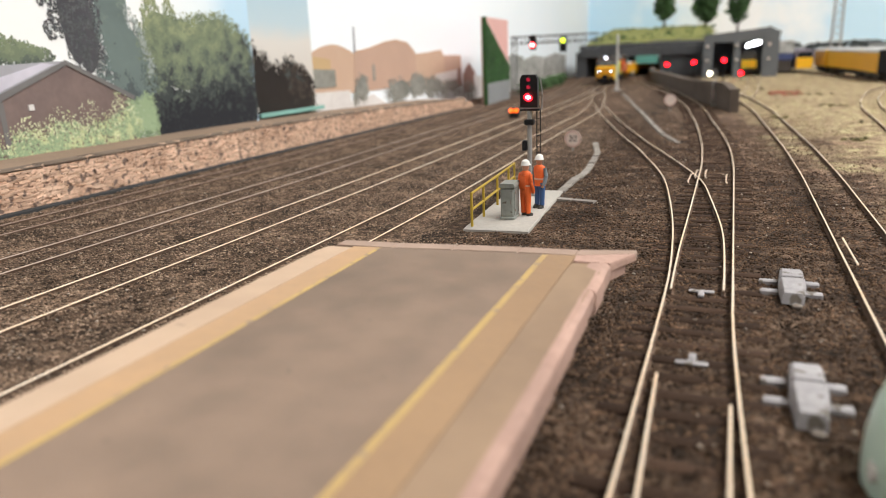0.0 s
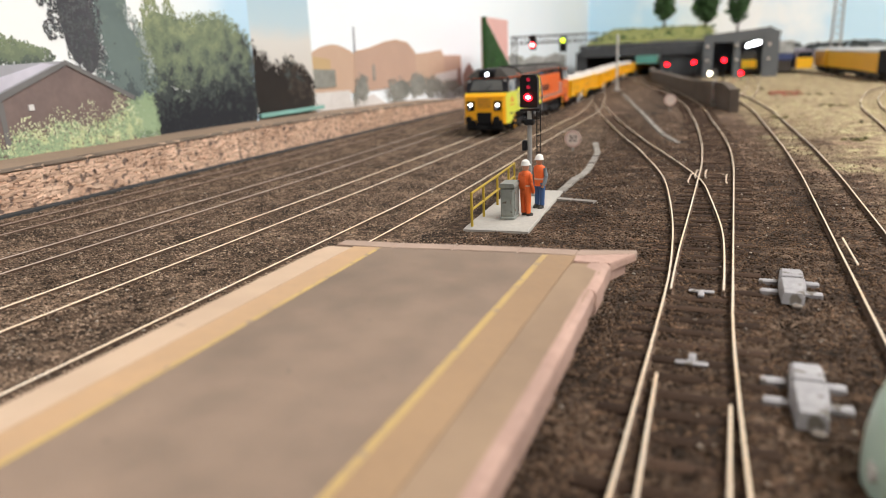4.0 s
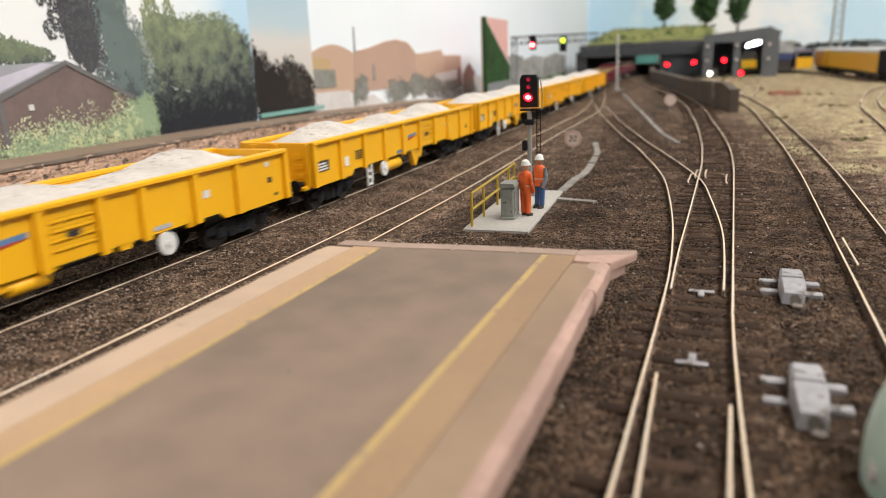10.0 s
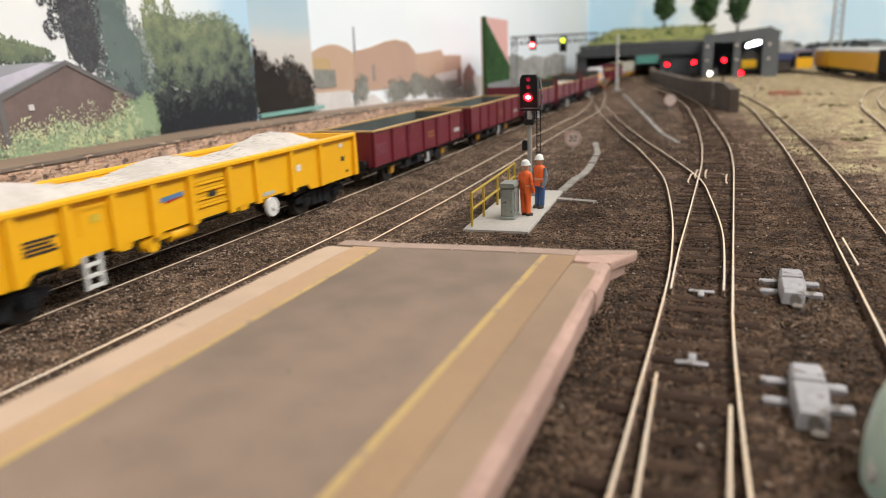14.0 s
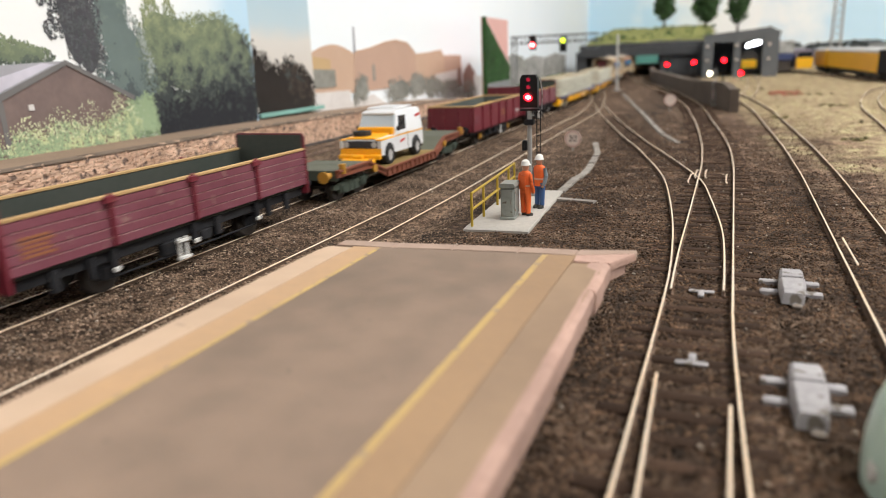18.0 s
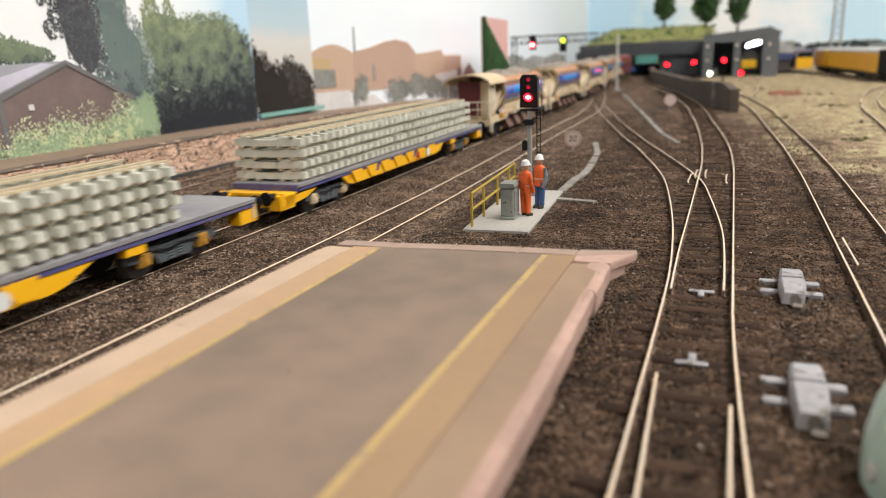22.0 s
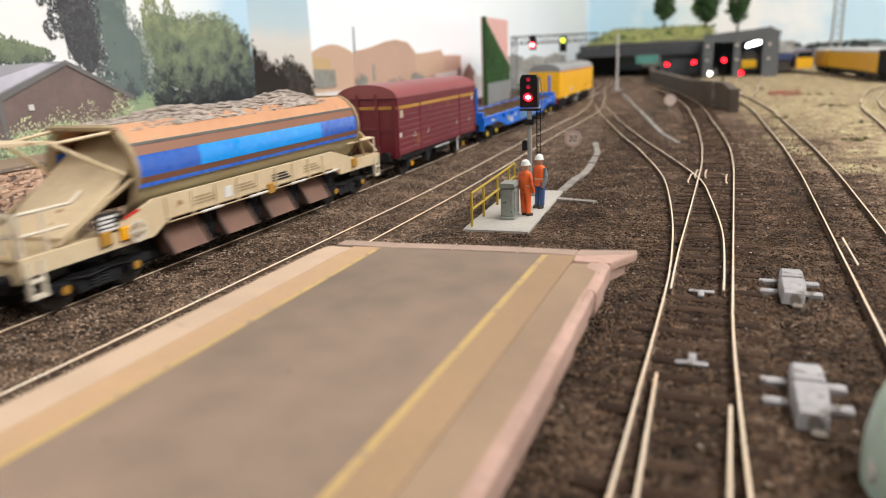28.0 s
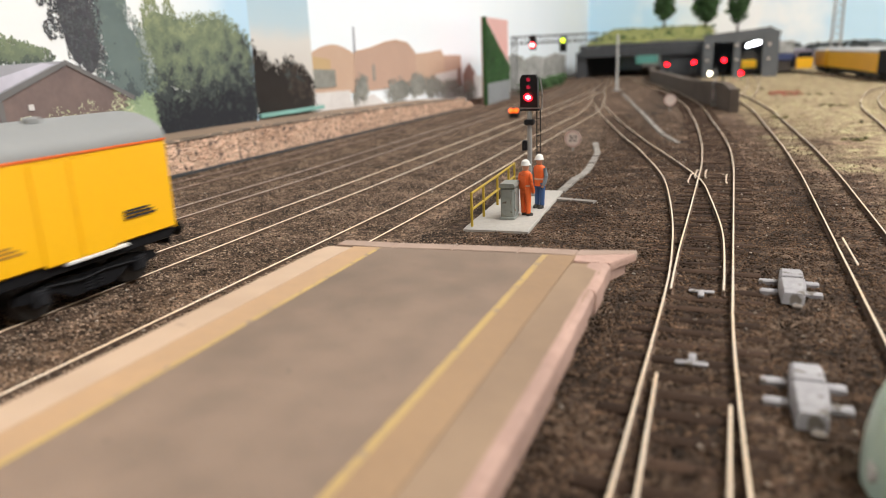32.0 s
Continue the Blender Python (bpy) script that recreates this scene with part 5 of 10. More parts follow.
part("hedge_print", Mesh().add([(-297.2, 889, 24), (-307.7, 1028, 24), (-307.7, 1028, 46), (-297.2, 889, 104), (-298.2, 889, 24), (-308.7, 1028, 24), (-308.7, 1028, 46), (-298.2, 889, 104)], [(0, 1, 2, 3), (4, 7, 6, 5), (0, 4, 5, 1), (3, 2, 6, 7), (0, 3, 7, 4), (1, 5, 6, 2)]), INK["hedge"], hb, smooth=False)
part("fence_boards", fm, INK["grey_fence"], hb, "printed grey fence boards", smooth=False)
part("board_edge", Mesh().box(-300, -294.5, 886.5, 889.5, -5, 109, 0.3), INK["hedge"], hb)

b5 = board("backdrop_sky_west", [(-366, 1095), (-374, 1500), (-420, 2250)], -6, 420, MAT["white_board"], "pale cloudy sky board")
for i, (ya, yb, zt) in enumerate(((1100, 1180, 52), (1180, 1330, 62), (1330, 1500, 58), (1500, 1800, 60))):
    xa, xb = np.interp(ya, [1095, 1500, 2250], [-366, -374, -420]) + 1.2, np.interp(yb, [1095, 1500, 2250], [-366, -374, -420]) + 1.2
    m = Mesh().add([(xa, ya, 0), (xb, yb, 0), (xb, yb, zt * 0.9), ((xa + xb) / 2, (ya + yb) / 2, zt), (xa, ya, zt * 0.86)], [(0, 1, 2, 3, 4)])
    part("far_building", m, INK["far_grey"], b5, "printed hazy grey building", smooth=False)
shrub = thing("bushes", "low dark green bushes along the line", "bush", kind="stuff", mesh=None)
bm_ = Mesh()
rng = random.Random(5)
for _ in range(260):
    y = rng.uniform(1075, 1500)
    bm_.lump((np.interp(y, [1064, 1500], [-306, -335]) + rng.uniform(0, 12), y, rng.uniform(0, 18)), rng.uniform(2, 5), 6, 0.8, 0.4)
part("leaves", bm_, MAT["leaf"], shrub, smooth=False)

# back sky board with an opening behind the hill for the hidden line
structure("backdrop_sky", Mesh().box(-424, -260, 2250, 2256, -6, 420).box(-260, 90, 2250, 2256, 82, 420).box(90, 1700, 2250, 2256, -6, 420), MAT["sky_board"], "painted pale blue sky board with white clouds", smooth=False)
structure("backdrop_sky_east", Mesh().box(1700, 1706, -200, 2256, -6, 420), MAT["sky_board"], "painted pale sky board", smooth=False)
hz = thing("tree_line", "distant dark tree line and grey roofs on the backscene", "trees", kind="stuff")
hm = Mesh()
rng = random.Random(9)
for _ in range(1800):
    x = rng.uniform(90, 700)
    z = 8 + rng.random() * (50 + 10 * noise.noise(Vector((x / 40, 0, 0))))
    s = rng.uniform(3, 7)
    ph = rng.uniform(0, 6.28)
    hm.add([(x + s * math.cos(ph + k * 1.2566), 2249 - rng.uniform(0.2, 2), z + s * 0.7 * math.sin(ph + k * 1.2566)) for k in range(5)], [(0, 1, 2, 3, 4)])
part("printed_trees", hm, INK["leaf_1"], hz, smooth=False)
bl = Mesh().box(95, 150, 2243, 2248, 0, 66).box(150, 178, 2244, 2248, 0, 50).box(330, 420, 2243, 2248, 0, 52).box(440, 560, 2244, 2248, 0, 60)
part("far_roofs", bl, INK["grey_fence"], hz, smooth=False)


# ---- gantry ----
gan = thing("signal_gantry", "grey lattice signal gantry across the lines", "gantry", at=(0, 1062, 0))
for x in (-309,):
    for dx in (-3, 3):
        part("leg", Mesh().box(x + dx - 0.9, x + dx + 0.9, -1, 1, -4, 87, 0.2), MAT["shed_grey"], gan)
for z in (76, 86):
    for y in (-6, 6):
        part("chord", Mesh().box(-313, -183, y - 0.9, y + 0.9, z - 0.9, z + 0.9, 0.2), MAT["shed_grey"], gan)
for k in range(16):
    x0 = -312 + 8 * k
    part("brace", Mesh().tube([(x0, -6, 76), (x0 + 4, -6, 86), (x0 + 8, -6, 76)], 0.7, 5), MAT["shed_grey"], gan)
for x, z, mt, lb in ((-277.5, 73.5, "red_glow", "glowing red lens"), (-232.5, 78, "yellow_glow", "glowing yellow lens")):
    hd = part("signal_head", Mesh().box(x - 5, x + 5, -12, -8, z - 16 if mt == "yellow_glow" else z - 7, z + (6 if mt == "yellow_glow" else 14), 0.8), MAT["signal_black"], gan)
    part("lens", Mesh().cyl((x, -12.6, z), 3.2, 1.2, "y", 16), MAT[mt], hd, lb)
    if mt == "red_glow":
        part("lens_core", Mesh().lump((x, -13.2, z), 2.6, 10, 0.8, 0.05), MAT["hot_core"], hd, "white-hot centre of the lens")

# ---- bridge, hill and trees over the tunnel mouth ----
br = thing("road_bridge", "dark grey plate girder road bridge over the lines", "bridge")
part("girder", Mesh().box(-345, -62, 1742, 1752, 46, 66, 0.6), MAT["bridge_grey"], br)
part("parapet", Mesh().box(-345, -62, 1744, 1750, 66.2, 74, 0.6), MAT["bridge_grey"], br)
for k in range(15):
    part("stiffener", Mesh().box(-342 + 19.5 * k, -340.5 + 19.5 * k, 1739.5, 1742, 46, 66), MAT["bridge_grey"], br)
part("deck", Mesh().box(-345, -62, 1752, 2248, 58, 64), MAT["bridge_grey"], br)
part("abutment", Mesh().box(-355, -330, 1750, 2248, -4, 58, 0.5), MAT["bridge_grey"], br)
part("abutment", Mesh().box(-160, -62, 1752, 1990, -4, 58, 0.5), MAT["bridge_grey"], br)
part("works_panel", Mesh().box(-214, -164, 1738.5, 1739.4, 28, 46.5, 0.2), MAT["teal"], br, "teal panel below the girder")
hill = Mesh()
hx, hy = list(range(-350, -38, 12)), list(range(1752, 2250, 14))
for y in hy:
    for x in hx:
        e = min(1, (x + 350) / 70) * min(1, (-40 - x) / 30 + 0.25)
        e = max(0, e)
        f_ = min(1, (y - 1752) / 60)
        hill.v.append((x, y, 66 + 42 * (e ** 0.6) * (0.25 + 0.75 * f_) + 3 * noise.fractal(Vector((x / 30, y / 30, 1)), 1, 2, 3)))
w_ = len(hx)
hill.f = [(j * w_ + i, j * w_ + i + 1, (j + 1) * w_ + i + 1, (j + 1) * w_ + i) for j in range(len(hy) - 1) for i in range(w_ - 1)]
scrub = thing("hill_scrub", "dark olive scrub along the top of the grassy bank", "scrub", kind="stuff")
sm = Mesh()
rng = random.Random(44)
for _ in range(220):
    x, y = rng.uniform(-320, -50), rng.uniform(1765, 1990)
    sm.lump((x, y, 66 + 42 * min(1, (x + 350) / 70) ** 0.6 * (0.25 + 0.75 * min(1, (y - 1752) / 60)) + rng.uniform(-1, 2)), rng.uniform(2, 5.5), 6, 0.6, 0.4)
part("tufts", sm, MAT["leaf"], scrub, smooth=False)
structure("hill", hill, MAT["hill_grass"], "grassy yellow-green bank over the tunnel mouth")


def tree(x, y, z, h, r, seed, name="tree"):
    rng = random.Random(seed)
    t = thing(name, "small dark green model tree with a rough crown", "tree", "trees on the bank", at=(x, y, z))
    tr = Mesh().tube([(0, 0, 0), (0.6, 0, h * 0.3), (-0.4, 0.5, h * 0.55), (0.2, 0, h * 0.85)], r * 0.09, 7)
    for k in range(7):
        a = rng.uniform(0, 6.28)
        z0 = h * rng.uniform(0.35, 0.65)
        tr.tube([(0, 0, z0), (r * 0.45 * math.cos(a), r * 0.45 * math.sin(a), z0 + h * 0.12), (r * 0.8 * math.cos(a), r * 0.8 * math.sin(a), z0 + h * 0.22)], r * 0.035, 5)
    part("trunk", tr, MAT["bark"], t)
    cr = Mesh()
    for _ in range(420):
        u, a = rng.uniform(-1, 1), rng.uniform(0, 6.28)
        q = math.sqrt(1 - u * u) * (0.75 + 0.3 * noise.noise(Vector((a * 1.3, u * 2, seed))))
        d = rng.uniform(0.55, 1.06)
        cr.lump((r * q * d * math.cos(a), r * q * d * math.sin(a), h * 0.66 + u * h * 0.38 * d), rng.uniform(0.09, 0.19) * r, 5, 0.6, 0.5)
    part("crown", cr, MAT["leaf"], t, smooth=False)
    return t


for i, (tx, tz, th, tr_) in enumerate(((-168.5, 104, 86, 31), (-72, 90, 100, 38), (0, 84, 104, 32))):
    tree(tx, 1900, tz, th, tr_, 31 + i)

# ---- dark retaining wall sweeping across the middle ----
wall_q, wr = dense([(2, 764), (-6, 800), (-30, 900), (-62, 1050), (-100, 1250), (-150, 1480), (-175, 1740)], 12, 36)
mid = Mesh()
for k in range(len(wall_q)):
    z = np.interp(wr[k], [0, 40, 300, 1100], [19, 25, 20, 20])
    x, y = wall_q[k]
    mid.v += [(x - 4, y, -5), (x - 4, y, z), (x + 4, y, z), (x + 4, y, -5)]
mid.f = [(4 * k + i, 4 * k + (i + 1) % 4, 4 * k + 4 + (i + 1) % 4, 4 * k + 4 + i) for k in range(len(wall_q) - 1) for i in range(4)] + [(0, 1, 2, 3)]
mw = structure("retaining_wall_yard", mid, MAT["mid_wall"], "dark brown curved retaining wall beside the yard")
capm = bar_along(wall_q, [(-5, 18.6), (5, 18.6), (5, 20.4), (-5, 20.4)])
part("cap", capm, MAT["mid_wall"], mw)


# ---- engine shed ----
shed = thing("engine_shed", "dark grey two-road engine shed with open doors", "building", at=(0, 1600, -3.5))
sx0, sx1 = -62, 80
part("front_wall", Mesh().box(-62, -43, 0, 6, 0, 86, 0.6).box(-4, 9, 0, 6, 0, 86, 0.6).box(50, 80, 0, 6, 0, 86, 0.6).box(-43, -4, 0, 6, 71, 86, 0.3).box(9, 50, 0, 6, 71, 86, 0.3), MAT["shed_grey"], shed)
part("gable", Mesh().prism([(-64, 84), (82, 84), (82, 88), (72, 92), (60, 99), (54, 96), (44, 96.5), (36, 93), (22, 94), (8, 90.5), (-8, 90), (-30, 87.5), (-50, 88), (-66, 85)], "y", -1, 5), MAT["shed_grey"], shed)
for x in (-62, 74):
    part("side_wall", Mesh().box(x, x + 6, 6, 300, 0, 86, 0.4), MAT["shed_grey"], shed)
part("back_wall", Mesh().box(-62, 80, 300, 306, 0, 86), MAT["shed_grey"], shed)
part("roof", Mesh().prism([(-64, 86.2), (82, 86.2), (58, 97)], "y", 5, 306), MAT["shed_grey"], shed)
part("strip_light", Mesh().prism([(19, 61), (21, 66), (29, 68), (34, 71), (46, 71.5), (47, 66), (40, 64.5), (36, 62.5), (28, 62), (22, 58.5)], "y", 22, 34), MAT["white_glow"], shed, "glowing white strip lamp inside the doorway")
for x in (-54, 2.5, 62):
    for z in (64, 36):
        part("wall_lamp", Mesh().lump((x, -1.5, z), 3.0, 8, 0.9, 0.1), MAT["disc_face"], shed)

# small yard lamps and signals
for i, (x, y, z, mt, r, lb, dk) in enumerate(((-129, 1560, 32, "red_glow", 3.7, "low colour light signal showing red", 1), (-77, 1560, 34, "red_glow", 3.8, "low colour light signal showing red", 1),
                                               (-18, 1380, 40, "red_glow", 3.6, "low colour light signal showing red", 1), (-46, 1575, 11, "warm_glow", 4.0, "low yard lamp glowing warm white", 0), (12, 1500, 13, "red_glow", 4.0, "tail lamp glowing red on the yard track", 0))):
    s_ = thing("ground_signal" if dk else "yard_lamp", lb, "signal" if dk else "lamp", at=(x, y, -3.5))
    part("post", Mesh().cyl((0, 0, z * 0.5), 1.4, z, "z", 8), MAT["signal_black"], s_)
    h_ = part("head", Mesh().box(-r * 1.25, r * 1.25, -2, 2.5, z - r * 1.2, z + r * 2.2 if dk else z + r * 1.2, 0.6), MAT["signal_black"], s_)
    part("lens", Mesh().cyl((0, -2.4, z), r, 1.2, "y", 16), MAT[mt], h_, "glowing lens")
lp = thing("lattice_mast", "short white lattice mast before the wall", "mast", at=(-19, 830, -3))
for dx in (-1.6, 1.6):
    part("upright", Mesh().cyl((dx, 0, 21), 0.45, 42, "z", 6), MAT["signal_post"], lp)
for k in range(10):
    part("rung", Mesh().tube([(-1.6, 0, 3 + 4 * k), (1.6, 0, 5 + 4 * k)], 0.35, 5), MAT["signal_post"], lp)

tower = thing("lattice_tower", "tall grey lattice lighting tower", "tower", at=(212, 1900, -3.5))
for dx, dy in ((-9, -9), (9, -9), (9, 9), (-9, 9)):
    part("leg", Mesh().tube([(dx * 1.15, dy * 1.15, 0), (dx * 0.9, dy * 0.9, 260)], 1.3, 6), MAT["signal_post"], tower)
for k in range(16):
    z = 8 + 16 * k
    part("brace", Mesh().tube([(-10, -10, z), (10, -10, z + 16)], 0.9, 5).tube([(10, -10, z), (-10, -10, z + 16)], 0.9, 5), MAT["signal_post"], tower)


# ---- stored vehicles in the yard ----
MAT["coach_yellow"] = surface("coach_yellow", (0.95, 0.52, 0.015), 0.45, second=(0.86, 0.45, 0.015), scale=20, amount=0.5)
MAT["coach_roof"] = surface("coach_roof", (0.6, 0.6, 0.6), 0.7, scale=30, amount=0.4)
MAT["window_dark"] = surface("window_dark", (0.02, 0.025, 0.03), 0.15, scale=30, amount=0.2)
MAT["unit_blue"] = surface("unit_blue", (0.06, 0.08, 0.2), 0.5, scale=40, amount=0.4)
MAT["unit_mauve"] = surface("unit_mauve", (0.3, 0.26, 0.32), 0.5, scale=40, amount=0.4)


def coach_section(w, z0, z1, zr, n=8):
    pts = [(-w, z0), (-w, z1)]
    pts += [(-w * math.cos(math.pi * k / n), z1 + (zr - z1) * math.sin(math.pi * k / n)) for k in range(1, n)]
    return pts + [(w, z1), (w, z0)]


def stored_coach(x, y, turn, length, label, side, end):
    c = thing("stored_coach", label, "coach", "stored coaches", at=Matrix.Translation((x * MM, y * MM, 0)) @ Matrix.Rotation(radians(turn), 4, "Z"))
    h = length / 2
    part("body", Mesh().box(-17, 17, -h, h, 12, 42, 0.6), side, c)
    part("roof", Mesh().prism(coach_section(17.4, 41.8, 42.5, 49), "y", -h, h), MAT["coach_roof"], c, "pale grey roof")
    part("end_panel", Mesh().box(-16.5, 16.5, -h - 1.2, -h - 0.05, 11, 46, 0.4), end, c)
    part("underframe", Mesh().box(-13, 13, -h + 4, h - 4, 5, 11.9, 0.6), MAT["dark_frame"], c)
    for k in range(6):
        yy = -h + length * (k + 0.5) / 6
        part("door", Mesh().box(-17.25, -17.02, yy - 3, yy + 3, 13, 39, 0.1), side, c)
    for yy in (-h + 32, h - 32):
        part("bogie", Mesh().box(-12, 12, yy - 20, yy + 20, 0.5, 9, 1.0), MAT["dark_frame"], c)
    return c


stored_coach(214, 1327, 2.75, 122, "short yellow departmental van with a black end", MAT["coach_yellow"], MAT["black_plastic"])
stored_coach(201, 1526, 5.0, 262, "long yellow departmental coach with pale grey roof", MAT["coach_yellow"], MAT["coach_yellow"])
stored_coach(182, 1717, 5.7, 108, "yellow departmental coach with pale grey roof", MAT["coach_yellow"], MAT["coach_yellow"])
dm = thing("railcar", "yellow-fronted railcar with mauve sides in the yard", "railcar", at=Matrix.Translation((0.132, 1.79, 0)) @ Matrix.Rotation(radians(3), 4, "Z"))
part("body", Mesh().prism(coach_section(17, 8, 40, 48), "y", -80, 120), MAT["unit_mauve"], dm)
part("front", Mesh().box(-16, 16, -83, -80.2, 8, 30, 1.0), MAT["coach_yellow"], dm, "yellow cab front")
part("windscreen", Mesh().box(-14, 14, -82, -80.2, 30.5, 42, 0.8), MAT["window_dark"], dm)
bx = thing("blue_wagon", "blue and grey stored wagon beside the shed", "wagon", at=(98, 1760, 0))
part("body", Mesh().box(-17, 17, -40, 80, 26, 40, 0.5), MAT["unit_blue"], bx)
part("upper_body", Mesh().box(-17.2, 17.2, -40, 80, 40.2, 66, 0.5), INK["far_grey"], bx)
part("underframe", Mesh().box(-14, 14, -38, 78, 2, 25.8, 0.5), MAT["dark_wall"], bx)
inl = thing("stored_locomotive", "yellow-fronted locomotive inside the shed doorway", "locomotive", at=(28, 1680, 0))
part("body", Mesh().prism(coach_section(17, 6, 38, 48), "y", 0, 180), MAT["dark_wall"], inl)
part("front", Mesh().box(-15, 15, -3, -0.1, 12, 30, 0.8), MAT["coach_yellow"], inl, "yellow front panel")

# rust-red debris and dark scrub in the yard grass
deb = thing("scrap_pile", "low pile of rust red scrap in the grass", "scrap", kind="stuff")
dmh = Mesh()
rng = random.Random(12)
for _ in range(60):
    dmh.lump((rng.uniform(45, 85), rng.uniform(1000, 1090), rng.uniform(-3, -1)), rng.uniform(1.5, 4), 5, 0.5, 0.4)
MAT["rust"] = surface("rust", (0.3, 0.1, 0.06), 0.9, scale=40, amount=0.8)
part("pieces", dmh, MAT["rust"], deb, smooth=False)


scrub_2 = thing("yard_scrub", "small dark olive tufts scattered in the dry yard grass", "scrub", kind="stuff")
ym = Mesh()
rng = random.Random(77)
for cx, cy, n, sp in ((75, 1010, 14, 16), (130, 640, 18, 16), (158, 700, 16, 14), (118, 520, 12, 10), (60, 1150, 14, 20), (95, 830, 10, 14), (105, 470, 9, 8), (190, 800, 14, 18), (75, 540, 10, 9), (40, 700, 8, 8)):
    for _ in range(n):
        ym.lump((cx + rng.gauss(0, sp), cy + rng.gauss(0, sp * 0.5), -2 + rng.uniform(0, 1.2)), rng.uniform(0.8, 2.6), 6, 0.6, 0.5)
part("tufts", ym, MAT["scrub_dark"], scrub_2, smooth=False)


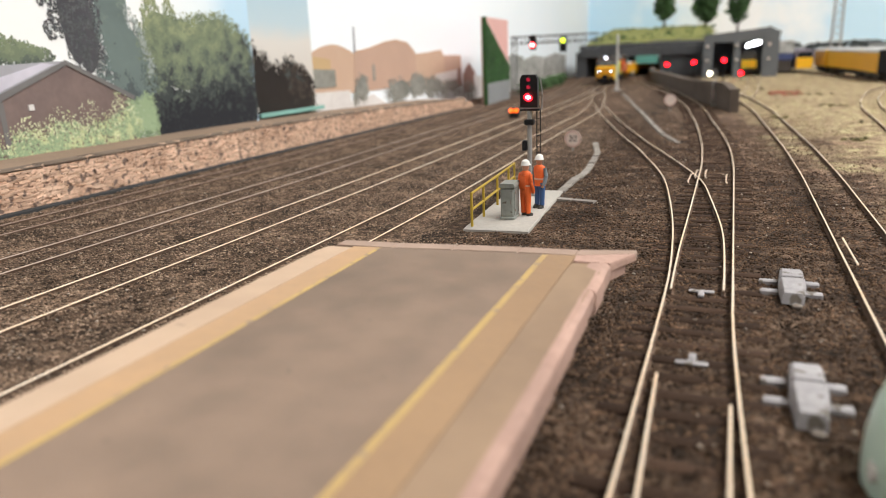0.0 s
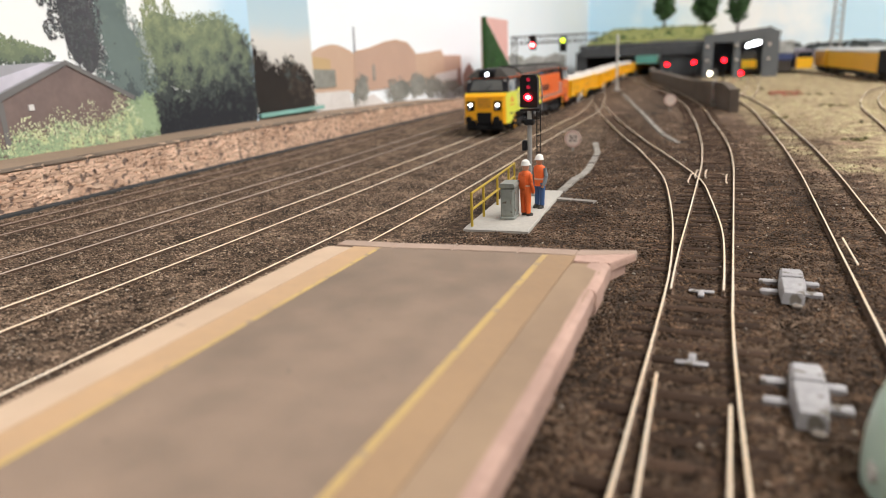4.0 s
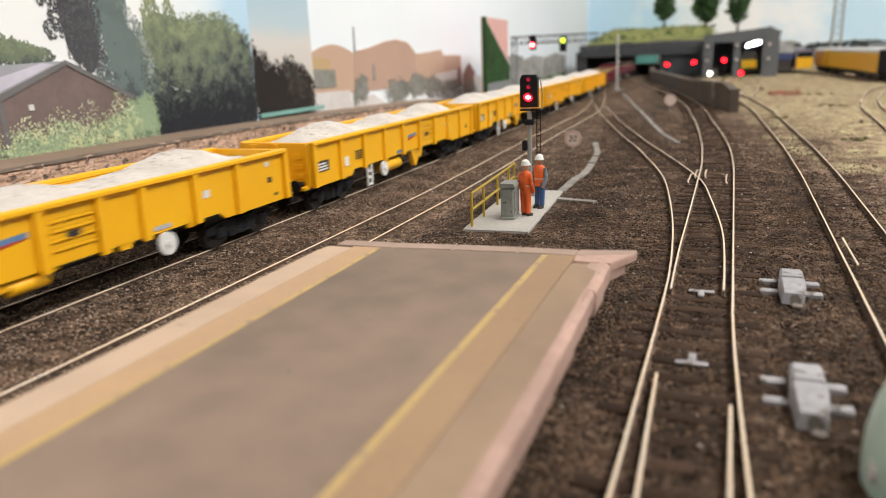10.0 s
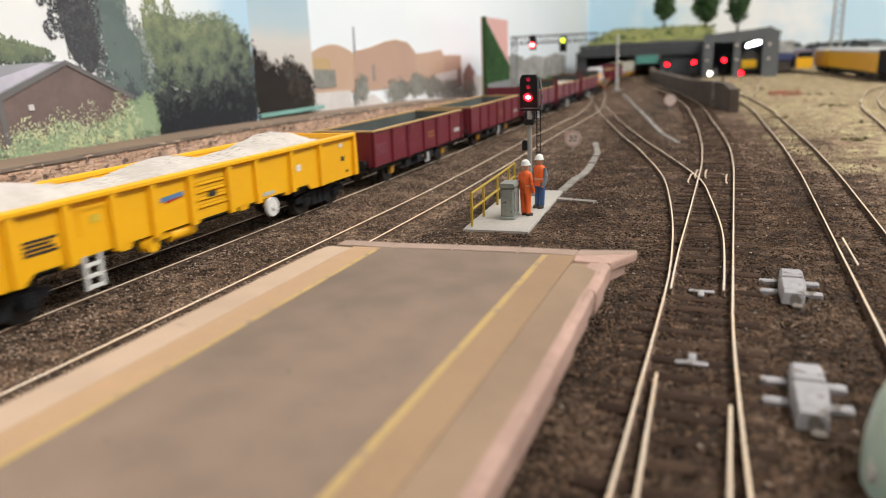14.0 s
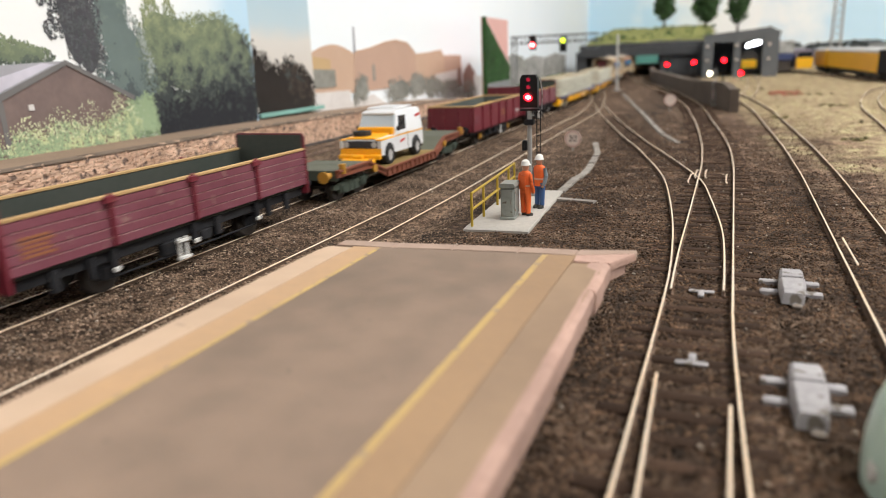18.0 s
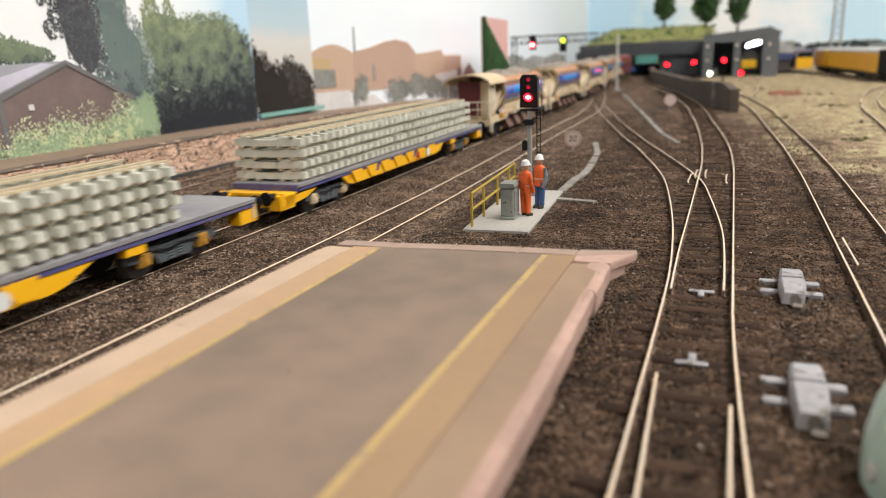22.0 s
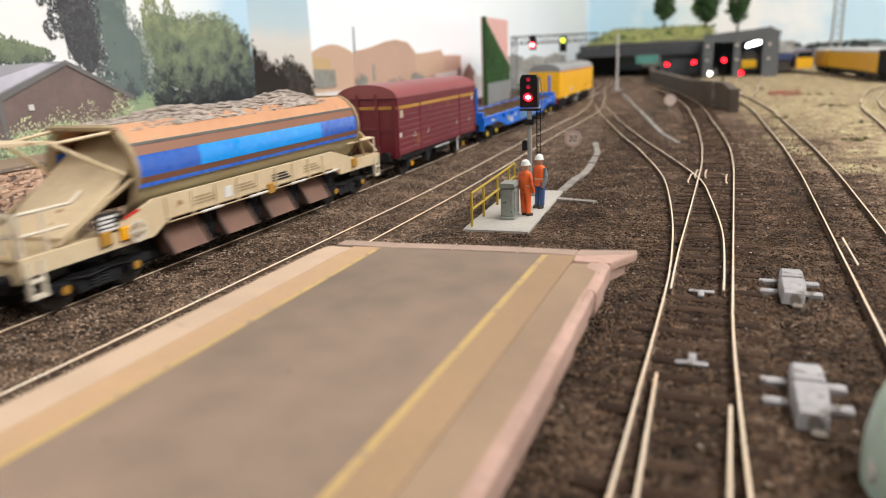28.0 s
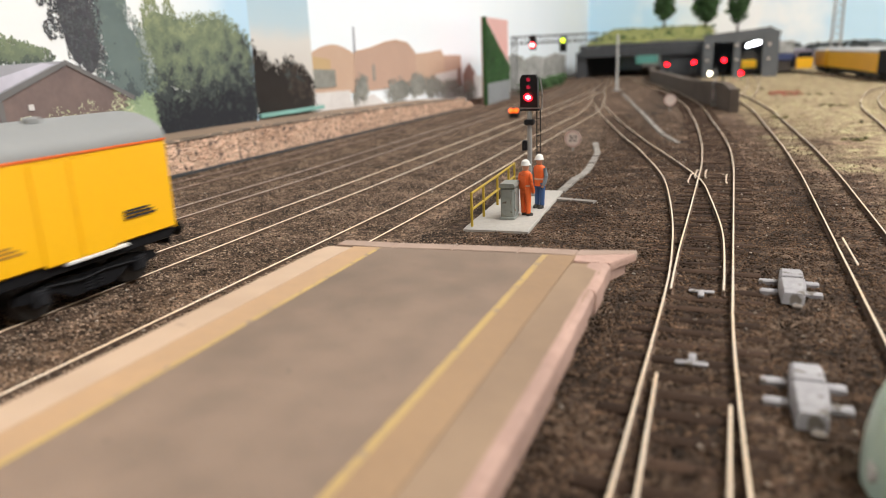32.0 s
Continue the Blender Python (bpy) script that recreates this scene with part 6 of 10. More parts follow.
# ---- train: paints ----
MAT.update({
    "lime": surface("lime", (0.76, 0.79, 0.085), 0.4, second=(0.68, 0.71, 0.07), scale=30, fine=500, amount=0.6, coat=0.15),
    "orange": surface("orange", (0.84, 0.16, 0.02), 0.4, second=(0.74, 0.13, 0.018), scale=30, fine=500, amount=0.6, coat=0.15),
    "warning": surface("warning", (0.9, 0.42, 0.005), 0.42, second=(0.82, 0.36, 0.005), scale=30, fine=500, amount=0.6, coat=0.1),
    "wagon_yellow": surface("wagon_yellow", (0.95, 0.495, 0.008), 0.42, second=(0.87, 0.43, 0.008), scale=25, fine=400, amount=0.6, coat=0.1),
    "loco_black": surface("loco_black", (0.012, 0.012, 0.018), 0.45, second=(0.026, 0.025, 0.029), scale=40, fine=500, amount=0.7, spec=0.15),
    "loco_roof": surface("loco_roof", (0.058, 0.05, 0.044), 0.55, second=(0.034, 0.03, 0.027), scale=40, fine=500, amount=0.7),
    "grey_strip": surface("grey_strip", (0.2, 0.2, 0.19), 0.6, scale=60, amount=0.5),
    "silver": surface("silver", (0.6, 0.6, 0.6), 0.4, 0.2, scale=80, amount=0.3),
    # Cab and windscreen glass: pale reflections are put into the base colours.
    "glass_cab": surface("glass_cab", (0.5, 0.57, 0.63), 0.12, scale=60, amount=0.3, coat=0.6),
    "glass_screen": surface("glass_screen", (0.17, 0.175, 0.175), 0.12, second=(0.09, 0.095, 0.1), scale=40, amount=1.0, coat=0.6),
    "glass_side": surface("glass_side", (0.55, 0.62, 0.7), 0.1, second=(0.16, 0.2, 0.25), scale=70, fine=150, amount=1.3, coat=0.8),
    "glass_dark": surface("glass_dark", (0.03, 0.035, 0.04), 0.12, scale=60, amount=0.3, coat=0.5),
    "maroon": surface("maroon", (0.175, 0.019, 0.034), 0.42, second=(0.13, 0.015, 0.024), scale=40, fine=600, amount=0.8, speck=(0.2, 0.09, 0.08), speck_scale=260, speck_at=0.68),
    "edge_pale": surface("edge_pale", (0.42, 0.25, 0.25), 0.6, second=(0.2, 0.06, 0.07), scale=30, fine=300, amount=1.4),
    "maroon_dusty": surface("maroon_dusty", (0.22, 0.072, 0.098), 0.5, second=(0.13, 0.028, 0.045), scale=40, fine=600, amount=0.8, speck=(0.26, 0.15, 0.14), speck_scale=260, speck_at=0.66),
    # Lighter than the van sides: the roof's pinkish highlight is in this colour.
    "van_roof": surface("van_roof", (0.3, 0.085, 0.09), 0.45, second=(0.22, 0.05, 0.055), scale=30, amount=0.6),
    "inside_grey": surface("inside_grey", (0.1, 0.115, 0.105), 0.8, second=(0.06, 0.07, 0.065), scale=40, fine=500, amount=0.8, bump=0.2),
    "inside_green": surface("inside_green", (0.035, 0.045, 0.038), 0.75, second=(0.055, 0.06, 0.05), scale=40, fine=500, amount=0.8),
    "bare_wood": surface("bare_wood", (0.5, 0.33, 0.15), 0.8, second=(0.4, 0.25, 0.11), scale=60, fine=700, amount=0.8),
    "gravel": surface("gravel", (0.7, 0.65, 0.6), 0.95, second=(0.5, 0.45, 0.41), scale=60, fine=500, amount=0.9, bump=1.0, bump_scale=700),
    "gravel_dark": surface("gravel_dark", (0.46, 0.39, 0.34), 0.95, second=(0.28, 0.24, 0.21), scale=60, fine=500, amount=0.9, bump=1.0, bump_scale=700, island=0.4),
    "disc_concrete": surface("disc_concrete", (0.5, 0.44, 0.38), 0.9, second=(0.34, 0.29, 0.25), scale=60, fine=500, amount=1.0, bump=0.4),
    "deck_green": surface("deck_green", (0.11, 0.115, 0.085), 0.85, second=(0.075, 0.08, 0.06), scale=40, fine=600, amount=0.8, bump=0.3, vary=0.12),
    "deck_ochre": surface("deck_ochre", (0.24, 0.16, 0.05), 0.85, second=(0.16, 0.11, 0.04), scale=50, fine=600, amount=0.8, bump=0.3),
    "rust_side": surface("rust_side", (0.24, 0.07, 0.035), 0.75, second=(0.16, 0.05, 0.03), scale=50, fine=600, amount=0.9),
    "bogie_green": surface("bogie_green", (0.055, 0.075, 0.055), 0.75, second=(0.04, 0.05, 0.038), scale=60, amount=0.8),
    "buffer_ochre": surface("buffer_ochre", (0.5, 0.25, 0.03), 0.6, scale=60, amount=0.5),
    "cement": surface("cement", (0.68, 0.67, 0.58), 0.85, second=(0.5, 0.5, 0.43), scale=90, fine=700, amount=0.7, bump=0.15, vary=0.1),
    "batten": surface("batten", (0.55, 0.45, 0.3), 0.8, scale=80, amount=0.5),
    "deck_blue_grey": surface("deck_blue_grey", (0.3, 0.29, 0.28), 0.75, second=(0.17, 0.165, 0.19), scale=40, amount=0.8),
    "sole_blue": surface("sole_blue", (0.045, 0.045, 0.2), 0.6, second=(0.12, 0.11, 0.2), scale=60, amount=1.0),
    "bogie_grey": surface("bogie_grey", (0.085, 0.095, 0.105), 0.7, second=(0.07, 0.08, 0.085), scale=60, amount=0.8),
    "khaki": surface("khaki", (0.52, 0.45, 0.27), 0.55, second=(0.4, 0.33, 0.19), scale=35, fine=400, amount=0.9),
    "cream": surface("cream", (0.68, 0.55, 0.37), 0.6, second=(0.54, 0.41, 0.25), scale=35, fine=400, amount=0.9, speck=(0.3, 0.15, 0.07), speck_scale=160, speck_at=0.68),
    "cream_dark": surface("cream_dark", (0.42, 0.32, 0.19), 0.7, second=(0.26, 0.19, 0.11), scale=40, fine=400, amount=0.9),
    "hopper_rim": surface("hopper_rim", (0.6, 0.31, 0.16), 0.5, second=(0.46, 0.22, 0.115), scale=30, fine=300, amount=0.8),
    "hopper_blue": surface("hopper_blue", (0.02, 0.125, 0.6), 0.28, second=(0.04, 0.125, 0.5), scale=20, fine=300, amount=0.9, coat=0.8),
    "hopper_cyan": surface("hopper_cyan", (0.003, 0.36, 1.0), 0.26, second=(0.006, 0.28, 0.9), scale=20, fine=300, amount=0.6, coat=0.8),
    "hopper_stripe": surface("hopper_stripe", (0.27, 0.12, 0.07), 0.5, scale=30, amount=0.6),
    "chute_edge": surface("chute_edge", (0.085, 0.05, 0.038), 0.75, second=(0.05, 0.032, 0.026), scale=60, amount=0.8),
    "rod_steel": surface("rod_steel", (0.8, 0.77, 0.72), 0.3, second=(0.6, 0.56, 0.5), scale=60, amount=0.5, metal=0.2),
    "chute": surface("chute", (0.2, 0.1, 0.068), 0.7, second=(0.1, 0.055, 0.04), scale=50, amount=0.8),
    "hopper_white": surface("hopper_white", (0.7, 0.64, 0.54), 0.6, second=(0.55, 0.45, 0.34), scale=60, amount=0.8),
    "cabin_red": surface("cabin_red", (0.15, 0.025, 0.03), 0.6, scale=60, amount=0.6),
    "flat_blue": surface("flat_blue", (0.006, 0.17, 0.78), 0.4, second=(0.008, 0.14, 0.66), scale=30, fine=400, amount=0.6, coat=0.1),
    "plank": surface("plank", (0.19, 0.115, 0.06), 0.8, second=(0.14, 0.085, 0.045), scale=40, fine=500, amount=0.8, bump=0.2, vary=0.12),
    "gold": surface("gold", (0.56, 0.28, 0.06), 0.5, scale=60, amount=0.4),
    "gold_dim": surface("gold_dim", (0.34, 0.13, 0.06), 0.5, scale=60, amount=0.5),
    "pale_yellow": surface("pale_yellow", (0.75, 0.56, 0.06), 0.5, scale=60, amount=0.4),
    "panel_green": surface("panel_green", (0.3, 0.42, 0.2), 0.5, scale=60, amount=0.4),
    "mark_dark": surface("mark_dark", (0.03, 0.03, 0.035), 0.5, scale=80, amount=0.3),
    "mark_red": surface("mark_red", (0.6, 0.04, 0.03), 0.5, scale=80, amount=0.3),
    "mark_blue": surface("mark_blue", (0.12, 0.25, 0.45), 0.5, scale=80, amount=0.3),
    "tyre": surface("tyre", (0.025, 0.025, 0.025), 0.8, scale=100, amount=0.4),
    "van_white": surface("van_white", (0.86, 0.88, 0.91), 0.35, scale=60, amount=0.15, coat=0.3),
    "van_yellow": surface("van_yellow", (1.0, 0.53, 0.006), 0.4, second=(0.95, 0.48, 0.006), scale=14, fine=300, amount=0.6, coat=0.15),
    "van_grey": surface("van_grey", (0.28, 0.285, 0.285), 0.65, second=(0.235, 0.24, 0.24), scale=20, amount=0.6),
})



def wheel_mesh(r):
    m = Mesh()
    for sx in (-1, 1):
        m.cyl((sx * 8.9, 0, 0), r, 2.0, "x", 22)
        m.cyl((sx * 7.7, 0, 0), r + 0.7, 0.6, "x", 22)
        m.cyl((sx * 10.0, 0, 0), r * 0.4, 0.9, "x", 12)
        for k in range(3):
            a = 2.094 * k
            m.cyl((sx * 9.95, r * 0.62 * math.cos(a), r * 0.62 * math.sin(a)), r * 0.13, 0.3, "x", 8)
    m.cyl((0, 0, 0), 1.0, 23, "x", 10)
    return m.data("wheelset", MAT["wheel_dark"])


MAT["wheel_dark"] = surface("wheel_dark", (0.075, 0.066, 0.06), 0.5, 0.5, second=(0.045, 0.04, 0.036), scale=150, amount=0.7)
WHEEL_ME = {6.2: wheel_mesh(6.2), 6.9: wheel_mesh(6.9)}


def wheelset(parent, y, r=6.2):
    ob = part("wheelset", WHEEL_ME[r], None, parent, "dark steel wheelset")
    ob.matrix_local = Matrix.Translation((0, y * MM, r * MM))
    return ob


def bogie(v, y, wb=26.0, frame_mat="dark_frame", box_mat=None, r=6.2, half=11.4, axles=2, style=0):
    """A bogie: transom, cast side frames, axle boxes, springs and wheelsets."""
    f = MAT[frame_mat]
    span = wb * (axles - 1)
    b = part("bogie", Mesh().box(-half + 1, half - 1, y - 5, y + 5, 5.2, 9.6, 0.6).box(-3, 3, y - 6, y + 6, 9.6, 11.5, 0.4), f, v)
    ys = [y - span / 2 + wb * k for k in range(axles)]
    for sx in (-1, 1):
        m = Mesh()
        poly = [(y - span / 2 - 7.5, 6.2), (y - span / 2 - 7, 8.2), (y - span / 2 + 5, 9.6), (y - 6, 9.0), (y + 6, 9.0), (y + span / 2 - 5, 9.6), (y + span / 2 + 7, 8.2), (y + span / 2 + 7.5, 6.2),
                (y + span / 2 + 3.5, 5.6), (y + span / 2 - 4, 6.4), (y + 7, 3.2), (y - 7, 3.2), (y - span / 2 + 4, 6.4), (y - span / 2 - 3.5, 5.6)]
        m.prism(poly, "x", sx * half - 0.8, sx * half + 0.8)
        part("side_frame", m, f, b)
        for ya in ys:
            part("axle_box", Mesh().box(sx * half - 1.6, sx * half + 1.6, ya - 2.3, ya + 2.3, 3.6, 8.4, 0.5).cyl((sx * (half + 1.5), ya, 6.0), 1.5, 1.2, "x", 12), MAT[box_mat] if box_mat else f, b)
        for dy in (-2.2, 2.2):
            rings = [(1.0 if k % 2 else 1.6, 3.9 + 0.45 * k) for k in range(12)]
            part("spring", Mesh().loft([[(sx * half + q * math.cos(2 * math.pi * i / 10), y + dy + q * math.sin(2 * math.pi * i / 10), z) for i in range(10)] for q, z in rings]), f, b)
        if style:
            part("brake_hose", Mesh().tube([(sx * (half + 1.2), y - span / 2, 8.6), (sx * (half + 1.8), y - 4, 7.4), (sx * (half + 1.5), y + 4, 8.0), (sx * (half + 1.2), y + span / 2, 7)], 0.35, 5), MAT["black_plastic"], b)
    for ya in ys:
        wheelset(b, ya, r)
    return b


def axle_guard(v, y, mat="dark_frame", z=13.0, box_mat=None, r=6.2):
    """A two-axle wagon's suspension at one axle."""
    f = MAT[mat]
    for sx in (-1, 1):
        g = part("axle_guard", Mesh().prism([(y - 6.5, z), (y - 3.2, 4.4), (y - 1.8, 4.4), (y - 1.8, 9), (y + 1.8, 9), (y + 1.8, 4.4), (y + 3.2, 4.4), (y + 6.5, z)], "x", sx * 11.2 - 0.4, sx * 11.2 + 0.4), f, v)
        part("axle_box", Mesh().box(sx * 11.8 - 1.4, sx * 11.8 + 1.4, y - 2.0, y + 2.0, 4.2, 8.2, 0.4), MAT[box_mat] if box_mat else f, g)
        leaf = Mesh()
        for k in range(4):
            w = 8.5 - 1.7 * k
            leaf.prism([(y - w, 10.2 - 0.2), (y, 8.4 + 0.55 * k - 0.2), (y + w, 10.2 - 0.2), (y + w, 10.6 - 0.2), (y, 8.95 + 0.55 * k - 0.2), (y - w, 10.6 - 0.2)], "x", sx * 12.4 - 0.8, sx * 12.4 + 0.8)
        part("leaf_spring", leaf, f, g)
    wheelset(v, y, r)


def buffers(v, L, mat="dark_frame", z=13.6, head="dark_frame"):
    for e in (-1, 1):
        y = e * L / 2
        for sx in (-1, 1):
            part("buffer", Mesh().cyl((sx * 11.3, y + e * 1.5, z), 1.5, 3.2, "y", 12).cyl((sx * 11.3, y + e * 4.0, z), 0.9, 2.4, "y", 10).cyl((sx * 11.3, y + e * 5.4, z), 2.7, 0.8, "y", 16), MAT[head], v)
        part("coupling", Mesh().box(-1.0, 1.0, min(y, y + e * 9.5), max(y, y + e * 9.5), 6.6, 8.0, 0.2).box(-3.6, 3.6, y + e * 7.5 - 0.5, y + e * 7.5 + 0.5, 5.8, 8.6, 0.2), MAT["black_plastic"], v)


def bars(v, x, y0, y1, z0, z1, n, mat, label="", parent=None):
    """Plain bars in place of writing on the camera side."""
    m = Mesh()
    w = (y1 - y0) / n
    for k in range(n):
        m.box(x, x + 0.12, y0 + w * k + w * 0.1, y0 + w * k + w * (0.55 + 0.12 * (k % 2)), z0, z1)
    return part("marking", m, MAT[mat], parent or v, label)


def rows_of_bars(v, x, y0, y1, z0, z1, n, mat, label=""):
    m = Mesh()
    h = (z1 - z0) / n
    for k in range(n):
        m.box(x, x + 0.1, y0, y1 - (y1 - y0) * 0.2 * ((k * 7) % 3) / 2, z0 + h * k, z0 + h * (k + 0.6))
    return part("marking", m, MAT[mat], v, label)


def plate(v, x, y0, y1, z0, z1, mat, label=""):
    return part("marking", Mesh().box(x, x + 0.12, y0, y1, z0, z1), MAT[mat], v, label)


def heap(v, x0, x1, y0, y1, z0, humps, mat, seed, name="load", lumps=0, label=""):
    """A heaped load: an uneven surface with humps (y, height, spread)."""
    m = Mesh()
    nx_, ny_ = 22, int((y1 - y0) / 1.4)
    for j in range(ny_ + 1):
        y = y0 + (y1 - y0) * j / ny_
        for i in range(nx_ + 1):
            x = x0 + (x1 - x0) * i / nx_
            e = 1 - (2 * (x - x0) / (x1 - x0) - 1) ** 2
            z = z0 + sum(hh * math.exp(-((y - yy) / sp) ** 2) for yy, hh, sp in humps) * (0.25 + 0.75 * e)
            z += 0.55 * noise.fractal(Vector((x / 5, y / 5, seed)), 0.7, 2.0, 4)
            m.v.append((x, y, z))
    w = nx_ + 1
    m.f = [(j * w + i, j * w + i + 1, (j + 1) * w + i + 1, (j + 1) * w + i) for j in range(ny_) for i in range(nx_)]
    if lumps:
        rng = random.Random(seed)
        base = list(m.v)
        for _ in range(lumps):
            p = rng.choice(base)
            big = mat == "gravel_dark"
            m.lump((p[0] * 0.94, p[1], p[2] + (0.3 if big else 0.1)), rng.uniform(0.45, 1.25) if big else rng.uniform(0.3, 0.7), 5, 0.85 if big else 0.6, 0.45)
    return part(name, m, MAT[mat], v, label)


def join_train(v, start, length):
    TRAIN.append((v, start, length))
    return v


GROUP = "vehicles of the engineering train"


# ---- locomotive ----
def locomotive():
    L = 270.0
    v = thing("locomotive", "lime and orange diesel locomotive with black roof and yellow nose", "locomotive")
    o = -L / 2
    half = L / 2

    def flip(poly, e):
        return [(e * y, z) for y, z in poly]

    fr = part("underframe", Mesh().box(-12, 12, o + 6, -o - 6, 10.5, 17.0, 0.5).box(-16.2, 16.2, o + 34, -o - 34, 16.2, 19.6, 0.3), MAT["loco_black"], v)
    tank = part("fuel_tank", Mesh().prism([(-14.5, 14), (-15.5, 8), (-12, 3.4), (12, 3.4), (15.5, 8), (14.5, 14)], "y", -34, 30), MAT["loco_black"], v)
    part("tank_valve", Mesh().cyl((15, -25, 8.5), 1.6, 1.5, "x", 12), MAT["silver"], tank)
    for y in (o + 51, -o - 51):
        bogie(v, y, 25.0, "dark_frame", None, 6.9, 12.2, 3)
        b = Mesh()
        for k in (-1, 0, 1):
            b.box(13.2, 14.0, y + 25 * k - 1.4, y + 25 * k + 1.4, 4.6, 7.4, 0.3)
        for k in (-1, 0, 1):
            part("axle_cap", Mesh().box(13.8, 14.3, y + 25 * k - 1.3, y + 25 * k + 1.3, 5.2, 6.6, 0.2), MAT["silver"], v)
    # side valances, front half lime and rear half orange
    part("valance", Mesh().prism([(o + 34, 16.6), (o + 34, 20.0), (0 - 1, 20.0), (-4.5, 16.6)], "x", 16.3, 17.2).prism([(o + 34, 16.6), (o + 34, 20.0), (0 - 1, 20.0), (-4.5, 16.6)], "x", -17.2, -16.3), MAT["lime"], v, "lime side valance")
    part("valance", Mesh().prism([(-4.4, 16.6), (-0.9, 20.0), (-o - 34, 20.0), (-o - 34, 16.6)], "x", 16.3, 17.2).prism([(-4.4, 16.6), (-0.9, 20.0), (-o - 34, 20.0), (-o - 34, 16.6)], "x", -17.2, -16.3), MAT["orange"], v, "orange side valance")
    part("walkway", Mesh().box(-17.0, 17.0, o + 34, -o - 34, 20.05, 21.2, 0.2), MAT["grey_strip"], v, "grey walkway strip")
    # engine hood
    part("hood_lower", Mesh().prism([(o + 40, 21.2), (o + 40, 33.4), (o + 62, 35.6), (o + 100, 40.4), (-o - 139, 41.6), (-o - 143, 21.2)], "x", -14.6, 14.6), MAT["lime"], v, "lime engine hood side")
    part("hood_lower", Mesh().prism([(-o - 142.9, 21.2), (-o - 138.9, 41.6), (-o - 40, 41.6), (-o - 40, 21.2)], "x", -14.6, 14.6), MAT["orange"], v, "orange engine hood side")
    part("hood_upper", Mesh().prism([(o + 40, 33.4), (o + 40, 46), (-o - 40, 46), (-o - 40, 41.7), (-o - 139, 41.7), (o + 100, 40.5), (o + 62, 35.7)], "x", -14.3, 14.3), MAT["loco_black"], v, "black upper hood")
    part("roof", Mesh().prism([(-14.9, 45.6), (-14.9, 46.4), (-9.5, 50.6), (9.5, 50.6), (14.9, 46.4), (14.9, 45.6)], "y", o + 40, -o - 40), MAT["loco_roof"], v, "dark grey roof with bevelled edges")
    part("roof_line", Mesh().box(14.9, 15.2, o + 40, -o - 40, 45.9, 46.35), MAT["orange"], v, "thin orange roof line")
    part("radiator_hood", Mesh().prism([(-14.4, 40.2), (-17.2, 43.2), (-17.2, 45.6), (-10.2, 51.4), (10.2, 51.4), (17.2, 45.6), (17.2, 43.2), (14.4, 40.2)], "y", o + 57, o + 119), MAT["loco_roof"], v, "flared dark radiator housing")
    part("roof_step", Mesh().prism([(-16.9, 44.0), (-16.9, 44.9), (-10, 49.4), (10, 49.4), (16.9, 44.9), (16.9, 44.0)], "y", o + 42, o + 56.9), MAT["loco_roof"], v, "low roof section behind the cab")
    part("roof_step_line", Mesh().box(16.85, 17.1, o + 42, o + 56.9, 44.1, 44.6), MAT["orange"], v, "thin orange roof line")
    for k in range(2):
        part("brake_door", Mesh().box(14.3, 14.7, o + 42 + 7.4 * k, o + 48.6 + 7.4 * k, 34.6, 43.2, 0.2), MAT["loco_black"], v, "black equipment door")
    grille = Mesh()
    for k in range(20):
        grille.box(14.6, 15.6, o + 59 + 3 * k, o + 60.4 + 3 * k, 40.9, 42.6)
    part("radiator_grille", grille, MAT["black_plastic"], v)
    for k in range(5):
        part("lifting_lug", Mesh().box(17.0, 17.5, o + 60 + 13 * k, o + 62 + 13 * k, 44.6, 45.6, 0.1).box(10.4, 11.6, o + 64 + 13 * k, o + 65.6 + 13 * k, 50.2, 50.9, 0.1), MAT["silver"], v, "small pale lug")
    for k in range(8):
        part("lifting_lug", Mesh().box(12.0, 12.9, o + 134 + 13 * k, o + 136 + 13 * k, 48.3, 49.2, 0.1), MAT["silver"], v)
        part("roof_seam", Mesh().prism([(-14.95, 46.42), (-9.55, 50.66), (9.55, 50.66), (14.95, 46.42), (14.95, 46.3), (-14.95, 46.3)], "y", o + 130 + 13 * k, o + 130.5 + 13 * k), MAT["black_plastic"], v)
    for yy in (o + 132, o + 140):
        part("tail_plate", Mesh().box(14.4, 15.3, yy, yy + 1.8, 42.2, 44.2, 0.1), MAT["mark_blue"], v, "small pale blue plate")
    part("radiator_edge", Mesh().box(17.15, 17.4, o + 57, o + 119, 45.3, 45.75), MAT["orange"], v, "thin orange edge line")
    for y in (o + 70, o + 90, o + 108):
        part("roof_fan", Mesh().cyl((0, y, 51.7), 7.6, 0.9, "z", 24).cyl((0, y, 52.2), 2.0, 0.8, "z", 12), MAT["black_plastic"], v)
    part("exhaust", Mesh().box(-4, 4, 16, 34, 50.6, 52.2, 0.6), MAT["black_plastic"], v)
    for k in range(6):
        part("roof_hatch", Mesh().box(-8.4, 8.4, -2 + 17 * k, 12 + 17 * k, 50.62, 51.0, 0.15), MAT["loco_roof"], v) if k not in (1, 2) else None
    for k in range(17):
        y0 = o + 46 + 11.1 * k
        zt = float(np.interp(y0, [o + 40, o + 62, o + 100], [32.0, 33.6, 38.6])) if k < 6 else 39.8
        lm = MAT["lime"] if y0 < -9 else MAT["orange"]
        if abs(y0 + 4) < 5:
            continue
        part("hood_door", Mesh().box(14.6, 15.0, y0, y0 + 9.6, 22.4, zt, 0.15), lm, v)
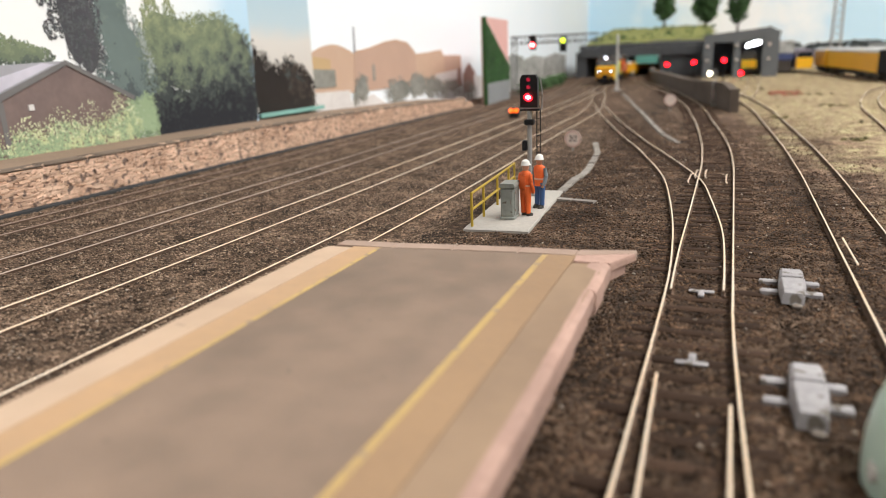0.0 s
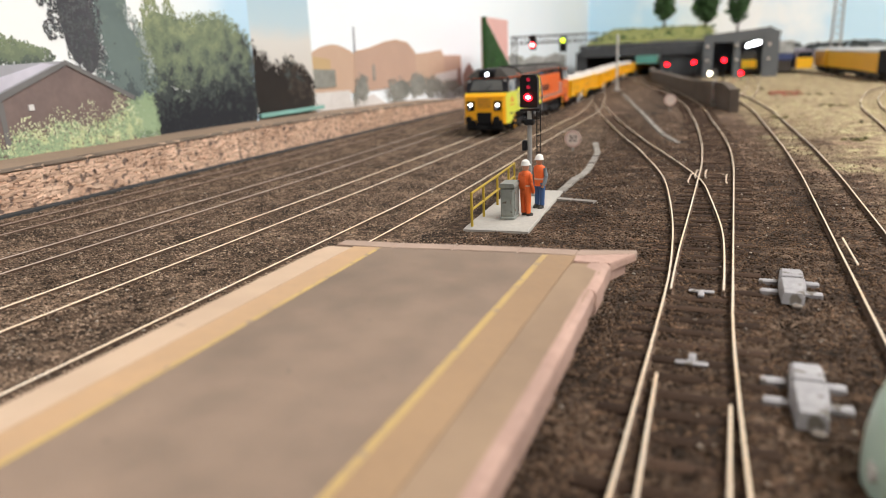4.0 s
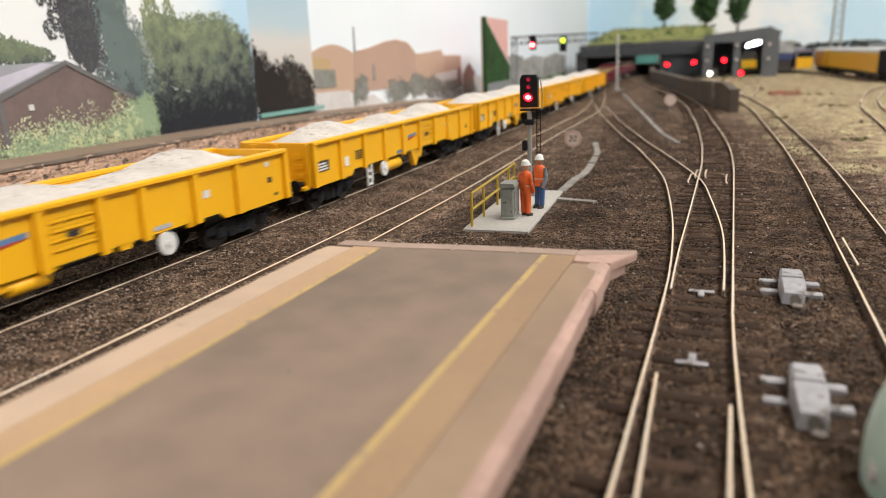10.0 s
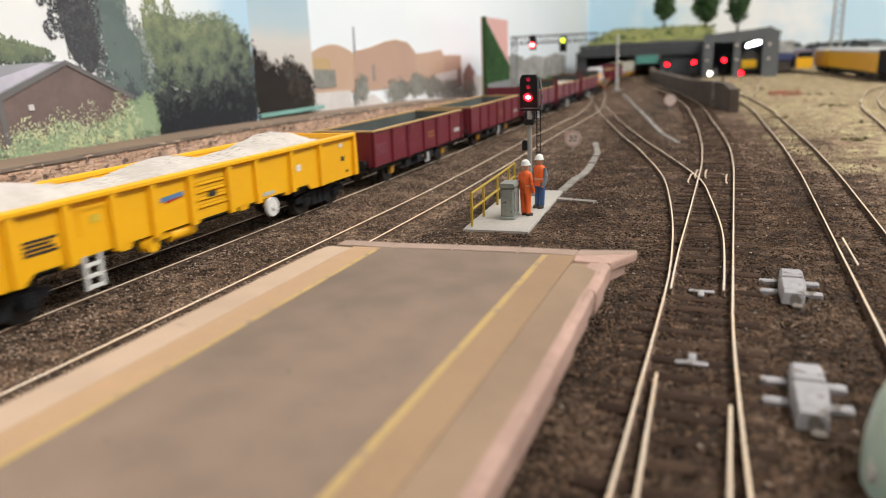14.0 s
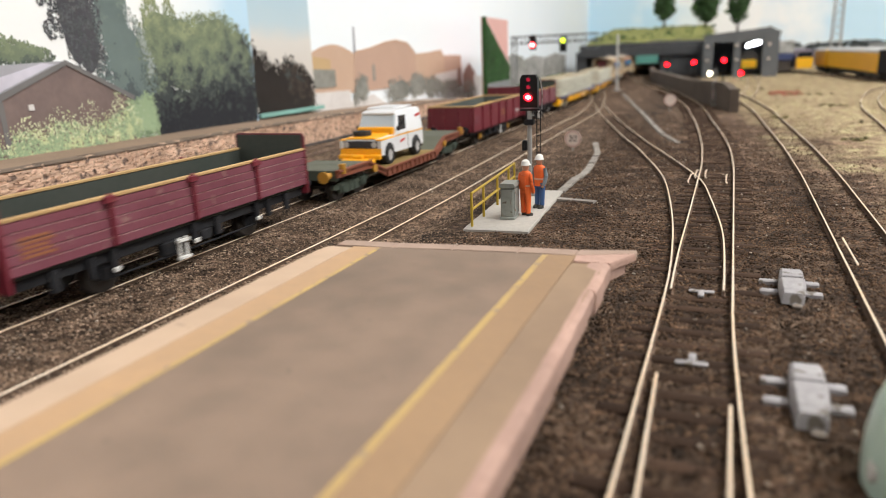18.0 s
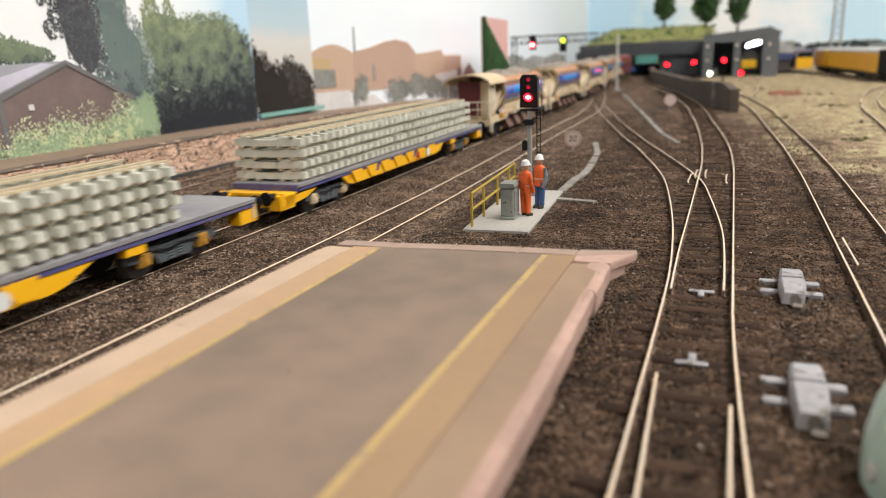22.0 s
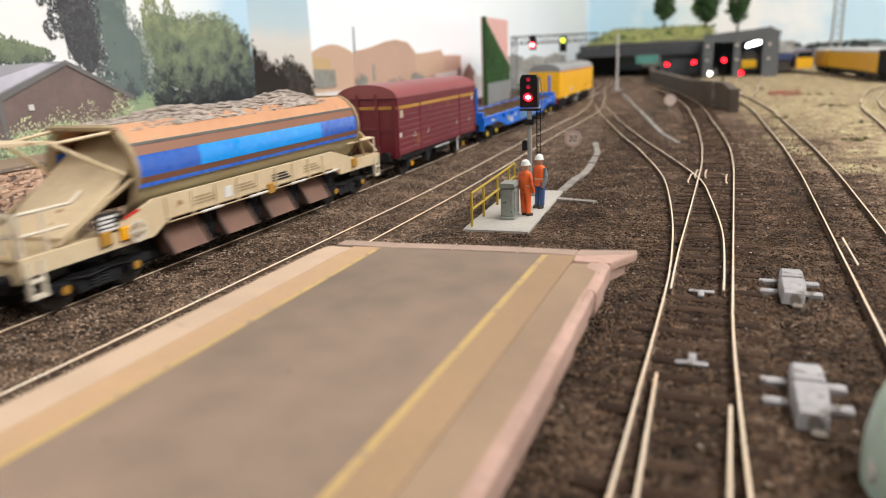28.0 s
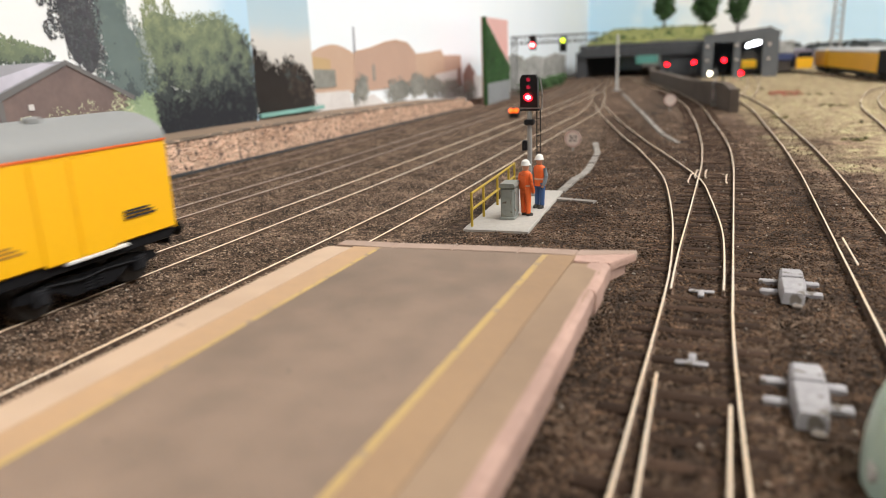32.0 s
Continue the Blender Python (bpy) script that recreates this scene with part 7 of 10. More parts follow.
        part("door_hinge", Mesh().box(15.0, 15.25, y0 + 1.2, y0 + 2.2, 24, 25, 0.05).box(15.0, 15.25, y0 + 1.2, y0 + 2.2, zt - 3, zt - 2, 0.05), lm, v)
    part("equipment_box", Mesh().box(15.0, 17.0, o + 92, o + 100, 26, 33, 0.4), MAT["lime"], v)
    part("equipment_box", Mesh().box(15.0, 16.8, o + 74, o + 79, 22, 28.5, 0.4), MAT["lime"], v)
    for y0, y1 in ((-o - 95, -o - 84), (-o - 80, -o - 69)):
        part("engine_window", Mesh().box(14.3, 14.6, y0, y1, 42.4, 45.0, 0.1), MAT["glass_dark"], v)
    for ya, yb, n in ((109, 129, 5), (133, 145, 4), (148, 172, 7)):
        bars(v, 15.3, o + ya, o + yb, 26.8, 31.8, n, "mark_dark", "black lettering bars")
    # cabs
    for e, body, tag in ((-1, "lime", "front"), (1, "orange", "rear")):
        c = part("cab", Mesh().prism(flip([(half - 40, 16.6), (half - 40, 33.2), (half - 6, 33.2), (half - 2.6, 30), (half - 3.2, 9.6), (half - 14, 8.6), (half - 19, 9.6), (half - 23, 12), (half - 27, 15.4), (half - 33, 16.6)], e), "x", -17.2, 17.2), MAT[body], v, "%s cab side" % body)
        part("nose", Mesh().loft([[(sx * 17.25, e * (half - 7.4), z) for sx, z in ((-1, 9.2), (1, 9.2), (1, 33.4), (-1, 33.4))],
                                  [(sx * 16.4, e * (half - 0.6), z) for sx, z in ((-1, 9.4), (1, 9.4), (1, 31.4), (-1, 31.4))],
                                  [(sx * 15.0, e * (half + 0.6), z) for sx, z in ((-1, 10.4), (1, 10.4), (1, 30.6), (-1, 30.6))]]), MAT["warning"], c, "yellow warning nose")
        gr = Mesh()
        for k in range(6):
            gr.box(-5.5, 5.5, min(e * (half + 0.5), e * (half + 0.9)), max(e * (half + 0.5), e * (half + 0.9)), 22.4 + 1.3 * k, 23.0 + 1.3 * k)
        part("nose_grille", gr, MAT["buffer_ochre"], c)
        part("lower_skirt", Mesh().box(-14.5, 14.5, min(e * (half - 3), e * (half + 0.5)), max(e * (half - 3), e * (half + 0.5)), 4.2, 9.3, 0.6).box(-6, 6, min(e * (half + 0.5), e * (half + 1.1)), max(e * (half + 0.5), e * (half + 1.1)), 9, 18.4, 0.3), MAT["black_plastic"], c, "black skirt and coupler pocket")
        ups = [(half - 40, 33.25), (half - 40, 46.4), (half - 9.5, 46.4), (half - 6.2, 33.25)]
        part("cab_upper", Mesh().loft([[(sx * w, e * y, z) for sx, y, z, w in ((-1, half - 40, 33.3, 17.1), (1, half - 40, 33.3, 17.1), (1, half - 6.0, 33.3, 17.1), (-1, half - 6.0, 33.3, 17.1))],
                                       [(sx * w, e * y, z) for sx, y, z, w in ((-1, half - 40, 44.0, 16.6), (1, half - 40, 44.0, 16.6), (1, half - 9.6, 44.0, 16.6), (-1, half - 9.6, 44.0, 16.6))]]), MAT["loco_black"], c, "black upper cab")
        part("cab_roof", Mesh().loft([[(sx * w, e * y, z) for sx, y, z, w in ((-1, half - 42, 44.05, 17), (1, half - 42, 44.05, 17), (1, half - 9.0, 44.05, 17), (-1, half - 9.0, 44.05, 17))],
                                      [(sx * w, e * y, z) for sx, y, z, w in ((-1, half - 42, 45.2, 17), (1, half - 42, 45.2, 17), (1, half - 9.4, 45.2, 17), (-1, half - 9.4, 45.2, 17))],
                                      [(sx * w, e * y, z) for sx, y, z, w in ((-1, half - 42, 51.6, 9.6), (1, half - 42, 51.6, 9.6), (1, half - 15, 51.6, 9.6), (-1, half - 15, 51.6, 9.6))]]), MAT["loco_roof"], c, "bevelled dark cab roof")
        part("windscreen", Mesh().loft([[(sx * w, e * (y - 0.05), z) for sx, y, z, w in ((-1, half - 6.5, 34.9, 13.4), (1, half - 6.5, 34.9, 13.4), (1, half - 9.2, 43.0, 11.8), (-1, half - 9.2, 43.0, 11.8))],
                                        [(sx * w, e * (y + 0.25), z) for sx, y, z, w in ((-1, half - 6.5, 34.9, 13.2), (1, half - 6.5, 34.9, 13.2), (1, half - 9.2, 43.0, 11.6), (-1, half - 9.2, 43.0, 11.6))]]), MAT["glass_screen"], c, "raked windscreen, grey reflection put into its colour")
        for sx in (-1, 1):
            wp = [(e * (half - 13.2), 34.2), (e * (half - 14.6), 41.4), (e * (half - 30.6), 41.4), (e * (half - 30.6), 33.6)]
            x_ = [(sx * 16.95, sx * 17.15)][0]
            part("window_frame", Mesh().prism([(y + (0.9 if y * e < half - 20 else -0.9) * -e, z + (0.8 if z > 40 else -0.8)) for y, z in wp], "x", min(sx * 16.6, sx * 17.12), max(sx * 16.6, sx * 17.12)), MAT["silver"], c, "pale window frame")
            gl = part("cab_window", Mesh().prism(wp, "x", min(sx * 16.7, sx * 17.3), max(sx * 16.7, sx * 17.3)), MAT["glass_side"], c, "side window in a silver frame, pale reflection put into its colour")
            part("cab_roof_line", Mesh().box(min(sx * 17.0, sx * 17.25), max(sx * 17.0, sx * 17.25), min(e * (half - 42), e * (half - 9.2)), max(e * (half - 42), e * (half - 9.2)), 44.2, 44.8), MAT["orange"], c, "thin orange line under the cab roof")
            part("window_bar", Mesh().box(min(sx * 17.3, sx * 17.5), max(sx * 17.3, sx * 17.5), min(e * (half - 23), e * (half - 22)), max(e * (half - 23), e * (half - 22)), 34.2, 41.4), MAT["silver"], c)
            for yy in (half - 43.5, half - 52, half - 36.5):
                part("handrail", Mesh().tube([(sx * 16.6, e * yy, 21), (sx * 16.9, e * yy, 31.5)], 0.5, 6), MAT["silver"], v)
            part("handrail", Mesh().tube([(sx * 16.9, e * (half - 43.5), 31.5), (sx * 16.9, e * (half - 57), 31.2)], 0.45, 6), MAT["silver"], v)
            st = part("steps", Mesh().box(min(sx * 12, sx * 15.6), max(sx * 12, sx * 15.6), min(e * (half - 30), e * (half - 37)), max(e * (half - 30), e * (half - 37)), 3.0, 16.4, 0.3), MAT["black_plastic"], v)
            for z in (4.2, 8.6, 13.0):
                part("step_edge", Mesh().box(min(sx * 15.6, sx * 16.2), max(sx * 15.6, sx * 16.2), min(e * (half - 30.4), e * (half - 36.6)), max(e * (half - 30.4), e * (half - 36.6)), z, z + 0.9), MAT["warning"], st, "yellow step edge")
            hl = part("headlamp_housing", Mesh().box(sx * 11 - 3.2, sx * 11 + 3.2, min(e * (half + 0.2), e * (half + 1.2)), max(e * (half + 0.2), e * (half + 1.2)), 19.8, 27.2, 0.6), MAT["black_plastic"], c, "black headlamp cluster")
            part("headlamp", Mesh().cyl((sx * (11 if e < 0 else 11), e * (half + 1.35), 24.4), 1.0, 0.5, "y", 14), MAT["white_glow" if e < 0 else "silver"], hl, "glowing headlamp" if e < 0 else "unlit lamp")
            part("marker_light", Mesh().cyl((sx * 11 - 1, e * (half + 1.3), 21.4), 0.9, 0.4, "y", 10), MAT["silver"], hl)
        part("brow_line", Mesh().box(-16.4, 16.4, min(e * (half - 9.3), e * (half - 8.85)), max(e * (half - 9.3), e * (half - 8.85)), 44.1, 44.3), MAT["orange"], c, "thin orange line over the windscreen")
        part("window_wiper", Mesh().tube([(-1, e * (half - 6.2), 34.8), (4, e * (half - 7.4), 39)], 0.25, 5), MAT["black_plastic"], c)
        for sx in (-1, 1):
            part("corner_lamp", Mesh().cyl((sx * 14.6, e * (half - 8.8), 42.4), 0.95, 0.8, "y", 12), MAT["silver"], c, "small pale corner lamp")
            part("buffer_block", Mesh().box(sx * 10.8 - 4.2, sx * 10.8 + 4.2, min(e * (half - 1), e * (half + 2.0)), max(e * (half - 1), e * (half + 2.0)), 5.6, 12.6, 0.9), MAT["black_plastic"], c, "black buffer block")
        th = part("top_lamp_housing", Mesh().prism([(e * (half - 16), 45.0), (e * (half - 8.8), 45.0), (e * (half - 8.8), 49.2), (e * (half - 10), 50.4), (e * (half - 16), 51.7)], "x", -6.4, 6.4), MAT["black_plastic"], c)
        part("top_lamp", Mesh().cyl((0, e * (half - 8.6), 47.4), 1.35, 0.5, "y", 14), MAT["white_glow" if e < 0 else "silver"], th, "glowing top headlamp" if e < 0 else "unlit top lamp")
        sun = [(e * (half - 21) + 3.6 * math.cos(math.pi * k / 10), 25.4 + 3.6 * math.sin(math.pi * k / 10)) for k in range(11)]
        part("emblem", Mesh().prism(sun, "x", 17.2, 17.32), MAT["orange" if e < 0 else "warning"], c, "half-disc emblem")
        part("marking", Mesh().box(17.2, 17.3, min(e * (half - 15.5), e * (half - 27)), max(e * (half - 15.5), e * (half - 27)), 22.6, 23.5), MAT["orange" if e < 0 else "mark_red"], c)
        part("marking", Mesh().box(17.2, 17.3, min(e * (half - 14.5), e * (half - 22)), max(e * (half - 14.5), e * (half - 22)), 15.4, 17.0), MAT["mark_dark"], c)
    buffers(v, L + 1, "dark_frame", 13.4, "black_plastic")
    return v


join_train(locomotive(), 2, 270)


# ---- yellow bogie box wagons with pale ballast ----
def box_wagon(gear_ahead):
    """gear_ahead: the brake wheel stands beside the ladder; otherwise it stands near the rear bogie."""
    L = 203.0
    v = thing("box_wagon", "yellow bogie box wagon heaped with pale grey ballast", "wagon", GROUP)
    h = L / 2
    w = 17.2
    part("floor", Mesh().box(-15.8, 15.8, -h + 1, h - 1, 13, 15.5, 0.3), MAT["inside_grey"], v)
    for sx in (-1, 1):
        prof = [(-h, 11.6), (-h, 30.2), (h, 30.2), (h, 11.6), (h - 38, 11.6), (h - 41, 14.0), (-h + 36, 14.0), (-h + 33, 11.6)]
        sd = part("side_panel", Mesh().prism(prof, "x", min(sx * 15.9, sx * 16.9), max(sx * 15.9, sx * 16.9)), MAT["wagon_yellow"], v)
        part("top_rim", Mesh().box(min(sx * 15.6, sx * 17.9), max(sx * 15.6, sx * 18.5), -h, h, 29.0, 30.8, 0.4), MAT["wagon_yellow"], sd)
        for q in [1.2 + 22.29 * k for k in range(10)] if gear_ahead else (1.2, 15.5, 31, 47, 62.5, 77.5, 94, 113, 128.5, 151, 172.5, 201.8):
            y = -h + q
            z0 = 11.8 if q < 32 or q > 166 else 13.2
            part("rib", Mesh().prism([(y - 1.5, z0), (y - 1.1, 29.4), (y + 1.1, 29.4), (y + 1.5, z0)], "x", min(sx * 16.9, sx * 18.3), max(sx * 16.9, sx * 18.3)), MAT["wagon_yellow"], sd)
        for z in (17.5, 20, 22.5, 25):
            part("pressing", Mesh().box(min(sx * 16.9, sx * 17.3), max(sx * 16.9, sx * 17.3), -h + (115.5 if gear_ahead else 97), -h + (134.5 if gear_ahead else 111.5), z, z + 1.2, 0.2), MAT["wagon_yellow"], sd)
    for e in (-1, 1):
        ep = part("end_panel", Mesh().box(-16.9, 16.9, min(e * h, e * (h - 1.2)), max(e * h, e * (h - 1.2)), 11.6, 30.4, 0.2), MAT["wagon_yellow"], v)
        for z in (15.5, 19.5, 23.5):
            part("end_foothold", Mesh().box(8.5, 12.5, min(e * h, e * (h + 0.7)), max(e * h, e * (h + 0.7)), z, z + 2.2, 0.2), MAT["wagon_yellow"], ep)
        for x in (-11, 0, 15):
            part("end_rib", Mesh().box(x - 1, x + 1, min(e * h, e * (h + 0.9)), max(e * h, e * (h + 0.9)), 12.5, 29.8, 0.2), MAT["wagon_yellow"], ep)
        part("end_hook", Mesh().tube([(6, e * h, 12), (6, e * (h + 3), 10.5), (9, e * (h + 3.5), 10.2)], 0.35, 6), MAT["silver"], v, "pale wire hook")
        part("end_ledge", Mesh().box(-15, 15, min(e * h, e * (h + 4)), max(e * h, e * (h + 4)), 11.0, 12.6, 0.3), MAT["wagon_yellow"], v)
        bogie(v, e * (h - 24), 24, "dark_frame", None, 6.2)
    part("centre_sill", Mesh().box(-4, 4, -h + 4, h - 4, 8.5, 13, 0.3), MAT["dark_frame"], v)
    hs = [(-h + 40, 8.0, 21), (-h + 72, 2.2, 14), (-h + 103, 6.2, 17), (-h + 135, 2.0, 14), (-h + 165, 7.6, 19)]
    heap(v, -15.6, 15.6, -h + 1.5, h - 1.5, 27.4, hs, "gravel", 3, lumps=420, label="heaped pale grey ballast")
    if gear_ahead:
        x = 16.2
        lad = part("step_ladder", Mesh().box(x, x + 0.9, -h + 48.6, -h + 49.6, 3.6, 13.6).box(x, x + 0.9, -h + 53, -h + 54, 3.6, 13.6), MAT["white_paint"], v, "white step ladder")
        for z in (4.0, 7.2, 10.4):
            part("rung", Mesh().box(x, x + 0.9, -h + 49.6, -h + 53, z, z + 0.9), MAT["white_paint"], lad)
        part("brake_wheel", Mesh().cyl((17.4, -h + 66, 9.6), 3.6, 1.2, "x", 22).cyl((18.2, -h + 66, 9.6), 1.0, 0.8, "x", 10), MAT["white_paint"], v, "white brake handwheel")
        part("air_tank", Mesh().cyl((13.2, -h + 80, 9.4), 3.2, 20, "y", 16), MAT["wagon_yellow"], v)
        part("brake_gear", Mesh().prism([(-h + 103, 13.4), (-h + 106, 5.6), (-h + 109, 4.6), (-h + 112, 8.6), (-h + 117, 9.4), (-h + 118, 13.4)], "x", 14.2, 16.4), MAT["wagon_yellow"], v)
        plate(v, 17.0, -h + 3.2, -h + 13.2, 17.5, 22.0, "mark_dark", "black data panel")
        rows_of_bars(v, 17.13, -h + 4.2, -h + 12.4, 18.0, 21.6, 3, "white_paint")
        plate(v, 17.0, -h + 25.5, -h + 31, 16.6, 20.8, "white_paint", "white card square")
        rows_of_bars(v, 17.0, -h + 37.5, -h + 47, 18.2, 22.6, 4, "mark_dark")
        part("marking", Mesh().prism([(-h + 98, 21.0), (-h + 109, 21.6), (-h + 109, 23.0), (-h + 98, 22.4)], "x", 17.0, 17.12), MAT["mark_blue"], v)
        part("marking", Mesh().prism([(-h + 98, 19.6), (-h + 109, 21.2), (-h + 104, 21.2), (-h + 98, 20.8)], "x", 17.0, 17.14), MAT["mark_red"], v)
        plate(v, 17.35, -h + 121, -h + 126, 19.6, 21.4, "mark_dark")
        plate(v, 17.0, -h + 155, -h + 158.5, 21, 23.6, "white_paint")
        plate(v, 17.0, h - 12.5, h - 10, 16.8, 19, "mark_dark")
        plate(v, 17.0, -h + 83, -h + 92, 14.6, 16.2, "mark_blue")
    else:
        x = 16.2
        lad = part("step_ladder", Mesh().box(x, x + 0.9, -h + 50.4, -h + 51.4, 4.6, 14.2).box(x, x + 0.9, -h + 55.6, -h + 56.6, 4.6, 14.2), MAT["white_paint"], v, "white step ladder")
        for z in (4.8, 7.9, 11.0):
            part("rung", Mesh().box(x, x + 0.9, -h + 51.4, -h + 55.6, z, z + 0.9), MAT["white_paint"], lad)
        part("brake_wheel", Mesh().cyl((17.4, -h + 136, 10.2), 3.6, 1.2, "x", 22).cyl((18.2, -h + 136, 10.2), 1.0, 0.8, "x", 10), MAT["white_paint"], v, "white brake handwheel")
        part("wheel_bracket", Mesh().box(14.5, 16.6, -h + 134.6, -h + 137.4, 10, 15, 0.3), MAT["wagon_yellow"], v)
        part("brake_gear", Mesh().prism([(-h + 72, 14.0), (-h + 72.5, 11.0), (-h + 74, 9.0), (-h + 77, 8.6), (-h + 79, 11.2), (-h + 86, 11.6), (-h + 88, 10.2), (-h + 92, 10.2), (-h + 93, 12.4), (-h + 99, 12.8), (-h + 101, 14.0)], "x", 13.6, 15.8), MAT["wagon_yellow"], v, "yellow brake gear")
        part("brake_cylinder", Mesh().cyl((14.6, -h + 90, 11.4), 2.0, 11, "y", 14), MAT["wagon_yellow"], v)
        part("brake_cylinder", Mesh().cyl((14.9, -h + 76, 11.0), 2.4, 4, "x", 14), MAT["wagon_yellow"], v)
        for y0, z0 in ((-h + 44, 12.4), (-h + 63, 12.0), (-h + 118, 12.2), (-h + 146, 12.4)):
            part("frame_bracket", Mesh().prism([(y0, 14), (y0 + 1, z0), (y0 + 4.5, z0), (y0 + 6, 14)], "x", 14.8, 16.6), MAT["wagon_yellow"], v)
        hatch = part("side_hatch", Mesh().box(16.9, 17.25, -h + 51, -h + 52, 20.2, 27.4).box(16.9, 17.25, -h + 60.6, -h + 61.6, 20.2, 27.4).box(16.9, 17.25, -h + 52, -h + 60.6, 26.6, 27.4), MAT["wagon_yellow"], v)
        plate(v, 17.0, -h + 55, -h + 58, 22.6, 24.8, "pale_yellow")
        plate(v, 17.0, -h + 6, -h + 13.4, 19.2, 23.6, "mark_dark", "black data panel")
        rows_of_bars(v, 17.13, -h + 6.8, -h + 12.8, 19.7, 23.2, 3, "white_paint")
        plate(v, 17.0, -h + 20.8, -h + 26.4, 17.2, 20.9, "white_paint", "white card square")
        rows_of_bars(v, 17.0, -h + 34, -h + 44, 18.4, 22.8, 4, "mark_dark")
        part("marking", Mesh().prism([(-h + 81, 22.8), (-h + 91, 23.4), (-h + 91, 24.8), (-h + 81, 24.2)], "x", 17.0, 17.12), MAT["mark_blue"], v)
        part("marking", Mesh().prism([(-h + 83, 22.2), (-h + 91, 23.2), (-h + 87, 23.2), (-h + 83, 22.9)], "x", 17.0, 17.14), MAT["mark_red"], v)
        plate(v, 17.35, -h + 102, -h + 106, 20.6, 22.2, "mark_dark")
        for y0, y1, z0, z1, mt in ((6.5, 8.5, 12.8, 13.8, "mark_dark"), (11.5, 13.5, 13.2, 14.2, "mark_dark"), (7.5, 10, 25.2, 27, "silver"), (155, 158, 20.4, 23, "white_paint"), (189.5, 192, 25.5, 27.2, "white_paint"), (190.5, 193, 19.4, 21.4, "mark_dark"), (194, 196, 14, 15, "mark_dark"), (132, 139, 14.8, 16.2, "silver")):
            plate(v, 17.0, -h + y0, -h + y1, z0, z1, mt)
    buffers(v, L, "dark_frame", 13.0, "black_plastic")
    return v


wagon_a, wagon_b = box_wagon(True), box_wagon(False)
for w_, again, begin in ((wagon_a, False, 286), (wagon_a, True, 506.6), (wagon_b, False, 728), (wagon_a, True, 949), (wagon_a, True, 1168), (wagon_b, True, 1387), (wagon_b, True, 1607)):
    join_train(copy_thing(w_, Matrix()) if again else w_, begin, 203)


# ---- maroon ribbed open wagons ----
def open_wagon():
    L = 129.0
    v = thing("open_wagon", "empty maroon ribbed open wagon with grey-green inside", "wagon", GROUP)
    h = L / 2
    part("floor", Mesh().box(-15.4, 15.4, -h + 1, h - 1, 12, 13.4, 0.2), MAT["inside_grey"], v)
    for sx in (-1, 1):
        sd = part("side_panel", Mesh().box(min(sx * 15.4, sx * 16.2), max(sx * 15.4, sx * 16.2), -h, h, 11.2, 28.6, 0.15), MAT["maroon"], v)
        part("lining", Mesh().box(min(sx * 15.15, sx * 15.38), max(sx * 15.15, sx * 15.38), -h + 1, h - 1, 13.4, 28.4), MAT["inside_grey"], sd, "grey-green inner lining")
        for a, b in ((-h, -h + 62), (-h + 63, h)):
            part("top_rim", Mesh().box(min(sx * 15.0, sx * 16.9), max(sx * 15.0, sx * 16.9), a, b, 28.1, 29.2, 0.2), MAT["bare_wood"], sd, "pale worn top rim")
        for k in range(7):
            y = -h + 1.0 + (L - 2) * k / 6
            for dy in ((-2.0, 2.0) if k in (2, 4) else ()):
                part("door_post", Mesh().box(min(sx * 16.2, sx * 17.0), max(sx * 16.2, sx * 17.0), y + dy - 0.7, y + dy + 0.7, 10.4, 28, 0.2), MAT["maroon"], sd)
            part("rib", Mesh().prism([(y - 1.3, 11.3), (y - 0.7, 28), (y + 0.7, 28), (y + 1.3, 11.3)], "x", min(sx * 16.2, sx * 17.1), max(sx * 16.2, sx * 17.1)), MAT["maroon"], sd)
        part("solebar", Mesh().box(min(sx * 11.8, sx * 13.4), max(sx * 11.8, sx * 13.4), -h + 1, h - 1, 8.6, 11.2, 0.2), MAT["dark_frame"], v)
    for e in (-1, 1):
        ep = part("end_panel", Mesh().box(-16.2, 16.2, min(e * h, e * (h - 1)), max(e * h, e * (h - 1)), 11.2, 28.6, 0.15), MAT["maroon"], v)
        part("top_rim", Mesh().box(-16.8, 16.8, min(e * (h + 0.4), e * (h - 1.4)), max(e * (h + 0.4), e * (h - 1.4)), 28.15, 29.25, 0.2), MAT["bare_wood"], ep)
        part("lining", Mesh().box(-15.2, 15.2, min(e * (h - 1.05), e * (h - 1.3)), max(e * (h - 1.05), e * (h - 1.3)), 13.4, 28.2), MAT["inside_grey"], ep)
        for x in (-14, -5, 5, 14):
            part("end_rib", Mesh().box(x - 0.8, x + 0.8, min(e * h, e * (h + 0.8)), max(e * h, e * (h + 0.8)), 11.6, 28, 0.2), MAT["maroon"], ep)
        axle_guard(v, e * (h - 27), "dark_frame", 12.0, "buffer_ochre")
    for y in (-20, -4, 14, 24):
        part("brake_gear", Mesh().box(11.5, 14.8, y - 3, y + 3, 5.2, 9.4, 0.4), MAT["dark_frame"], v)
    part("brake_lever", Mesh().box(14.8, 15.4, 6, 9, 3.8, 9.4, 0.1).box(14.8, 15.4, 3, 10, 4, 4.9, 0.1), MAT["silver"], v, "pale brake lever")
    part("tie_bar", Mesh().box(13.6, 14.2, -30, 30, 5.4, 6.2, 0.1), MAT["dark_frame"], v)
    plate(v, 16.25, h - 15, h - 5, 16.0, 18.4, "silver", "small pale plate")
    rows_of_bars(v, 16.25, h - 58, h - 48, 17.5, 22, 2, "gold_dim")
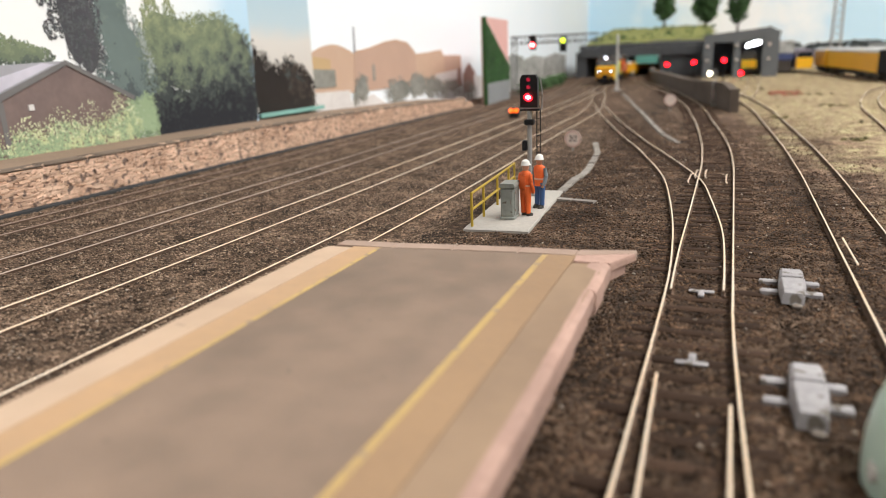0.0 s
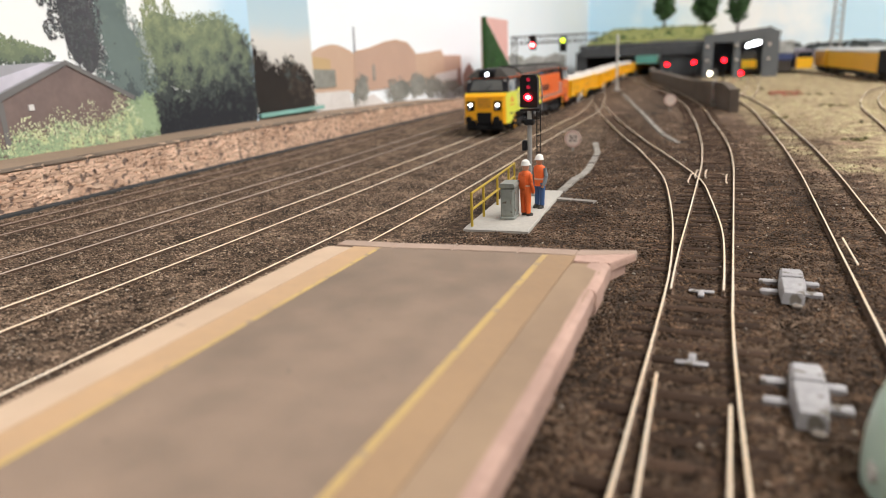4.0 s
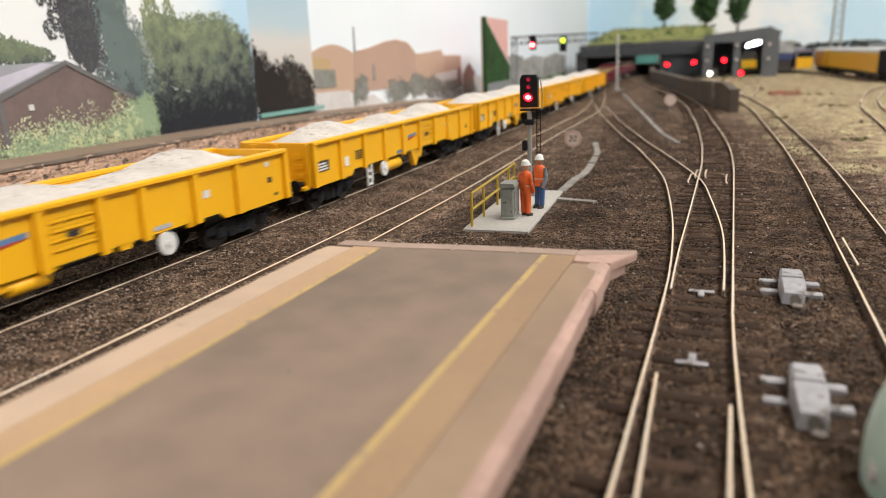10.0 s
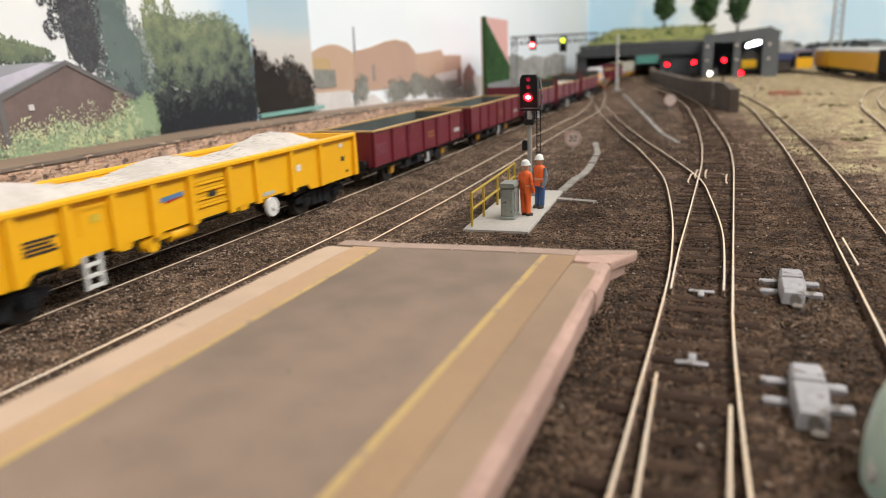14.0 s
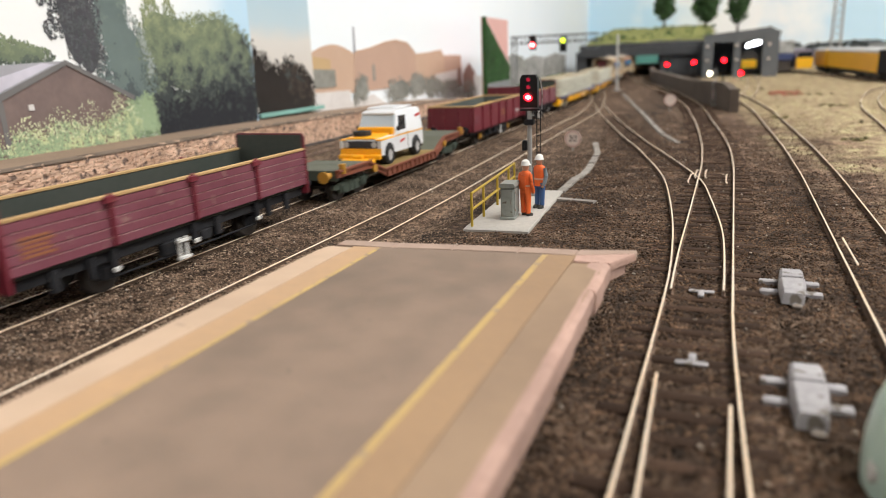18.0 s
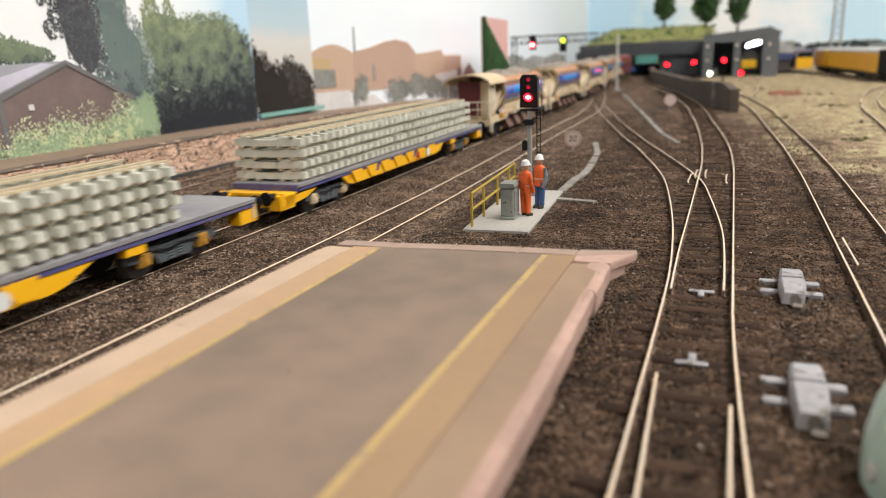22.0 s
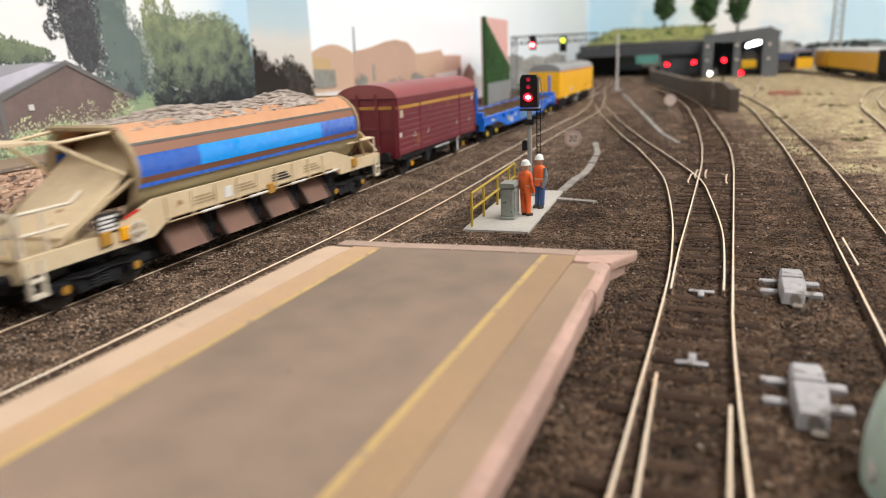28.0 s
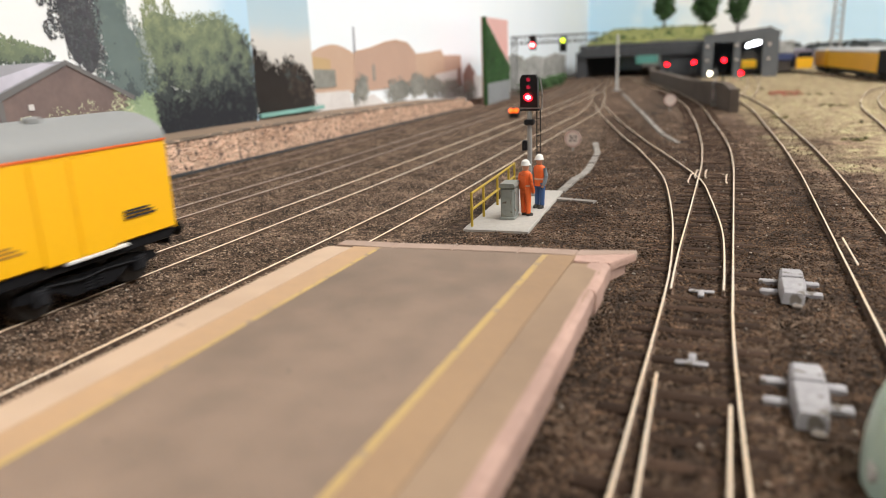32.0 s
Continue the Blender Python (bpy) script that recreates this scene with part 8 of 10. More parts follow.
    rows_of_bars(v, 16.22, -h + 4, -h + 15, 17, 22.5, 4, "maroon_dusty")
    buffers(v, L, "dark_frame", 13.0)
    return v


opn = open_wagon()
join_train(opn, 1830, 129)
join_train(copy_thing(opn, Matrix()), 1977, 129)
m6 = copy_thing(opn, Matrix())
part("rim_strip", Mesh().box(14.2, 15.1, -48, -14, 27.0, 29.5, 0.2), MAT["yellow_rail"], m6, "yellow strip laid along the inner rim")
join_train(m6, 2768.6, 129)


# ---- maroon planked dropside wagons with high ends ----
def dropside(L, label, discs=False):
    v = thing("dropside_wagon", label, "wagon", GROUP)
    h = L / 2
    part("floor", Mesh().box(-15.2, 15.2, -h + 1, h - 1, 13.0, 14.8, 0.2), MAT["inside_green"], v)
    for sx in (-1, 1):
        for k in range(5):
            z = 14.2 + 2.75 * k
            mt = "maroon_dusty"
            part("side_plank", Mesh().box(min(sx * 15.3, sx * 16.5), max(sx * 15.3, sx * 16.5), -h + 0.6, h - 0.6, z, z + 2.55, 0.2), MAT[mt], v)
            if k < 4:
                part("plank_edge", Mesh().box(min(sx * 15.3, sx * 16.53), max(sx * 15.3, sx * 16.53), -h + 3, h - 3, z + 2.5, z + 2.66), MAT["edge_pale"], v, "thin worn pale plank edge")
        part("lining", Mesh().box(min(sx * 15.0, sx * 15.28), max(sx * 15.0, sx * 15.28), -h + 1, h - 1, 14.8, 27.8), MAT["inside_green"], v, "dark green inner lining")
        part("top_rail", Mesh().box(min(sx * 14.9, sx * 16.7), max(sx * 14.9, sx * 16.7), -h + 0.6, h - 0.6, 27.9, 28.9, 0.2), MAT["bare_wood"], v, "pale bare wood top rail")
        for k in range(1, 4):
            y = -h + L * k / 4
            st = part("stanchion", Mesh().box(min(sx * 16.5, sx * 17.6), max(sx * 16.5, sx * 17.6), y - 0.7, y + 0.7, 14.2, 29.6, 0.3).box(min(sx * 16.5, sx * 17.8), max(sx * 16.5, sx * 17.8), y - 2.3, y + 2.3, 26.6, 28.8, 0.3), MAT["maroon"], v)
            part("stanchion_foot", Mesh().box(min(sx * 14.1, sx * 15.6), max(sx * 14.1, sx * 15.6), y - 1.0, y + 1.0, 6.6, 14.0, 0.2), MAT["dark_frame"], v)
            part("release_handle", Mesh().box(min(sx * 15.0, sx * 16.2), max(sx * 15.0, sx * 16.2), y - 1.0, y + 1.0, 6.6, 8.0, 0.2), MAT["white_paint"], st, "white handle")
        part("solebar", Mesh().box(min(sx * 12, sx * 14), max(sx * 12, sx * 14), -h + 1, h - 1, 9.6, 13.0, 0.2), MAT["dark_frame"], v)
        for y in (-h + 14, -h + 26, h - 26, h - 14, 12):
            part("solebar_bracket", Mesh().box(min(sx * 14, sx * 15.4), max(sx * 14, sx * 15.4), y - 1.4, y + 1.4, 6.5, 12.8, 0.2), MAT["dark_frame"], v)
    for e in (-1, 1):
        ep = part("end_board", Mesh().prism([(-16.8, 10.5), (-16.8, 33.6), (-15.6, 34.8), (15.6, 34.8), (16.8, 33.6), (16.8, 10.5)], "y", min(e * h, e * (h - 1.0)), max(e * h, e * (h - 1.0))), MAT["maroon"], v, "high maroon end board")
        part("end_lining", Mesh().box(-15.8, 15.8, min(e * (h - 1.05), e * (h - 1.4)), max(e * (h - 1.05), e * (h - 1.4)), 14.6, 34.2), MAT["inside_green"], ep, "dark green inner face")
        for x in (-9, 9):
            part("end_post", Mesh().box(x - 1, x + 1, min(e * h, e * (h + 0.9)), max(e * h, e * (h + 0.9)), 11, 34, 0.2), MAT["maroon"], ep)
        axle_guard(v, e * (h - 33), "dark_frame", 12.5)
    part("brake_gear", Mesh().box(11.5, 14.5, -14, -4, 5.0, 9.6, 0.5).box(11.5, 14.5, 4, 9, 6, 9.6, 0.4), MAT["dark_frame"], v)
    lad = part("step_ladder", Mesh().box(15.0, 15.7, -8.5, -7.7, 3.2, 10).box(15.0, 15.7, -5.3, -4.5, 3.2, 10).box(15, 16.4, -9, -4, 3.0, 3.8).box(15, 16.4, -9, -4, 8.6, 9.4), MAT["white_paint"], v, "white step")
    part("tie_bar", Mesh().box(13.6, 14.2, -34, 34, 4.6, 5.2, 0.1), MAT["dark_frame"], v)
    rows_of_bars(v, 16.52, -h + 5, -h + 15, 18, 24, 5, "gold_dim", "faded data panel")
    buffers(v, L, "dark_frame", 13.0)
    return v


def ring_load(v_start, L, n):
    """Flat pale concrete discs that ride in a wagon."""
    out = []
    for k in range(n):
        d = thing("concrete_disc", "flat pale concrete disc loaded in the maroon wagon", "load", "discs in the wagon")
        ring = [(13.2, 25.8), (13.4, 26.2), (13.4, 28.0), (13.0, 28.4), (2.4, 28.5), (2.2, 27.6), (0.2, 27.6)]
        part("slab", Mesh().loft([[(r * math.cos(2 * math.pi * i / 28), r * math.sin(2 * math.pi * i / 28), z) for i in range(28)] for r, z in [(13.6, 14.9)] + ring]), MAT["disc_concrete"], d)
        out.append((d, v_start + L * (k + 0.5) / n - 3, 6.0))
    TRAIN.extend(out)


drop = dropside(134.5, "empty maroon planked wagon with high end boards")
join_train(drop, 2121.8, 134.5)
d4 = copy_thing(drop, Matrix())
tagged(d4, "maroon planked wagon loaded with flat pale discs")
join_train(d4, 2270.3, 134.5)
ring_load(2272, 131, 4)
join_train(copy_thing(drop, Matrix()), 2421.5, 134.5)
join_train(copy_thing(drop, Matrix()), 2912.3, 134.5)


# ---- well wagon with the van on it ----
def well_wagon():
    L = 168.0
    v = thing("well_wagon", "rusty well wagon with grey-green plank deck", "wagon", GROUP)
    h = L / 2
    w = 15.6
    top_ = [(-h, 15.4), (-h + 30, 15.4), (-h + 48, 9.0), (h - 50, 9.0), (h - 34, 15.4), (h, 15.4)]
    low = [(h, 12.0), (h - 30, 11.4), (h - 50, 4.2), (-h + 52, 4.2), (-h + 34, 11.4), (-h, 12.0)]
    for sx in (-1, 1):
        g = part("side_girder", Mesh().prism(top_ + low, "x", min(sx * (w - 1.4), sx * w), max(sx * (w - 1.4), sx * w)), MAT["rust_side"], v, "rust red side girder")
        part("girder_flange", Mesh().prism(top_ + [(y, z - 0.9) for y, z in reversed(top_)], "x", min(sx * (w - 1), sx * (w + 0.9)), max(sx * (w - 1), sx * (w + 0.9))), MAT["rust_side"], g)
        for k in range(12):
            y = -h + 50 + 6.0 * k
            part("stiffener", Mesh().box(min(sx * w, sx * (w + 0.7)), max(sx * w, sx * (w + 0.7)), y, y + 0.9, 4.8, 8.0), MAT["rust_side"], g)
    for a, b, z0, z1 in ((-h, -h + 30, 15.2, 15.2), (-h + 30.1, -h + 48, 15.2, 8.9), (h - 50, h - 34.1, 8.9, 15.2), (h - 34, h, 15.2, 15.2)):
        n = max(2, int((b - a) / 5))
        for k in range(n):
            ya, yb = a + (b - a) * k / n + 0.1, a + (b - a) * (k + 1) / n - 0.1
            za, zb = z0 + (z1 - z0) * k / n, z0 + (z1 - z0) * (k + 1) / n
            m = Mesh().add([(x, y, z) for y, z in ((ya, za), (yb, zb)) for x in (-w + 0.6, w - 0.6)] + [(x, y, z - 1.2) for y, z in ((ya, za), (yb, zb)) for x in (-w + 0.6, w - 0.6)],
                           [(0, 1, 3, 2), (4, 6, 7, 5), (0, 4, 5, 1), (2, 3, 7, 6), (0, 2, 6, 4), (1, 5, 7, 3)])
            part("deck_plank", m, MAT["deck_green"], v)
    part("well_deck", Mesh().box(-w + 0.6, w - 0.6, -h + 48, h - 50, 7.4, 9.1, 0.1), MAT["deck_ochre"], v, "ochre stained well deck")
    for e in (-1, 1):
        bogie(v, e * (h - 19), 20, "bogie_green", None, 6.2, 11.4)
        part("headstock", Mesh().box(-15, 15, min(e * h, e * (h - 1.5)), max(e * h, e * (h - 1.5)), 10.4, 15.2, 0.3), MAT["bogie_green"], v)
        for sx in (-1, 1):
            part("lashing_post", Mesh().cyl((sx * 15.4, e * (h - 5), 15.5), 1.6, 4.4, "z", 10), MAT["buffer_ochre"], v)
            part("roller", Mesh().cyl((sx * 15.9, e * (h - 36), 11.0), 2.0, 1.4, "x", 14), MAT["buffer_ochre"], v)
    buffers(v, L, "bogie_green", 13.0, "buffer_ochre")
    return v


join_train(well_wagon(), 2581, 168)


def utility_van():
    """White and yellow off-road van, nose towards -y; its wheels stand on z = 9.1."""
    v = thing("utility_van", "white off-road van with yellow bonnet and roof rack", "van")
    z0 = 9.1
    o = -30.0

    def pr(poly, x0, x1):
        return Mesh().prism([(o + y, z0 + z) for y, z in poly], "x", x0, x1)

    body = part("body", pr([(18, 5.6), (18, 14.2), (20.5, 14.8), (57, 14.8), (57, 5.0), (51, 5.0), (49, 9.0), (43, 9.0), (41, 5.0), (20, 5.0)], -11.4, 11.4), MAT["van_white"], v, "white body tub")
    part("upper_body", Mesh().loft([[(sx * 11.2, o + y, z0 + 14.8) for sx, y in ((-1, 19.5), (1, 19.5), (1, 57), (-1, 57))], [(sx * 9.9, o + y, z0 + 25.4) for sx, y in ((-1, 24.0), (1, 24.0), (1, 56), (-1, 56))],
                                    [(sx * 9.2, o + y, z0 + 26.2) for sx, y in ((-1, 24.8), (1, 24.8), (1, 55), (-1, 55))]]), MAT["van_white"], v, "white hard top")
    part("front_body", pr([(0.5, 5.5), (0.5, 13.6), (18, 14.4), (18, 5.4), (14.5, 5.2), (13, 9.2), (6.5, 9.2), (5, 5.5)], -10.4, 10.4), MAT["van_white"], v)
    for sx in (-1, 1):
        part("front_wing", pr([(0.2, 5.4), (0.2, 12.6), (18, 13.2), (18, 5.4), (14.6, 5.4), (13, 9.4), (6.5, 9.4), (5, 5.4)], min(sx * 10.4, sx * 11.9), max(sx * 10.4, sx * 11.9)), MAT["van_white"], v)
        part("wing_top", Mesh().box(min(sx * 8.4, sx * 11.9), max(sx * 8.4, sx * 11.9), o + 0.2, o + 18, z0 + 13.0, z0 + 13.7, 0.3), MAT["warning"], v, "yellow wing top")
        part("side_window", Mesh().prism([(o + 23.5, z0 + 16), (o + 26.4, z0 + 23.6), (o + 33.5, z0 + 23.6), (o + 33.5, z0 + 16)], "x", min(sx * 10.1, sx * 11.15), max(sx * 10.1, sx * 11.15)), MAT["glass_dark"], v)
        part("door_line", Mesh().box(min(sx * 11.4, sx * 11.5), max(sx * 11.4, sx * 11.5), o + 35, o + 35.3, z0 + 5.5, z0 + 14.6), MAT["mark_dark"], v)
        part("stripe", Mesh().box(min(sx * 11.4, sx * 11.52), max(sx * 11.4, sx * 11.52), o + 20, o + 57, z0 + 13.2, z0 + 13.9), MAT["warning"], v, "yellow waistline stripe")
        part("mirror", Mesh().box(min(sx * 11, sx * 13), max(sx * 11, sx * 13), o + 21.6, o + 22.4, z0 + 16, z0 + 18.4, 0.2), MAT["mark_dark"], v)
        for wy in (9.8, 46.0):
            part("wheel_arch", Mesh().cyl((sx * 10.2, o + wy, z0 + 5.4), 5.8, 3.6 if wy < 20 else 2.7, "x", 20), MAT["tyre"], v, "black wheel arch")
            wh = part("wheel", Mesh().cyl((0, 0, 0), 3.0, 3.0, "x", 18).cyl((sx * 1.3, 0, 0), 1.1, 0.9, "x", 10), MAT["silver"], v, "silver wheel rim")
            wh.matrix_local = Matrix.Translation((sx * 10.8 * MM, (o + wy) * MM, (z0 + 4.9) * MM))
            ty = [(3.2, -1.9), (4.6, -1.9), (4.9, -1.2), (4.9, 1.2), (4.6, 1.9), (3.2, 1.9)]
            part("tyre", Mesh().loft([[(t, r * math.cos(2 * math.pi * i / 20), r * math.sin(2 * math.pi * i / 20)) for i in range(20)] for r, t in ty + ty[:1]], caps=False), MAT["tyre"], wh)
        part("headlamp", Mesh().cyl((sx * 8.0, o - 0.1, z0 + 11), 1.5, 0.8, "y", 14), MAT["silver"], v)
        part("marking", Mesh().prism([(o + 25, z0 + 9.2), (o + 31, z0 + 10.4), (o + 31, z0 + 11.4), (o + 25, z0 + 10.6)], "x", min(sx * 11.4, sx * 11.55), max(sx * 11.4, sx * 11.55)), MAT["mark_red"], v)
        part("marking", Mesh().prism([(o + 49, z0 + 21), (o + 55, z0 + 21.6), (o + 55, z0 + 23), (o + 49, z0 + 22.4)], "x", min(sx * 10.1, sx * 10.7), max(sx * 10.1, sx * 10.7)), MAT["mark_red"], v)
    part("bonnet", pr([(0.4, 13.7), (0.6, 14.4), (18.5, 15.4), (18.5, 14.4)], -8.3, 8.3), MAT["warning"], v, "yellow bonnet")
    part("scuttle", Mesh().box(-10.6, 10.6, o + 17.5, o + 20.5, z0 + 13.5, z0 + 18.2, 0.5), MAT["warning"], v, "yellow scuttle below the windscreen")
    part("windscreen", Mesh().loft([[(sx * 10.2, o + 19.4, z0 + 17.6) for sx in (-1, 1)] + [(sx * 9.5, o + 23.0, z0 + 24.2) for sx in (1, -1)], [(sx * 10.2, o + 20.6, z0 + 17.6) for sx in (-1, 1)] + [(sx * 9.5, o + 24.4, z0 + 24.2) for sx in (1, -1)]]), MAT["glass_cab"], v)
    part("roof_peak", Mesh().box(-9.8, 9.8, o + 22.4, o + 26, z0 + 24.2, z0 + 25.8, 0.4), MAT["van_white"], v)
    part("grille", Mesh().box(-9.6, 9.6, o - 0.2, o + 0.6, z0 + 9.2, z0 + 12.8, 0.2), MAT["mark_dark"], v)
    part("lower_front", Mesh().box(-11.8, 11.8, o - 0.1, o + 0.7, z0 + 5.6, z0 + 9.1, 0.2), MAT["warning"], v)
    bump = part("bumper", Mesh().box(-12, 12, o - 2.6, o - 0.2, z0 + 3.6, z0 + 6.2, 0.4), MAT["warning"], v, "yellow bumper")
    part("rail_gear", Mesh().box(-10, 10, o - 7.5, o - 3, z0 + 2.2, z0 + 4.4, 0.5).box(-3, 3, o - 5, o - 1, z0 + 3, z0 + 6, 0.4), MAT["warning"], v, "yellow road-rail guide frame")
    for sx in (-1, 1):
        part("guide_wheel", Mesh().cyl((sx * 8.6, o - 6, z0 + 2.3), 2.3, 2.0, "x", 16), MAT["tyre"], v)
        part("rack_bar", Mesh().tube([(sx * 7.5, o + 26, z0 + 27.6), (sx * 7.5, o + 50, z0 + 27.6)], 0.4, 6), MAT["van_white"], v)
    for k in range(7):
        part("rack_slat", Mesh().tube([(-7.5, o + 26 + 4 * k, z0 + 27.6), (7.5, o + 26 + 4 * k, z0 + 27.6)], 0.35, 6).tube([(-7.5, o + 26 + 4 * k, z0 + 26), (-7.5, o + 26 + 4 * k, z0 + 27.6)], 0.3, 5).tube([(7.5, o + 26 + 4 * k, z0 + 25.8), (7.5, o + 26 + 4 * k, z0 + 27.6)], 0.3, 5), MAT["van_white"], v)
    part("rear_frame", Mesh().box(-9, 9, o + 57.2, o + 62, z0 + 4, z0 + 6, 0.4), MAT["warning"], v)
    part("rear_lamp", Mesh().cyl((8, o + 61, z0 + 5), 1.7, 2.2, "x", 12), MAT["dark_frame"], v)
    part("spare_wheel", Mesh().cyl((-3.0, o + 9, z0 + 16), 4.8, 2.2, "z", 20).cyl((-3.0, o + 9, z0 + 17.2), 2.0, 0.5, "z", 14), MAT["tyre"], v, "black spare wheel lying on the bonnet")
    return v


join_train(utility_van(), 2633.5, 60)


# ---- bogie flats with concrete sleepers ----
def sleeper_flat():
    L = 251.0
    v = thing("sleeper_wagon", "yellow bogie flat wagon with blue-grey deck", "wagon", GROUP)
    h = L / 2
    part("deck", Mesh().box(-16, 16, -h + 11, h, 13.4, 15.2, 0.3), MAT["deck_blue_grey"], v, "scuffed blue-grey deck")
    part("deck_edge", Mesh().box(-15.6, 15.6, -h + 10.2, -h + 10.95, 11.6, 14.8, 0.1), MAT["sole_blue"], v, "dark blue deck edge")
    part("end_plate", Mesh().box(-15.2, 15.2, -h, -h + 10.1, 11.2, 12.3, 0.2), MAT["wagon_yellow"], v, "yellow end plate")
    for sx in (-1, 1):
        part("end_cheek", Mesh().prism([(-h, 7.0), (-h, 11.1), (-h + 26, 11.1), (-h + 18, 8.6)], "x", min(sx * 13.6, sx * 15.0), max(sx * 13.6, sx * 15.0)), MAT["wagon_yellow"], v)
    for sx in (-1, 1):
        part("side_sill", Mesh().prism([(-h + 46, 13.3), (-h + 54, 7.8), (-h + 59, 6.9), (-h + 163, 6.7), (-h + 168, 7.6), (-h + 181, 13.3)], "x", min(sx * 13.8, sx * 15.2), max(sx * 13.8, sx * 15.2)), MAT["wagon_yellow"], v, "deep yellow side sill")
        part("sole_channel", Mesh().box(min(sx * 14, sx * 15.6), max(sx * 14, sx * 15.6), -h + 12, h - 1, 11.9, 13.35, 0.2), MAT["sole_blue"], v, "worn dark blue sole channel")
        for k in range(7):
            y = -h + 56 + 15.5 * k
            part("sill_web", Mesh().prism([(y, 13), (y + 4, 7.4), (y + 9, 7.4), (y + 11, 13)], "x", min(sx * 15.2, sx * 15.9), max(sx * 15.2, sx * 15.9)), MAT["wagon_yellow"], v)
            if k % 3 == 1:
                part("scuff_panel", Mesh().prism([(y + 5, 12.8), (y + 7, 8.5), (y + 13, 9.5), (y + 15, 12.8)], "x", min(sx * 15.2, sx * 15.6), max(sx * 15.2, sx * 15.6)), MAT["sole_blue"], v, "dark blue patch")
    part("disc_marking", Mesh().cyl((16.0, -h + 149, 9.6), 2.4, 0.3, "x", 18), MAT["white_paint"], v, "white round plate")
    part("disc_marking", Mesh().cyl((16.0, -h + 134, 9.8), 2.0, 0.3, "x", 18), MAT["mark_red"], v, "small red round plate")
    for e in (-1, 1):
        bogie(v, e * (h - 40), 26, "bogie_grey", "buffer_ochre" if e > 0 else "cream", 6.2, 11.8, 2, 1)
        part("end_block", Mesh().box(11.5, 15.2, min(e * (h - 62), e * (h - 54)), max(e * (h - 62), e * (h - 54)), 9.0, 12.0, 0.3), MAT["wagon_yellow"], v)
        part("headstock", Mesh().box(-15.4, 15.4, min(e * h, e * (h - 2)), max(e * h, e * (h - 2)), 7.4, 13.4, 0.3), MAT["cream" if e > 0 else "wagon_yellow"], v)
        for sx in (-1, 1):
            part("buffer_block", Mesh().box(sx * 12 - 3, sx * 12 + 3, min(e * (h - 9), e * (h + 1.2)), max(e * (h - 9), e * (h + 1.2)), 6.2, 12.6, 0.4), MAT["wagon_yellow"], v)
    buffers(v, L, "dark_frame", 12.0, "black_plastic")
    return v




def sleeper_stack():
    """Four tiers of concrete sleepers with battens between."""
    st = thing("sleeper_stack", "four tiers of pale concrete sleepers stacked with battens", "sleepers", "sleeper loads")
    one = Mesh().loft([[(-16.6, -1.35, 0.3), (-16.6, 1.35, 0.3), (-16.6, 0.9, 2.8), (-16.6, -0.9, 2.8)], [(-9, -2.0, 0), (-9, 2.0, 0), (-9, 1.6, 3.2), (-9, -1.6, 3.2)], [(-4, -1.7, 0), (-4, 1.7, 0), (-4, 1.3, 2.4), (-4, -1.3, 2.4)],
                       [(4, -1.7, 0), (4, 1.7, 0), (4, 1.3, 2.4), (4, -1.3, 2.4)], [(9, -2.0, 0), (9, 2.0, 0), (9, 1.6, 3.2), (9, -1.6, 3.2)], [(16.6, -1.35, 0.3), (16.6, 1.35, 0.3), (16.6, 0.9, 2.8), (16.6, -0.9, 2.8)]])
    for sx in (-1, 1):
        one.box(sx * 9.5 - 2.4, sx * 9.5 + 2.4, -1.3, 1.3, 3.0, 3.7, 0.15)
        one.box(sx * 9.5 - 3.6, sx * 9.5 - 2.6, -1.1, 1.1, 3.0, 4.0, 0.1).box(sx * 9.5 + 2.6, sx * 9.5 + 3.6, -1.1, 1.1, 3.0, 4.0, 0.1)
    me = one.data("concrete_sleeper", MAT["cement"])
    for tier in range(4):
        z = 16.2 + 4.55 * tier
        for k in range(35):
            ob = part("concrete_sleeper", me, None, st)
            ob.matrix_local = Matrix.Translation((random.uniform(-0.5, 0.5) * MM, (-102 + 6.0 * k + random.uniform(-0.2, 0.2)) * MM, z * MM)) @ Matrix.Rotation(random.uniform(-0.02, 0.02), 4, "Z")
        for x in (-12, 12, -6.0, 6.0):
            part("batten", Mesh().box(x - 0.7, x + 0.7, -105, 105, z - 0.95, z - 0.02, 0.1), MAT["batten"], st)
    for x in (-12, -6, 6, 12):
        part("batten", Mesh().box(x - 0.7, x + 0.7, -105, 105, 16.2 + 4.55 * 3 + 3.72, 16.2 + 4.55 * 3 + 4.6, 0.1), MAT["batten"], st)
    return st


sf = sleeper_flat()
join_train(sf, 3073.5, 251)
join_train(copy_thing(sf, Matrix()), 3341, 251)
ss = sleeper_stack()
join_train(ss, 3076, 212)
join_train(copy_thing(ss, Matrix()), 3353.5, 212)


